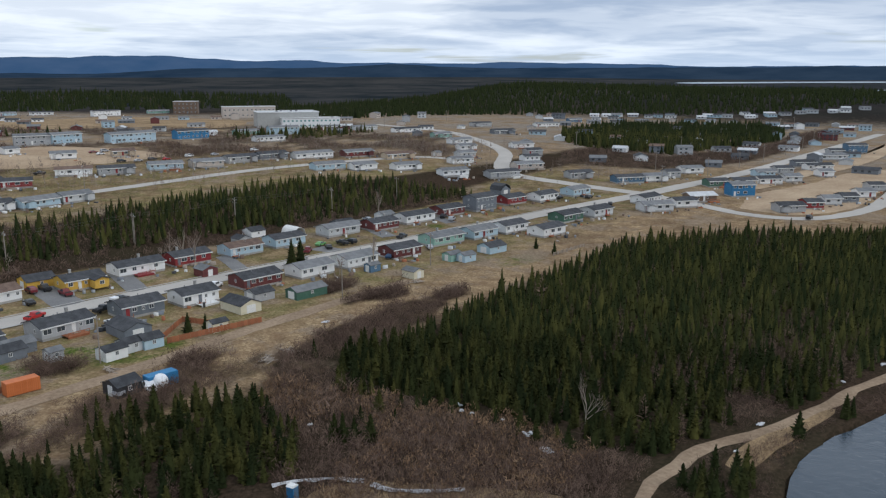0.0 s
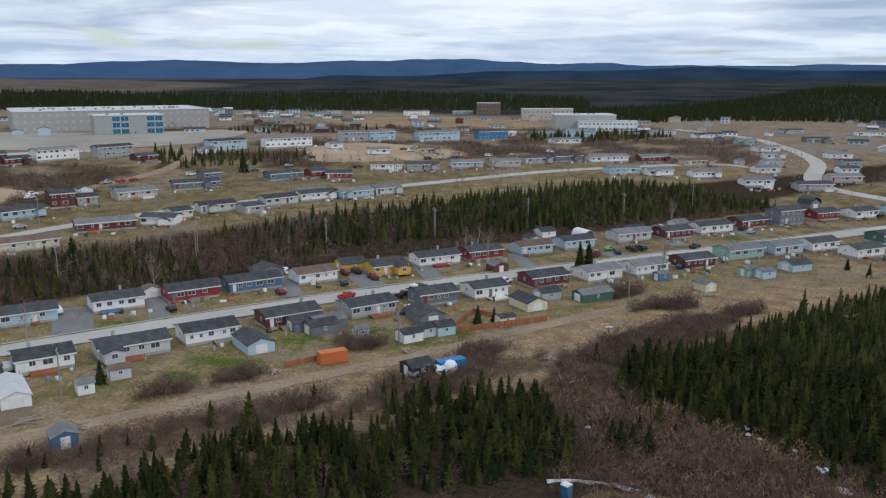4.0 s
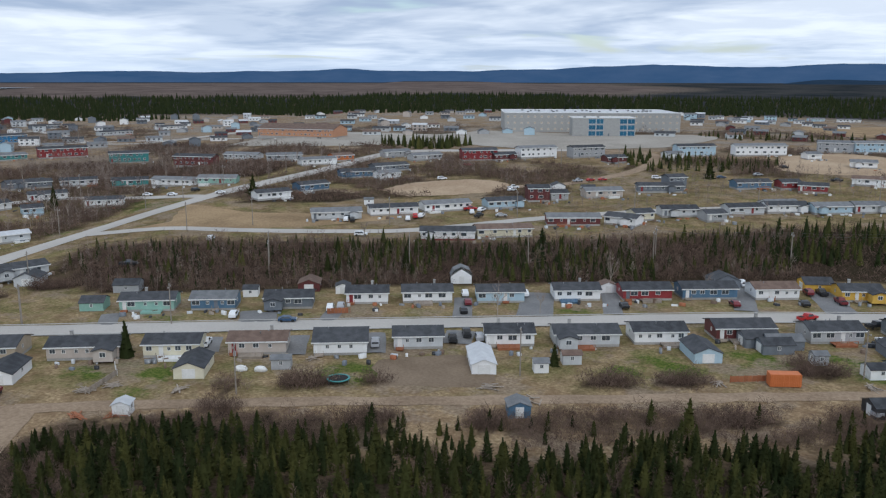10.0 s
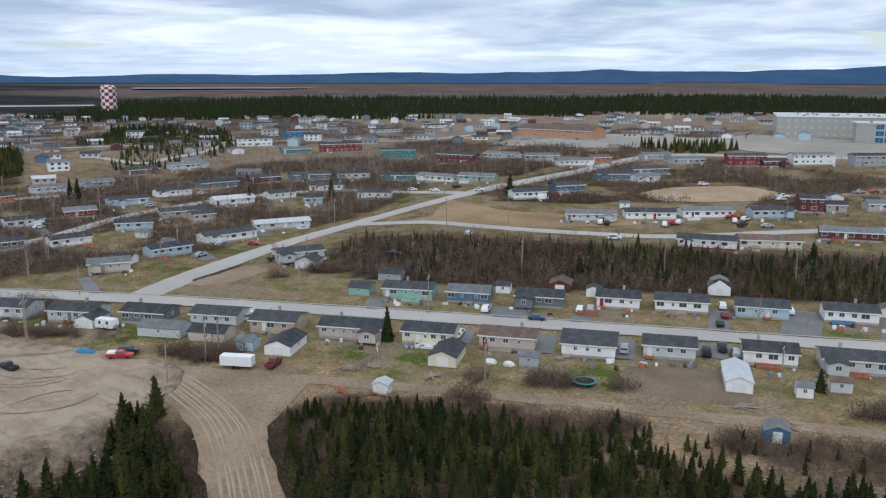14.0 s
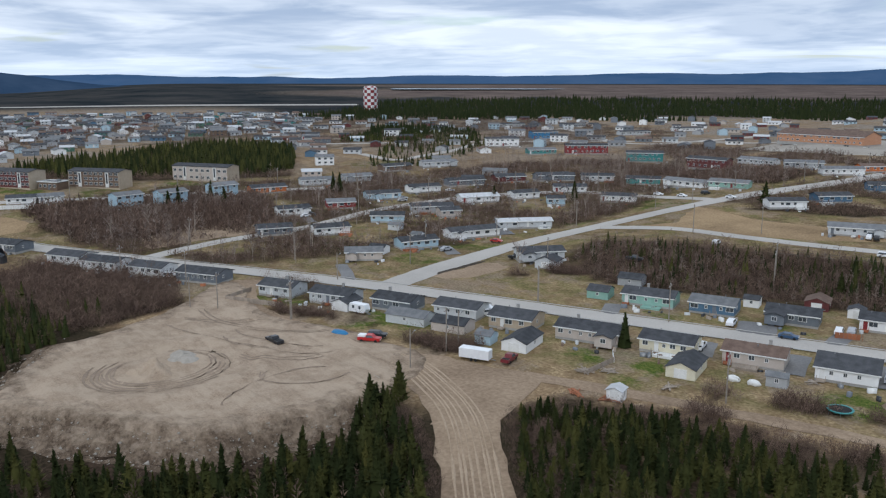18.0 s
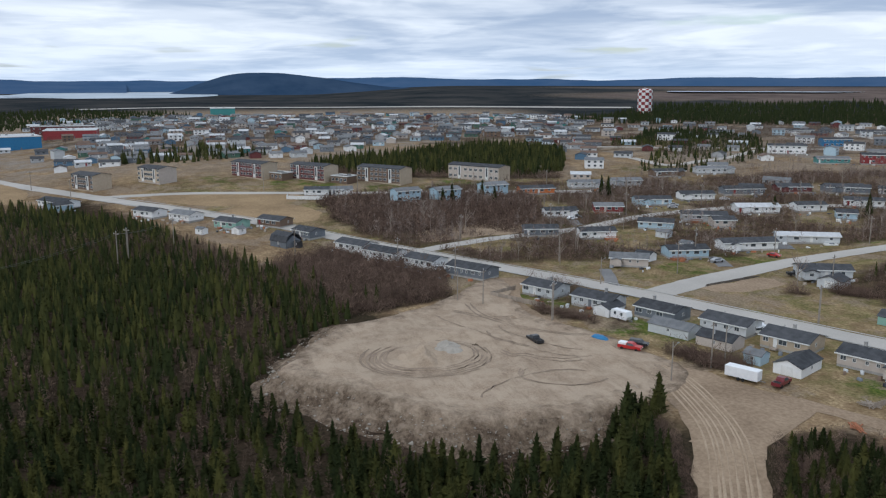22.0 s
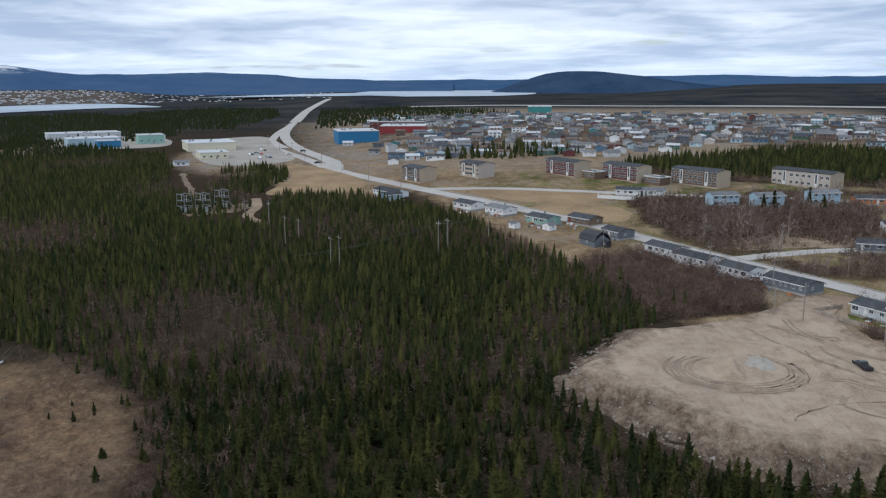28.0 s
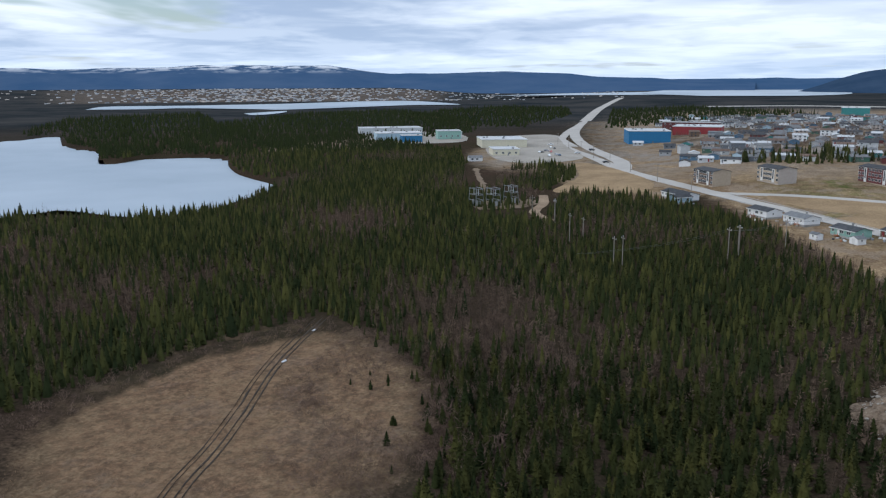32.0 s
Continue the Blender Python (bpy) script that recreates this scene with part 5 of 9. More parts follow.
house(304.7, 225.0, -24, 11.5, 7.6, "grey", "charcoal", near=1)
house(320.0, 225.2, -25, 7.6, 7.6, "red", "charcoal", near=1)
house(335.1, 227.0, -26, 7.6, 7.6, "pale", "grey", near=1)
house(347.3, 226.8, -27, 7.2, 7.6, "slate", "charcoal", near=1)
house(365.5, 230.7, -28, 7.8, 7.6, "white", "grey", near=1)
house(388.6, 240.0, -29, 7.6, 7.6, "grey", "charcoal", near=1)

# houses on the streets to the west and the rows above
house(-298.6, 133.2, 74, 13.2, 7.6, "slate", "charcoal", near=1)
house(-287.0, 151.5, 78, 13.8, 7.6, "white", "charcoal", near=1)
house(-294.5, 183.1, 53, 13.7, 7.6, "sky", "charcoal", near=1)
house(-242.1, 139.6, 59, 12.4, 7.6, "beige", "grey", near=1)
house(-247.8, 165.1, 80, 14.3, 7.6, "sky", "charcoal", near=1)
house(-250.6, 192.9, 80, 20.7, 7.6, "white", "charcoal", near=1)
house(-251.5, 220.5, 63, 22.2, 6, "pale", "light", near=1)
house(-205.0, 185.8, 65, 15.5, 7.6, "pale", "charcoal", near=1, wing=-4)
house(-330.3, 157.1, 80, 14.0, 7.6, "white", "charcoal", near=1)
house(-332.1, 181.8, 69, 12.7, 7.6, "red", "grey", near=1)
house(-339.5, 208.9, 75, 16.7, 7.6, "sky", "charcoal", near=1)
house(-300.4, 209.8, 64, 18.3, 7.6, "grey", "charcoal", near=1)
house(-288.7, 210.5, 72, 9.0, 7.6, "beige", "charcoal", near=1)
house(-343.0, 235.1, 76, 16.3, 7.6, "white", "charcoal", near=1)
house(-345.8, 263.7, 78, 20.4, 7.6, "slate", "charcoal", near=1)
house(-340.4, 289.3, 73, 16.9, 7.6, "maroon", "charcoal", near=1)
house(-306.5, 241.0, 73, 18.8, 7.6, "white", "light", near=1)
house(-300.7, 264.4, 78, 13.5, 7.6, "white", "charcoal", near=1)
house(-384.8, 170.4, 85, 17.7, 7.6, "orange", "charcoal", near=1)
house(-390.8, 201.3, 75, 17.5, 7.6, "pale", "grey", near=1)
house(-388.9, 224.0, 78, 15.6, 7.6, "grey", "grey", near=1)
house(-407.0, 260.6, 86, 18.6, 7.6, "brown", "charcoal", near=1)
house(-404.6, 289.7, 75, 21.5, 7.6, "pale", "grey", near=1)
house(-329.7, 310.6, 71, 18.8, 7.6, "slate", "charcoal", near=1)
house(-385.1, 102.6, 102, 12.6, 7.6, "sky", "grey", near=1, storeys=2)
house(-382.2, 121.7, 102, 13.1, 7.6, "sky", "grey", near=1, storeys=2)
house(-387.4, 148.3, 99, 13.2, 7.6, "sky", "grey", near=1, storeys=2)
house(-414.0, 65.3, 75, 11.9, 7.6, "white", "charcoal", near=1)
house(-411.8, 76.9, 84, 10.5, 7.6, "white", "grey", near=1)
house(-280.5, 266.3, 53, 8.0, 7.6, "sky", "charcoal", near=1)
house(-298.4, 293.1, 52, 16.0, 7.6, "white", "charcoal", near=1)
house(-265.5, 292.5, 35, 15.7, 7.6, "white", "charcoal", near=1)
house(-328.2, 311.9, 49, 20.1, 7.6, "slate", "charcoal", near=1)
house(-312.3, 327.6, 47, 17.0, 7.6, "pale", "charcoal", near=1)
house(-290.5, 339.1, 37, 17.0, 7.6, "teal", "charcoal", near=1)
house(-262.4, 339.1, 8, 23.3, 7.6, "white", "grey", near=1)
house(-238.1, 338.8, 19, 18.2, 7.6, "mint", "grey", near=1)
house(-340.8, 289.8, 64, 15.8, 7.6, "maroon", "charcoal", near=1)
house(-348.5, 271.3, 52, 11.3, 7.6, "white", "charcoal", near=1)
house(-187.2, 336.3, 59, 15.0, 7.6, "blue", "charcoal", near=1)
house(-192.9, 311.3, 54, 15.2, 7.6, "white", "charcoal", near=1)
house(-183.3, 377.4, 41, 18.2, 7.6, "blue", "charcoal", near=1)
house(-167.8, 378.7, 54, 11.6, 7.6, "white", "grey", near=1)
house(-176.4, 401.1, 53, 19.8, 7.6, "slate", "charcoal", near=1)
house(-172.4, 443.2, 51, 18.7, 7.6, "grey", "grey", near=1)
house(-193.2, 449.6, 48, 16.3, 7.6, "grey", "grey", near=1)
house(-143.7, 453.5, 34, 20.3, 7.6, "red", "charcoal", near=1, storeys=2)
house(-272.0, 413.1, 4, 21.2, 7.6, "pale", "grey", near=1)
house(-245.0, 412.1, 36, 19.2, 7.6, "grey", "grey", near=1)
house(-220.7, 405.5, 49, 19.8, 7.6, "white", "grey", near=1)
house(-215.5, 423.7, 57, 12.5, 7.6, "orange", "brown", near=1)
house(-293.8, 398.6, 7, 24.2, 7.6, "maroon", "charcoal", near=1, storeys=2)
house(-342.6, 401.0, 43, 21.6, 7.6, "teal", "charcoal", near=1, storeys=2)
house(-393.2, 402.3, 54, 27.6, 7.6, "red", "charcoal", near=1, storeys=2)
house(-410.6, 378.1, 65, 18.9, 7.6, "teal", "grey", near=1)
house(-464.7, 390.4, 57, 23.8, 7.6, "white", "charcoal", near=1, storeys=2)
house(-506.1, 469.6, 76, 22.6, 7.6, "azure", "charcoal", near=1, storeys=2)
house(-300.5, 533.7, -0, 60.0, 22, "terracotta", "brown", near=1, storeys=2)
house(-495.8, 567.4, 71, 29.0, 7.6, "pale", "charcoal", near=1)
house(-504.2, 651.4, 68, 30.0, 7.6, "white", "charcoal", near=1)
house(-619.8, 617.2, 75, 26.7, 7.6, "slate", "charcoal", near=1)
house(-655.9, 564.5, 79, 30.0, 7.6, "grey", "charcoal", near=1)
house(-115.3, 474.0, 42, 23.2, 7.6, "white", "grey", near=1, storeys=2)
house(-88.2, 484.2, 40, 20.7, 7.6, "grey", "charcoal", near=1, storeys=2)
house(-29.4, 506.2, 29, 23.1, 7.6, "sky", "charcoal", near=1, storeys=2)
house(5.8, 516.2, 23, 30.0, 7.6, "white", "grey", near=1, storeys=2)
house(-40.2, 490.9, 34, 10.1, 7.6, "white", "grey", near=1)
house(-69.7, 468.0, 38, 11.8, 7.6, "maroon", "charcoal", near=1)
house(-131.1, 459.6, 45, 14.3, 7.6, "maroon", "charcoal", near=1)
house(48.2, 540.5, 1, 19.5, 7.6, "grey", "grey", near=1, storeys=2)
house(65.4, 542.3, 23, 18.4, 7.6, "sky", "grey", near=1, storeys=2)
house(102.7, 541.3, 19, 30.0, 7.6, "sky", "grey", near=1, storeys=2)
house(146.0, 568.2, 15, 22.9, 7.6, "azure", "charcoal", near=1, storeys=2)
house(33.2, 505.2, 26, 8.1, 7.6, "white", "grey", near=1)
house(85.7, 476.1, -0, 11.5, 7.6, "tan", "brown", near=1)
house(56.4, 477.9, -2, 12.3, 7.6, "white", "grey", near=1)
house(160.1, 968.2, 17, 30.0, 7.6, "white", "charcoal", near=1, storeys=2)
house(222.2, 1001.8, -0, 23.8, 7.6, "mint", "grey", near=1)
house(103.6, 1028.5, -6, 24.1, 7.6, "white", "charcoal", near=1)
house(70.3, 1033.7, 13, 17.1, 7.6, "sky", "grey", near=1)
house(191.1, 544.1, 10, 21.3, 7.6, "white", "grey", near=1)
house(223.8, 604.4, -0, 23.0, 7.6, "sky", "grey", near=1, storeys=2)
house(199.6, 617.3, 12, 18.9, 7.6, "mint", "grey", near=1)
house(273.7, 632.6, 6, 18.2, 7.6, "maroon", "grey", near=1)
house(297.2, 618.0, 4, 20.9, 7.6, "pale", "grey", near=1)
house(313.7, 577.5, 1, 22.6, 7.6, "white", "charcoal", near=1)


# ---- larger buildings ----
def block(name, x, y, turn, length, depth, high, wall, roof="light", storeys=2, glass="glass", label="", category="building", cols=0, group="", door=True):
    """A flat-roofed building with a parapet and rows of windows on its near side and ends."""
    ob = thing(name, x, y, turn, label, category, group)
    KEEP.extend((x + k * length / 2 * math.cos(radians(turn)), y + k * length / 2 * math.sin(radians(turn)), depth * 0.6 + 2) for k in (-0.8, -0.4, 0, 0.4, 0.8))
    part("wall", boxes((-length / 2, length / 2, -depth / 2, depth / 2, -3.0, high)), WALLS[wall], ob)
    e = 0.3
    top = bmesh.new()
    box(top, -length / 2 - e, length / 2 + e, -depth / 2 - e, depth / 2 + e, high, high + 0.18)
    part("roof", top, ROOFS[roof], ob)
    edge = bmesh.new()
    for b in ((-length / 2 - e, length / 2 + e, -depth / 2 - e, -depth / 2 - e + 0.25), (-length / 2 - e, length / 2 + e, depth / 2 + e - 0.25, depth / 2 + e),
              (-length / 2 - e, -length / 2 - e + 0.25, -depth / 2 - e + 0.25, depth / 2 + e - 0.25), (length / 2 + e - 0.25, length / 2 + e, -depth / 2 - e + 0.25, depth / 2 + e - 0.25)):
        box(edge, *b, high + 0.18, high + 0.6)
    part("parapet", edge, M["trim"], ob)
    for k in range(max(1, int(length * depth / 350))):
        rng = random.Random(k + int(x))
        part("roof_unit", boxes((-0.9, 0.9, -0.7, 0.7, 0, 0.9), (-0.5, 0.5, -0.4, 0.4, 0.9, 1.05), bevel=0.04), M["metal"], ob).matrix_basis = pose(rng.uniform(-0.4, 0.4) * length, rng.uniform(-0.3, 0.3) * depth, high + 0.18)
    if storeys and cols:
        tall = high / storeys
        w = length / cols * 0.92 if glass == "lagoon" else min(1.7, length / cols * 0.66)
        frame_mesh = big_window(round(w, 2), round(tall * 0.8 if glass == "lagoon" else min(1.5, tall * 0.62), 2), glass)
        for s in range(storeys):
            for c in range(cols):
                if glass == "lagoon" and c % 4 < 2:
                    continue
                again("window", frame_mesh, ob, "", pose(-length / 2 + (c + 0.5) * length / cols, -depth / 2 - 0.01, s * tall + tall * (0.1 if glass == "lagoon" else 0.32)))
    if door:
        again("door", DOORS["slate"], ob, "", pose(length * 0.08, -depth / 2 - 0.03, 0.05))
    return ob


BIG_WINDOWS = {}


def big_window(w, h, glass):
    if (w, h, glass) not in BIG_WINDOWS:
        bm = boxes((-w / 2, w / 2, -0.03, 0.03, 0, h))
        n = len(bm.faces)
        for a, b in ((-w / 2 + 0.1, -0.04), (0.04, w / 2 - 0.1)):
            box(bm, a, b, -0.05, 0.0, 0.1, h - 0.1)
        bm.faces.ensure_lookup_table()
        for f in bm.faces[n:]:
            f.material_index = 1
        mesh = bpy.data.meshes.new("window")
        bm.to_mesh(mesh)
        bm.free()
        mesh.materials.append(M["trim"])
        mesh.materials.append(WALLS[glass] if glass in WALLS else M[glass])
        BIG_WINDOWS[(w, h, glass)] = mesh
    return BIG_WINDOWS[(w, h, glass)]


def apartment(x, y, turn, length, wall, front, depth=11.0, storeys=3, floor=2.55):
    """A low-pitched apartment block with stair bays and rows of paired windows."""
    ob = thing("apartment_block", x, y, turn, f"{WALL_WORDS.get(front, front)} {'three' if storeys > 2 else 'two'}-storey apartment block with white stair bays", "apartment block", "apartment blocks")
    high = floor * storeys + 0.3
    part("wall", gable_walls(length, depth, -1.5, high + 1.5, 1.1), WALLS[wall], ob)
    part("roof", gable_roof(length, depth, high, 1.1, 0.4, 0.18), ROOFS["charcoal"], ob)
    part("facade", boxes((-length / 2 + 0.3, length / 2 - 0.3, -depth / 2 - 0.12, -depth / 2 + 0.02, 0.2, high - 0.15)), WALLS[front], ob)
    for k in (-0.27, 0.27):
        part("stair_bay", boxes((k * length - 0.9, k * length + 0.9, -depth / 2 - 0.35, -depth / 2 - 0.1, 0.3, high - 0.2)), M["trim"], ob)
        part("stair_glass", boxes((k * length - 0.45, k * length + 0.45, -depth / 2 - 0.4, -depth / 2 - 0.33, 2.2, high - 0.6)), M["glass"], ob)
    mesh = big_window(1.9, 1.45, "glass")
    for s in range(storeys):
        for c in range(10):
            px = -length / 2 + (c + 0.5) * length / 10
            if min(abs(px - 0.27 * length), abs(px + 0.27 * length)) > 1.9:
                again("window", mesh, ob, "", pose(px, -depth / 2 - 0.14, 0.5 + s * floor + 0.7))
    return ob


def checker_tower(x, y, radius, high):
    ob = thing("water_tower", x, y, 0, "tall rounded water tower in red and white checks", "water tower")
    part("footing", rod((0, 0, -3), (0, 0, 0.8), radius * 1.04, radius * 1.04, 24), M["concrete"], ob)
    prof = [(0.97, 0.0), (0.98, 0.12), (1.0, 0.24), (1.0, 0.36), (1.0, 0.48), (1.0, 0.6), (1.0, 0.72), (1.0, 0.84), (0.97, 0.93), (0.8, 0.98), (0.12, 1.0)]
    bm, n = bmesh.new(), 12
    rows = [[bm.verts.new((radius * r * math.cos(2 * math.pi * i / n), radius * r * math.sin(2 * math.pi * i / n), 0.8 + high * z)) for i in range(n)] for r, z in prof]
    for k in range(len(prof) - 1):
        for i in range(n):
            f = bm.faces.new((rows[k][i], rows[k][(i + 1) % n], rows[k + 1][(i + 1) % n], rows[k + 1][i]))
            f.material_index = (k + i) % 2
    bm.faces.new(rows[-1])
    shell = part("tank", bm, M["trim"], ob)
    shell.data.materials.append(WALLS["red"])
    part("hatch", rod((0, 0, high + 0.6), (0, 0, high + 2.0), radius * 0.12, radius * 0.1, 8), M["metal"], ob)
    part("ladder", boxes((radius + 0.1, radius + 0.3, -0.4, -0.3, 0, high * 0.86), (radius + 0.1, radius + 0.3, 0.3, 0.4, 0, high * 0.86)), M["metal"], ob)
    return ob


def lattice(x, y, turn, wide=7.0, high=9.0):
    """A switchyard bay: four braced legs, a crossbeam and insulators."""
    ob = thing("switchyard_bay", x, y, turn, "grey galvanised lattice bay of an electric substation", "substation", "substation bays")
    for sx in (-1, 1):
        for sy in (-1, 1):
            part("leg", rod((sx * wide / 2, sy * wide / 3, 0), (sx * wide * 0.42, sy * wide / 4, high), 0.16, 0.12, 4), M["metal"], ob)
    for k in (0.35, 0.65, 0.97):
        for sy in (-1, 1):
            part("crossbeam", boxes((-wide * 0.48, wide * 0.48, sy * wide / 3.6 - 0.15, sy * wide / 3.6 + 0.15, high * k - 0.15, high * k + 0.15)), M["metal"], ob)
        for sx in (-1, 1):
            part("crossbeam", boxes((sx * wide * 0.45 - 0.15, sx * wide * 0.45 + 0.15, -wide / 3.6, wide / 3.6, high * k - 0.45, high * k - 0.18)), M["metal"], ob)
    for k in (-0.3, 0.0, 0.3):
        part("insulator", rod((wide * k, 0, high * 0.62), (wide * k, 0, high * 0.95), 0.18, 0.12, 6), WALLS["pale"], ob)
        part("transformer", boxes((wide * k - 0.8, wide * k + 0.8, -0.9, 0.9, 0, 2.6), bevel=0.1), WALLS["grey"], ob)
    return ob


# ---- vehicles ----
PAINT = {name: None for name in ("white", "red", "black", "blue", "silver", "maroon", "green")}
for name, tone in (("white", (0.72, 0.73, 0.74)), ("red", (0.4, 0.02, 0.02)), ("black", (0.02, 0.021, 0.024)), ("blue", (0.03, 0.07, 0.14)), ("silver", (0.34, 0.35, 0.37)), ("maroon", (0.15, 0.02, 0.025)), ("green", (0.12, 0.3, 0.1))):
    PAINT[name] = surface("car_paint_" + name, tone, tuple(v * 1.15 for v in tone), 8.0, 1.0, 0.35, 0.0, spec=0.5)
CAR_MESH = {}


def car_meshes(kind, colour):
    """Body, cabin glass, wheel and lights for a kind of vehicle, shared by all of its colour."""
    if (kind, colour) in CAR_MESH:
        return CAR_MESH[(kind, colour)]
    if kind == "pickup":
        side = [(-2.75, 0.45), (2.6, 0.45), (2.75, 0.7), (2.7, 1.05), (1.35, 1.15), (0.75, 1.75), (-0.55, 1.78), (-0.75, 1.15), (-2.7, 1.12)]
        glass = [(1.2, 1.16), (0.7, 1.68), (-0.5, 1.7), (-0.62, 1.16)]
    elif kind == "suv":
        side = [(-2.3, 0.4), (2.2, 0.4), (2.35, 0.7), (2.25, 1.0), (1.2, 1.1), (0.6, 1.68), (-1.9, 1.72), (-2.3, 1.1)]
        glass = [(1.05, 1.12), (0.55, 1.6), (-1.85, 1.62), (-2.15, 1.12)]
    else:
        side = [(-2.2, 0.35), (2.2, 0.35), (2.3, 0.6), (2.15, 0.85), (1.1, 0.95), (0.4, 1.42), (-1.1, 1.42), (-1.8, 0.98), (-2.25, 0.92)]
        glass = [(0.95, 0.97), (0.35, 1.36), (-1.05, 1.36), (-1.6, 0.99)]
    meshes = {}
    for key, prof, half, mat in (("body", side, 0.9, PAINT[colour]), ("cabin_glass", glass, 0.915, M["glass"])):
        bm = prism(prof, -half, half)
        if key == "body":
            for v in bm.verts:
                if v.co.z > 1.2:
                    v.co.y *= 0.84
        else:
            for v in bm.verts:
                if v.co.z > 1.25:
                    v.co.y *= 0.86
        mesh = bpy.data.meshes.new(key)
        bm.to_mesh(mesh)
        bm.free()
        mesh.materials.append(mat)
        meshes[key] = mesh
    bm = rod((0, -0.13, 0), (0, 0.13, 0), 0.36, n=12)
    meshes["tyre"] = bpy.data.meshes.new("tyre")
    bm.to_mesh(meshes["tyre"])
    bm.free()
    meshes["tyre"].materials.append(M["tyre"])
    if kind == "pickup":
        bm = boxes((-2.6, -0.85, -0.75, 0.75, 1.08, 1.14))
        meshes["bed"] = bpy.data.meshes.new("bed")
        bm.to_mesh(meshes["bed"])
        bm.free()
        meshes["bed"].materials.append(M["tyre"])
    bm = boxes((-0.05, 0.05, -0.2, 0.2, -0.09, 0.09), bevel=0.02)
    meshes["headlight"] = bpy.data.meshes.new("headlight")
    bm.to_mesh(meshes["headlight"])
    bm.free()
    meshes["headlight"].materials.append(M["trim"])
    CAR_MESH[(kind, colour)] = meshes
    return meshes


def vehicle(x, y, turn, kind="car", colour="white", cap=False):
    names = {"pickup": "pickup_truck", "suv": "suv", "car": "car"}
    where = "parked by a house" if abs(x) < 400 else "parked in the town"
    ob = thing(names[kind], x, y, turn, f"{colour} {'pickup truck' if kind == 'pickup' else kind} {where}", "car", "parked vehicles")
    g = float(ground_z(x, y))
    KEEP.append((x, y, 3.0))
    ob.location.z = g + 0.16
    parts = car_meshes(kind, colour)
    again("body", parts["body"], ob)
    again("cabin_glass", parts["cabin_glass"], ob)
    if "bed" in parts:
        if cap:
            part("bed_cap", boxes((-2.65, -0.75, -0.8, 0.8, 1.12, 1.72), bevel=0.12), PAINT["white"], ob, "white bed cap")
        else:
            again("bed", parts["bed"], ob)
    reach = 1.7 if kind == "pickup" else 1.4
    for sx in (-reach, reach):
        for sy in (-0.8, 0.8):
            again("wheel", parts["tyre"], ob, "", pose(sx, sy, 0.36))
    end = 2.72 if kind == "pickup" else 2.28
    for sy in (-0.6, 0.6):
        again("headlight", parts["headlight"], ob, "", pose(end, sy, 0.78))
    return ob


# ---- poles and wires ----
def pole_mesh(high, arm):
    bm = rod((0, 0, -0.5), (0, 0, high), 0.17, 0.12, 7)
    if arm:
        box(bm, -1.2, 1.2, -0.06, 0.06, high - 0.75, high - 0.6)
    mesh = bpy.data.meshes.new("pole")
    bm.to_mesh(mesh)
    bm.free()
    mesh.materials.append(M["pole"])
    return mesh


POLES = {True: pole_mesh(10.0, True), False: pole_mesh(10.0, False)}
INSULATOR = bpy.data.meshes.new("insulator")
bm = rod((0, 0, 0), (0, 0, 0.28), 0.07, 0.05, 6)
bm.to_mesh(INSULATOR)
bm.free()
INSULATOR.materials.append(WALLS["pale"])


def utility_pole(x, y, turn=0.0, high=10.0, arm=True, box_on=False, lamp=False):
    ob = thing("utility_pole", x, y, turn, "weathered wooden utility pole" + (" with a crossarm" if arm else ""), "utility pole", "utility poles")
    again("post", POLES[arm], ob, "", pose(0, 0, high - 10.0))
    if arm:
        for k in (-1.05, 0.0, 1.05):
            again("insulator", INSULATOR, ob, "", pose(k, 0, high - 0.6 if k else high))
    if box_on:
        part("transformer", rod((0.35, 0, high - 2.6), (0.35, 0, high - 1.6), 0.27, n=8), WALLS["grey"], ob)
    if lamp:
        part("lamp_arm", rod((0, 0, high - 1.2), (1.8, 0, high - 0.6), 0.05, n=5), M["metal"], ob)
        part("lamp_head", boxes((1.6, 2.3, -0.14, 0.14, high - 0.7, high - 0.52), bevel=0.04), M["metal"], ob)
    return ob


def wire(name, points, sag=0.6, thick=0.018, label="black overhead wires between the poles"):
    """A hanging cable through pole tops."""
    bm = bmesh.new()
    for a, b in zip(points, points[1:]):
        a, b = Vector(a), Vector(b)
        prev = a
        for k in range(1, 7):
            t = k / 6
            p = a.lerp(b, t) - Vector((0, 0, sag * 4 * t * (1 - t)))
            tube(bm, prev, p, thick, thick, 3)
            prev = p
    ob = part(name, bm, M["wire"])
    return tagged(ob, label, "wires", "overhead wires", "stuff")


# ---- yard things ----
def fence(x0, y0, x1, y1, material, high=1.5, gap=0.0, label="", name="fence", board=0.9):
    """Posts with boards between them."""
    length = math.hypot(x1 - x0, y1 - y0)
    ob = thing(name, x0, y0, math.degrees(math.atan2(y1 - y0, x1 - x0)), label, "fence", "garden fences")
    n = max(1, int(length / 2.4))
    post = boxes((-0.06, 0.06, -0.06, 0.06, -0.4, high + 0.08))
    first = part("post", post, material, ob)
    for k in range(1, n + 1):
        again("post", first.data, ob, "", pose(length * k / n, 0, 0))
    m = int(length / board)
    plank = boxes((0.02, board - 0.03 - gap, -0.1, -0.065, 0.08, high))
    one = part("board", plank, material, ob)
    for k in range(1, m):
        again("board", one.data, ob, "", pose(k * board, 0, 0.03 * math.sin(k * 2.4)))
    return ob


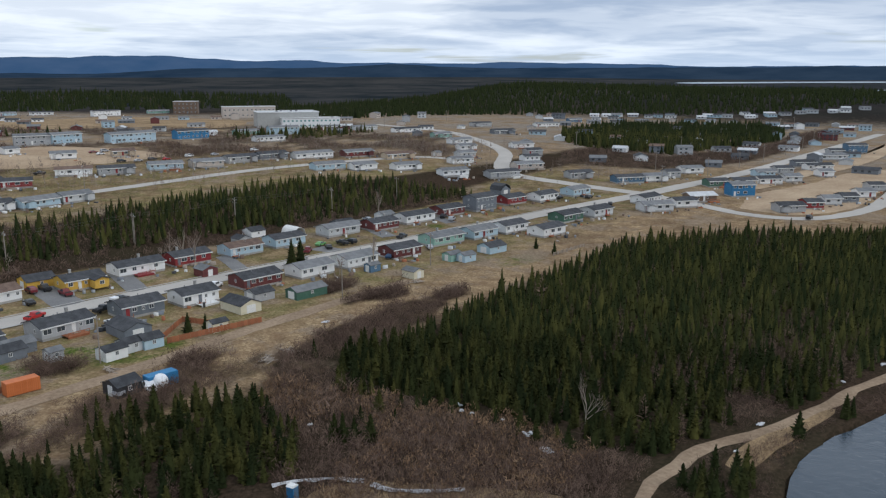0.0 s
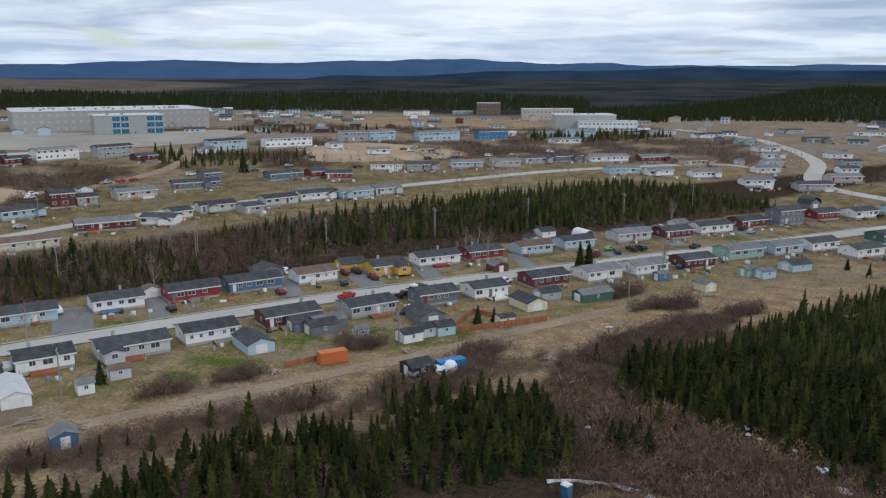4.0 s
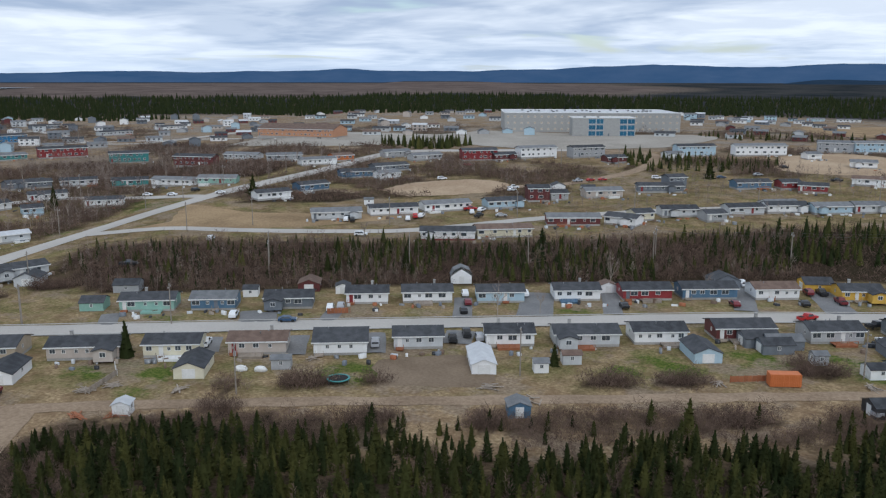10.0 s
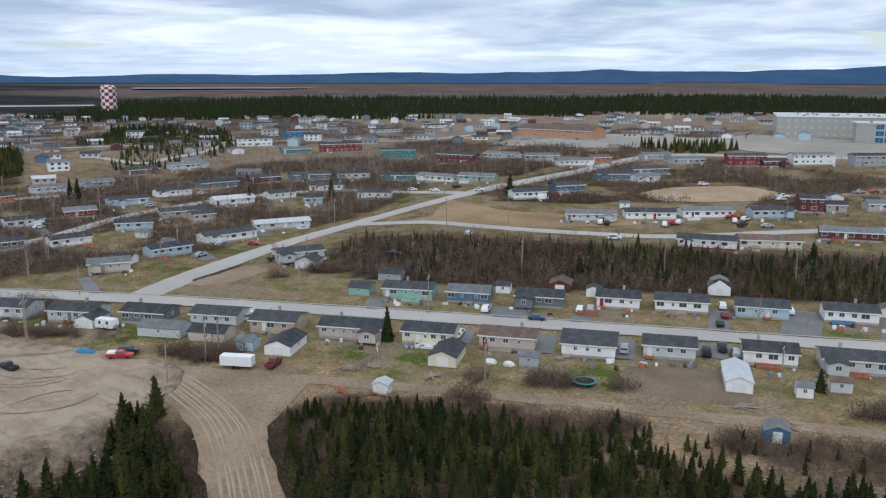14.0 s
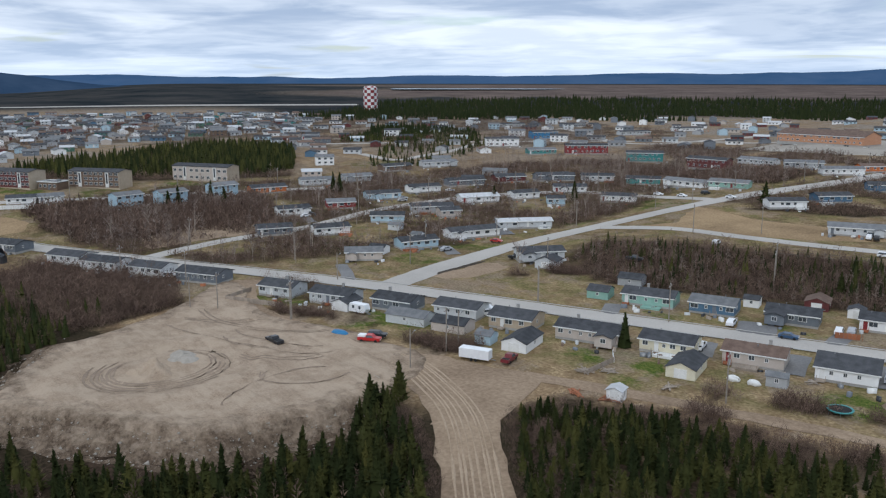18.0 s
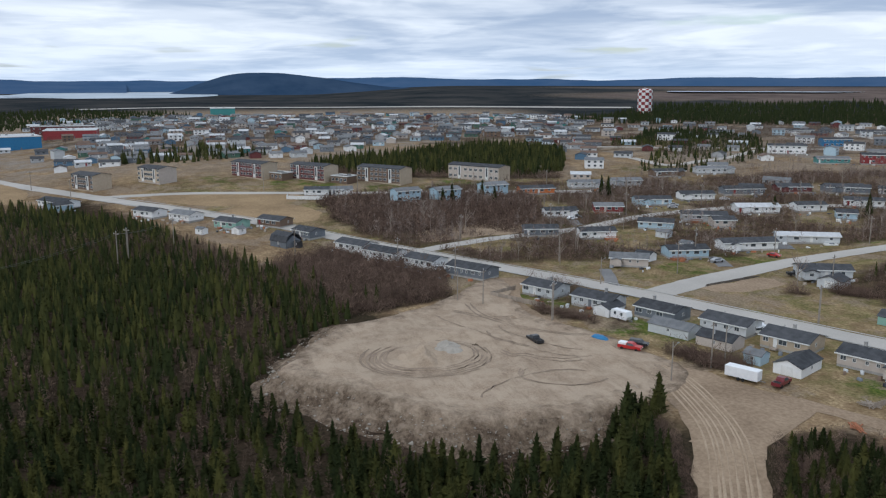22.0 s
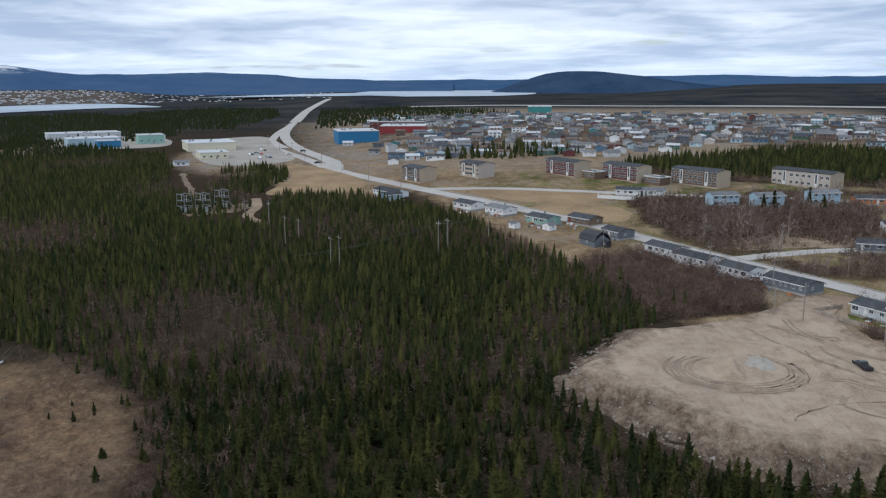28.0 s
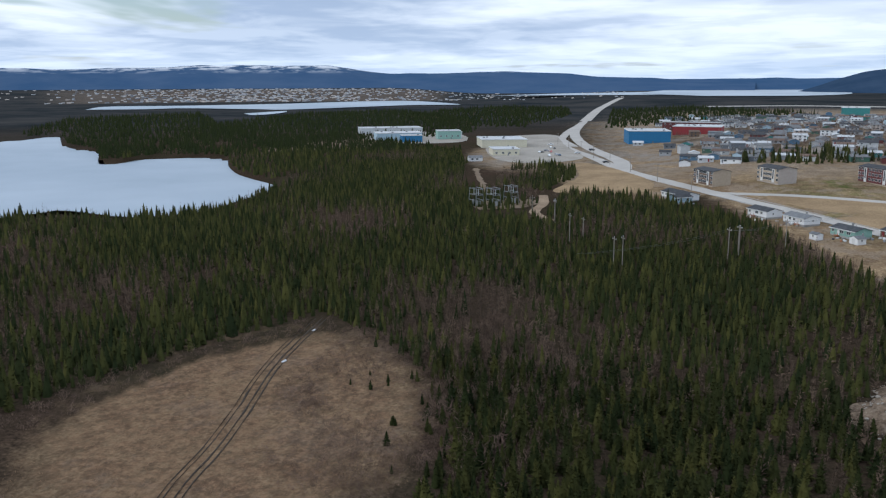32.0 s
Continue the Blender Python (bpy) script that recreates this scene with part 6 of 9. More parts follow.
def trampoline(x, y):
    ob = thing("trampoline", x, y, 0, "round trampoline with a dark blue rim", "trampoline")
    bm = bmesh.new()
    n = 24
    rings = [[bm.verts.new((r * math.cos(2 * math.pi * i / n), r * math.sin(2 * math.pi * i / n), z)) for i in range(n)] for r, z in ((2.35, 0.85), (2.35, 1.0), (1.95, 1.0), (1.95, 0.85))]
    for a, b in zip(rings, [*rings[1:], rings[0]]):
        for i in range(n):
            bm.faces.new((a[i], a[(i + 1) % n], b[(i + 1) % n], b[i]))
    part("rim", bm, WALLS["teal"], ob)
    part("mat", rod((0, 0, 0.9), (0, 0, 0.93), 1.95, n=24), M["tyre"], ob)
    for k in range(6):
        a = 2 * math.pi * k / 6
        part("leg", rod((2.2 * math.cos(a), 2.2 * math.sin(a), -0.1), (2.2 * math.cos(a), 2.2 * math.sin(a), 0.85), 0.04, n=5), M["metal"], ob)


def container(x, y, turn, wall, length=6.0, label=""):
    """A ribbed shipping container."""
    ob = thing("shipping_container", x, y, turn, label or f"{wall} ribbed steel container on the ground", "container")
    part("shell", boxes((-length / 2, length / 2, -1.2, 1.2, 0, 2.55), bevel=0.04), WALLS[wall], ob)
    rib = part("rib", boxes((0.1, 0.27, -1.24, 1.24, 0.15, 2.4)), WALLS[wall], ob)
    rib.matrix_basis = pose(-length / 2, 0, 0)
    for k in range(1, int(length / 0.35)):
        again("rib", rib.data, ob, "", pose(-length / 2 + k * 0.35, 0, 0))
    part("door", boxes((length / 2, length / 2 + 0.06, -1.15, -0.03, 0.1, 2.45), (length / 2, length / 2 + 0.06, 0.03, 1.15, 0.1, 2.45)), WALLS[wall], ob)


def trailer(x, y, turn, length=7.0):
    ob = thing("cargo_trailer", x, y, turn, "white enclosed cargo trailer parked on dirt", "trailer")
    part("box", boxes((-length / 2, length / 2, -1.15, 1.15, 0.55, 2.7), bevel=0.08), PAINT["white"], ob)
    part("drawbar", boxes((length / 2, length / 2 + 1.3, -0.08, 0.08, 0.5, 0.62)), M["metal"], ob)
    for k in (-0.5, 0.5):
        for sy in (-1.2, 1.2):
            part("wheel", rod((k, sy - 0.1, 0.34), (k, sy + 0.1, 0.34), 0.34, n=12), M["tyre"], ob)


def camper(x, y, turn):
    ob = thing("camper_trailer", x, y, turn, "small white camper trailer in a yard", "camper")
    part("shell", prism([(-2.6, 0.5), (2.4, 0.5), (2.7, 1.3), (2.3, 2.6), (-2.4, 2.65), (-2.7, 1.2)], -1.1, 1.1), PAINT["white"], ob)
    for k in (-1.2, 0.9):
        again("window", WINDOWS["small"][1], ob, "", pose(k, -1.12, 1.4))
    for sy in (-1.1, 1.1):
        part("wheel", rod((0, sy - 0.1, 0.34), (0, sy + 0.1, 0.34), 0.34, n=12), M["tyre"], ob)
    part("stand", boxes((2.5, 3.6, -0.06, 0.06, 0.1, 0.55)), M["metal"], ob)


def tarp_heap(x, y, wide, material, label, name="covered_boat"):
    """A lumpy load under a tarpaulin."""
    bm = bmesh.new()
    bmesh.ops.create_icosphere(bm, subdivisions=3, radius=1.0)
    for v in bm.verts:
        k = 1 + 0.22 * noise.noise(v.co * 1.7 + Vector((x, y, 0)))
        v.co = Vector((v.co.x * wide * k, v.co.y * wide * 0.5 * k, max(-0.1, v.co.z * 0.8 * k + 0.35)))
    ob = part(name, bm, material)
    ob.matrix_basis = pose(x, y, float(ground_z(x, y)), 0, 0, 20)
    tagged(ob, label, "boat" if name == "covered_boat" else "heap")


def log_heap(x, y, n, material, label, spread=2.2, name="lumber_pile"):
    """A loose pile of boards or logs."""
    rng = random.Random(int(x * 7 + y))
    ob = thing(name, x, y, rng.uniform(0, 180), label, "lumber pile", "piles in the yards")
    plank = boxes((-1.4, 1.4, -0.12, 0.12, 0, 0.1))
    one = part("board", plank, material, ob)
    for k in range(n):
        again("board", one.data, ob, "", pose(rng.gauss(0, spread * 0.3), rng.gauss(0, spread * 0.3), 0.02 + 0.1 * (k % 4), rng.gauss(0, 3), rng.gauss(0, 3), rng.gauss(0, 35)))


def tank(x, y, radius, label):
    ob = thing("storage_tank", x, y, 10, label, "tank")
    bm = bmesh.new()
    bmesh.ops.create_uvsphere(bm, u_segments=16, v_segments=10, radius=radius)
    for v in bm.verts:
        v.co.z = v.co.z * 0.95 + radius * 0.95
    part("shell", bm, PAINT["white"], ob)
    part("cradle", boxes((-radius * 0.6, radius * 0.6, -radius * 0.6, radius * 0.6, -0.1, 0.3)), M["timber"], ob)


def arched_shelter(x, y, turn, wide=5.0, length=8.0, high=3.4):
    ob = thing("fabric_shelter", x, y, turn, "white arched fabric shelter with an open front", "shelter")
    n = 12
    bm = bmesh.new()
    outer = [(wide / 2 * math.cos(math.pi * i / n), high * math.sin(math.pi * i / n) ** 0.8) for i in range(n + 1)]
    inner = [(px * 0.97, pz * 0.97) for px, pz in outer]
    for a, b in ((-length / 2, length / 2),):
        ring = [[bm.verts.new((yy, px, pz)) for px, pz in prof] for yy in (a, b) for prof in (outer, inner)]
        for i in range(n):
            bm.faces.new((ring[0][i], ring[2][i], ring[2][i + 1], ring[0][i + 1]))
            bm.faces.new((ring[1][i], ring[1][i + 1], ring[3][i + 1], ring[3][i]))
            bm.faces.new((ring[0][i], ring[0][i + 1], ring[1][i + 1], ring[1][i]))
            bm.faces.new((ring[2][i], ring[3][i], ring[3][i + 1], ring[2][i + 1]))
    part("cover", bm, M["trim"], ob)
    for k in (-0.48, 0.0, 0.48):
        rib = bmesh.new()
        for p, q in zip(inner, inner[1:]):
            tube(rib, (k * length, p[0] * 0.99, p[1] * 0.99), (k * length, q[0] * 0.99, q[1] * 0.99), 0.04, 0.04, 4)
        part("rib", rib, M["metal"], ob)

# ---- larger buildings, apartment blocks, tower, substation ----
block("school_building", -125.7, 688.6, 18, 135.1, 75, 14.2, "stone", "light", 3, "tan", "long pale grey three-storey school with tan windows", cols=26)
block("school_entrance", -100.8, 615.7, 17, 44.3, 22, 12.7, "stone", "light", 3, "lagoon", "pale grey school front block with bright blue windows", cols=8)
block("shopping_hall", -628.1, -210.7, 116, 20.3, 26, 4.8, "cream", "light", 1, "glass", "cream store building with a flat white roof", cols=4)
block("shopping_hall", -709.9, -239.6, 116, 38.8, 42, 6.7, "cream", "light", 1, "glass", "wide cream store with a flat white roof", cols=0)
block("arena", -773.0, -122.5, 106, 36.2, 40, 10.4, "azure", "light", 1, "glass", "bright blue sheet-metal arena", cols=0)
block("sports_hall", -873.4, -86.9, 90, 45.7, 40, 7.0, "red", "light", 1, "glass", "long low red hall with a white roof", cols=0)
block("hangar", -1246.4, 78.0, 86, 33.6, 30, 10.7, "teal", "light", 1, "glass", "teal sheet-metal hangar at the airport", cols=0)
block("warehouse", -750.0, -359.1, 123, 43.8, 30, 7.2, "sky", "light", 1, "glass", "light blue industrial warehouse", cols=6)
block("warehouse", -728.9, -335.3, 123, 19.1, 14, 6.2, "azure", "light", 1, "glass", "bright blue industrial shed", cols=0)
block("warehouse", -841.7, -411.2, 124, 67.5, 30, 6.3, "pale", "light", 1, "glass", "pale grey industrial building", cols=0)
block("warehouse", -786.6, -317.8, 120, 20.5, 16, 6.7, "white", "light", 1, "glass", "white sheet-metal industrial building", cols=3)
block("warehouse", -779.3, -317.6, 120, 22.6, 18, 8.2, "mint", "light", 1, "glass", "pale green industrial building", cols=4)
block("office_building", 248.7, 979.8, -22, 26.5, 14, 13.4, "brown", "light", 3, "glass", "brown three-storey apartment building", cols=6)
block("office_building", 282.7, 862.4, -10, 53.5, 14, 10.8, "beige", "light", 2, "glass", "white two-storey apartment building", cols=12)
block("gymnasium", 261.4, 697.5, -13, 51.3, 34, 12.4, "stone", "light", 1, "glass", "pale windowless school gymnasium", cols=0)
block("school_building", 272.9, 671.1, -14, 48.2, 14, 8.0, "white", "light", 2, "teal", "white school wing with teal windows", cols=14)
block("office_building", -934.6, -100.3, 88, 58.2, 14, 7.8, "maroon", "grey", 2, "glass", "long red-brown row building", cols=10)
checker_tower(-1103, 674, 10.6, 37.5)
lattice(-376.5, -143.7, 50)
lattice(-379.2, -135.9, 50)
lattice(-390.5, -130.5, 50)

block("annex", -466.0, 54.0, 35, 12.0, 8, 3.4, "brown", "grey", 1, "glass", "low brown annex between apartment blocks", cols=4)
block("annex", -446.0, 85.5, 38, 11.0, 8, 3.4, "brown", "grey", 1, "glass", "low brown annex between apartment blocks", cols=4)

# ---- sheds and garages ----
shed(-159.0, 166.6, 25, 6, 6, "mint", "charcoal")
shed(-163.7, 185.2, 25, 7, 6, "grey", "charcoal")
shed(-127.8, 192.2, 23, 4, 4, "white", "charcoal")
shed(-116.2, 204.5, 113, 7, 6, "maroon", "brown")
shed(-105.4, 204.0, 113, 4, 4, "white", "charcoal")
shed(-77.8, 226.2, 113, 4, 6, "white", "grey", barn=True)
shed(-35.6, 230.1, 112, 4, 5, "white", "brown")
shed(-4.9, 248.9, 112, 7, 8, "slate", "charcoal")
shed(-145.4, 113.9, 25, 4, 4, "sky", "grey")
shed(-138.3, 118.8, 115, 10, 6, "white", "charcoal")
shed(-105.1, 134.8, 113, 10, 6, "cream", "charcoal")
shed(-89.2, 142.7, 23, 4, 3, "grey", "grey")
shed(-50.6, 158.3, 113, 12, 5, "white", "light")
shed(-38.0, 159.0, 22, 3, 3, "white", "grey")
shed(-33.1, 166.2, 22, 4, 3, "pale", "brown")
shed(-7.5, 180.2, 112, 10, 6, "sky", "charcoal")
shed(4.3, 193.3, 22, 8, 6, "slate", "charcoal")
shed(9.4, 192.6, 22, 8, 5, "slate", "grey")
shed(-36.5, 135.2, 113, 4, 4, "blue", "grey")
shed(-103.2, 111.3, 113, 3, 3, "white", "light")
shed(33.3, 194.2, 106, 9, 6.5, "slate", "charcoal")
shed(26.9, 178.7, 22, 5, 4, "white", "charcoal")
shed(31.4, 182.0, 22, 5, 4, "pale", "charcoal")
shed(35.3, 182.6, 16, 4.5, 4.5, "sky", "charcoal")
shed(51.3, 186.3, 16, 4, 3, "cream", "charcoal")
shed(61.4, 200.6, 106, 9, 6, "cream", "charcoal")
shed(68.8, 208.0, 16, 6, 5, "grey", "charcoal")
shed(80.6, 204.7, 16, 10, 5, "green", "grey")
shed(114.9, 208.1, 106, 5, 4, "cream", "grey")
shed(154.8, 226.1, 13, 8, 6, "sky", "charcoal")
shed(139.8, 218.5, 13, 5, 4, "sky", "grey")
shed(136.6, 221.7, 13, 5, 4, "mint", "grey")
shed(108.2, 221.1, 16, 4, 3, "blue", "grey")
shed(20.2, 253.5, 16, 8, 7, "yellow", "charcoal")
shed(64.1, 241.8, 106, 5, 5, "maroon", "grey")
shed(7.7, 189.1, 22, 7, 5, "slate", "charcoal")
shed(95.3, 291.3, 16, 6, 6, "white", "charcoal")
shed(87.3, 280.8, 106, 5, 5, "grey", "charcoal")
shed(129.2, 288.8, 13, 8, 6, "slate", "charcoal")
shed(150.4, 295.2, 13, 6, 6, "pale", "grey")
shed(222.4, 318.4, 102, 7, 6, "slate", "charcoal", barn=True)
shed(16.3, 183.6, 22, 3, 3, "grey", "grey")
shed(25.0, 157.1, 22, 5, 5, "black", "charcoal")
shed(-190.6, 103.1, 115, 7, 5, "white", "charcoal")
shed(-169.8, 109.4, 25, 11, 6, "pale", "grey")
shed(-158.1, 113.9, 25, 9, 6, "beige", "charcoal")
shed(-309.3, 34.9, 32, 9, 7, "slate", "charcoal", barn=True)
shed(-247.4, 149.0, 29, 6, 5, "white", "charcoal")
shed(-279.0, 176.8, 29, 5, 4, "pale", "grey")
shed(-258.5, 173.2, 29, 4, 4, "white", "grey")
shed(-305.2, 38.8, 32, 3, 2, "black", "charcoal")
shed(-195.6, 181.5, 115, 7, 7, "pale", "charcoal")
shed(-336.7, 20.4, 130, 4, 4, "white", "grey")
shed(-340.2, 6.4, 40, 4, 3, "white", "grey")
shed(-148.2, 314.9, 23, 4, 3, "white", "grey")
shed(-67.3, 375.4, 22, 6, 5, "white", "charcoal")
shed(-81.5, 376.7, 112, 7, 6, "white", "charcoal")
shed(375.7, 595.9, 22, 5, 5, "white", "grey")
shed(254.3, 430.3, 12, 4, 5, "beige", "grey")
container(8.9, 167.0, 16, "orange")
container(31.9, 157.0, 16, "azure")

# ---- parked vehicles ----
vehicle(-131.5, 109.0, 115, "pickup", "maroon")
vehicle(-162.6, 127.9, 85, "suv", "white")
vehicle(-112.6, 149.4, 113, "pickup", "white")
vehicle(-119.7, 171.2, 113, "suv", "white")
vehicle(-105.0, 172.3, 23, "car", "blue")
vehicle(-99.9, 185.4, 113, "suv", "white")
vehicle(-98.0, 187.6, 113, "suv", "silver")
vehicle(-66.7, 195.2, 113, "car", "black")
vehicle(-68.2, 203.1, 113, "car", "maroon")
vehicle(-71.7, 211.4, 113, "suv", "white")
vehicle(-56.1, 216.9, 112, "suv", "white")
vehicle(-28.5, 214.0, 112, "car", "black")
vehicle(-1.2, 225.7, 112, "car", "maroon")
vehicle(0.3, 249.7, 112, "pickup", "white")
vehicle(-61.5, 171.6, 113, "pickup", "black")
vehicle(-59.7, 176.4, 113, "pickup", "black")
vehicle(-56.0, 174.4, 113, "suv", "silver")
vehicle(-76.7, 162.3, 113, "pickup", "silver")
vehicle(-148.8, 171.8, 115, "car", "black")
vehicle(16.1, 217.4, 42, "pickup", "red")
vehicle(36.5, 223.0, 36, "pickup", "black", True)
vehicle(31.3, 215.7, 36, "pickup", "black")
vehicle(31.0, 202.6, 106, "car", "white")
vehicle(61.7, 224.7, 36, "pickup", "white")
vehicle(17.9, 245.3, 106, "suv", "maroon")
vehicle(21.4, 246.1, 106, "pickup", "black")
vehicle(25.5, 237.6, 106, "pickup", "maroon")
vehicle(16.3, 232.4, 106, "car", "black")
vehicle(109.3, 263.2, 36, "car", "green")
vehicle(109.9, 257.5, 76, "car", "black")
vehicle(116.6, 261.2, 103, "pickup", "black")
vehicle(120.2, 261.7, 103, "suv", "black")
vehicle(139.2, 260.1, 33, "pickup", "black")
vehicle(142.7, 295.3, 103, "car", "silver")
vehicle(171.2, 284.4, 43, "suv", "black")
vehicle(171.5, 278.4, 43, "suv", "silver")
vehicle(138.8, 239.7, 73, "car", "silver")
vehicle(101.6, 255.5, 56, "pickup", "maroon")
vehicle(162.6, 234.1, 43, "car", "black")
vehicle(120.7, 233.7, 43, "car", "blue")
vehicle(231.1, 261.6, 42, "suv", "black")
vehicle(248.7, 272.6, 42, "car", "black")
vehicle(295.9, 208.5, 22, "suv", "black")
vehicle(238.3, 294.7, 22, "car", "black")
vehicle(250.9, 289.3, 22, "suv", "black")
vehicle(25.5, 155.9, 37, "pickup", "silver")
vehicle(29.4, 155.2, 92, "pickup", "white")
vehicle(-173.3, 73.9, 185, "pickup", "black")
vehicle(-161.3, 92.1, 40, "pickup", "red", True)
vehicle(-162.9, 95.2, 45, "suv", "black")
vehicle(-163.2, 128.8, 75, "suv", "white")
vehicle(-235.9, 193.1, 25, "car", "red")
vehicle(-252.6, 76.8, 72, "suv", "white")
vehicle(-176.4, 200.6, 25, "pickup", "black")
vehicle(-235.5, 169.6, 89, "car", "silver")
vehicle(-321.1, 158.5, 92, "car", "white")
vehicle(-327.6, 212.5, 72, "car", "silver")
vehicle(-219.8, 313.2, 25, "car", "white")
vehicle(-140.7, 278.0, 113, "suv", "white")
vehicle(-138.1, 278.1, 113, "suv", "black")
vehicle(-119.6, 287.5, 113, "suv", "white")
vehicle(-118.9, 293.2, 113, "pickup", "red")
vehicle(-123.4, 254.1, 23, "suv", "white")
vehicle(-101.2, 309.1, 112, "suv", "white")
vehicle(-96.4, 303.2, 82, "pickup", "black")
vehicle(-98.9, 315.0, 82, "suv", "white")
vehicle(-88.4, 306.6, 22, "car", "silver")
vehicle(-140.4, 383.4, 43, "suv", "white")
vehicle(-101.2, 371.6, 32, "pickup", "white")
vehicle(-259.1, 312.9, 25, "car", "white")
vehicle(-237.5, 319.4, 85, "suv", "black")
vehicle(-71.0, 402.7, 52, "car", "red")
vehicle(-65.7, 405.6, 52, "car", "red")
vehicle(-76.3, 398.7, 52, "pickup", "silver")
vehicle(-41.3, 417.8, 16, "suv", "white")
vehicle(-28.2, 396.8, 16, "car", "black")
vehicle(-11.7, 427.5, 26, "car", "blue")
vehicle(5.3, 439.6, 26, "car", "silver")
vehicle(18.1, 466.3, 26, "suv", "black")
vehicle(40.0, 430.1, 16, "pickup", "black")
vehicle(73.2, 491.6, 13, "car", "maroon")
vehicle(75.6, 483.1, 23, "car", "white")
vehicle(79.4, 493.7, 23, "suv", "silver")
vehicle(80.6, 452.9, 23, "suv", "black")
vehicle(88.6, 451.4, 23, "car", "silver")
vehicle(96.0, 452.9, 23, "suv", "black")
vehicle(102.8, 451.4, 23, "car", "red")
vehicle(116.4, 458.5, 23, "suv", "white")
vehicle(131.1, 461.8, 23, "car", "silver")
vehicle(159.4, 479.2, 23, "suv", "white")
vehicle(59.6, 485.4, 23, "car", "silver")
vehicle(-651.2, -186.6, 45, "car", "black")
vehicle(-631.0, -169.2, 35, "suv", "silver")
vehicle(-653.3, -158.0, 125, "car", "white")
vehicle(-682.1, -152.7, 125, "suv", "black")
vehicle(-581.4, -121.3, 125, "car", "black")

vehicle(-324, 162, 40, "suv", "black")
vehicle(-332, 216, 60, "car", "silver")
vehicle(-237, 170, 110, "car", "black")
vehicle(-335, 246, 80, "car", "white")
vehicle(-166, 131, 30, "suv", "white")
vehicle(-210, 180, 70, "pickup", "black")
vehicle(-117, 295, 100, "suv", "white")
vehicle(-104, 316, 30, "pickup", "red")
vehicle(-141, 282, 20, "suv", "black")
vehicle(-100, 365, 60, "car", "white")
vehicle(-88, 332, 40, "suv", "black")
vehicle(-167, 230, 110, "suv", "white")
vehicle(-244, 311, 10, "car", "white")
vehicle(-312, 215, 70, "car", "silver")
vehicle(-650, -188, 20, "car", "white")
vehicle(-656, -180, 20, "car", "red")
vehicle(-664, -186, 110, "suv", "silver")
vehicle(-690, -186, 20, "car", "black")
vehicle(-700, -192, 20, "car", "white")
vehicle(-730, -200, 110, "pickup", "white")
vehicle(-620, -172, 20, "suv", "white")
vehicle(-628, -166, 20, "car", "blue")

# ---- utility poles ----
utility_pole(-133.6, 211.1, 113)
utility_pole(-164.8, 148.3, 115)
utility_pole(-96.2, 231.2, 113)
utility_pole(-61.8, 243.3, 112)
utility_pole(-25.7, 262.5, 112)
utility_pole(-26.0, 259.1, 112)
utility_pole(14.2, 272.9, 106)
utility_pole(53.4, 287.2, 106)
utility_pole(92.5, 303.3, 106)
utility_pole(135.7, 313.9, 103)
utility_pole(-89.6, 126.4, 113, box_on=True)
utility_pole(-130.6, 160.8, 113)
utility_pole(-41.2, 154.7, 113)
utility_pole(-188.7, 85.6, 119)
utility_pole(-145.7, 102.6, 115, box_on=True)
utility_pole(-165.6, 148.8, 115)
utility_pole(-208.8, 74.5, 119)
utility_pole(-215.0, 69.3, 119, high=8.5, arm=False, lamp=True)
utility_pole(-140.5, 89.3, 115, high=8.5, arm=False, lamp=True)
utility_pole(-219.8, 116.7, 119, high=8.5, arm=False, lamp=True)
utility_pole(-245.5, 167.7, 119, box_on=True)
utility_pole(-254.4, 119.8, 119)
utility_pole(-267.9, 133.0, 119)
utility_pole(-186.0, 242.8, 115)
utility_pole(24.2, 176.3, 112)
utility_pole(87.3, 196.5, 106)
utility_pole(53.2, 288.1, 106)
utility_pole(91.5, 300.4, 106)
utility_pole(135.5, 312.9, 103)
utility_pole(172.3, 326.3, 103)
utility_pole(14.3, 273.6, 106)
utility_pole(127.0, 218.8, 103)
utility_pole(431.3, 405.5, 112)
utility_pole(532.1, 459.5, 112)
utility_pole(604.4, 494.6, 112)
utility_pole(649.8, 513.1, 112)
utility_pole(713.4, 543.8, 112)
utility_pole(346.4, 343.8, 107)
utility_pole(749.1, 554.5, 112)
utility_pole(608.0, 430.6, 112)
utility_pole(369.5, 440.5, 107)
utility_pole(373.4, 496.2, 112)
utility_pole(419.6, 691.7, 112)
utility_pole(329.3, 644.8, 112)
utility_pole(-230.6, 300.9, 115)
utility_pole(-64.3, 449.3, 106)
utility_pole(-93.1, 439.2, 112)
utility_pole(-240.0, 77.3, 122)
utility_pole(-189.6, 86.4, 119)
utility_pole(-260.7, 64.6, 122)
utility_pole(-290.3, 35.5, 122)
utility_pole(-352.2, -108.7, 130)
utility_pole(-136.9, 216.9, 113)
utility_pole(-194.3, 179.6, 115)
utility_pole(-146.1, 106.3, 115, high=8.5, arm=False, lamp=True)
utility_pole(-293.0, -22.5, 40, high=11.5)
utility_pole(-298.2, -19.3, 40, high=11.5)
utility_pole(-263.0, -55.9, 40, high=11.5)
utility_pole(-265.4, -53.5, 40, high=11.5)
utility_pole(-297.1, -73.6, 40, high=11.5)
utility_pole(-303.8, -80.2, 40, high=11.5)
utility_pole(-338.3, -94.8, 40, high=11.5)
utility_pole(-292.1, -22.5, 40, high=11.5)
utility_pole(-298.3, -19.6, 40, high=11.5)
utility_pole(-335.6, -94.2, 40, high=11.5)
utility_pole(-316.7, -4.4, 40, high=11.5)


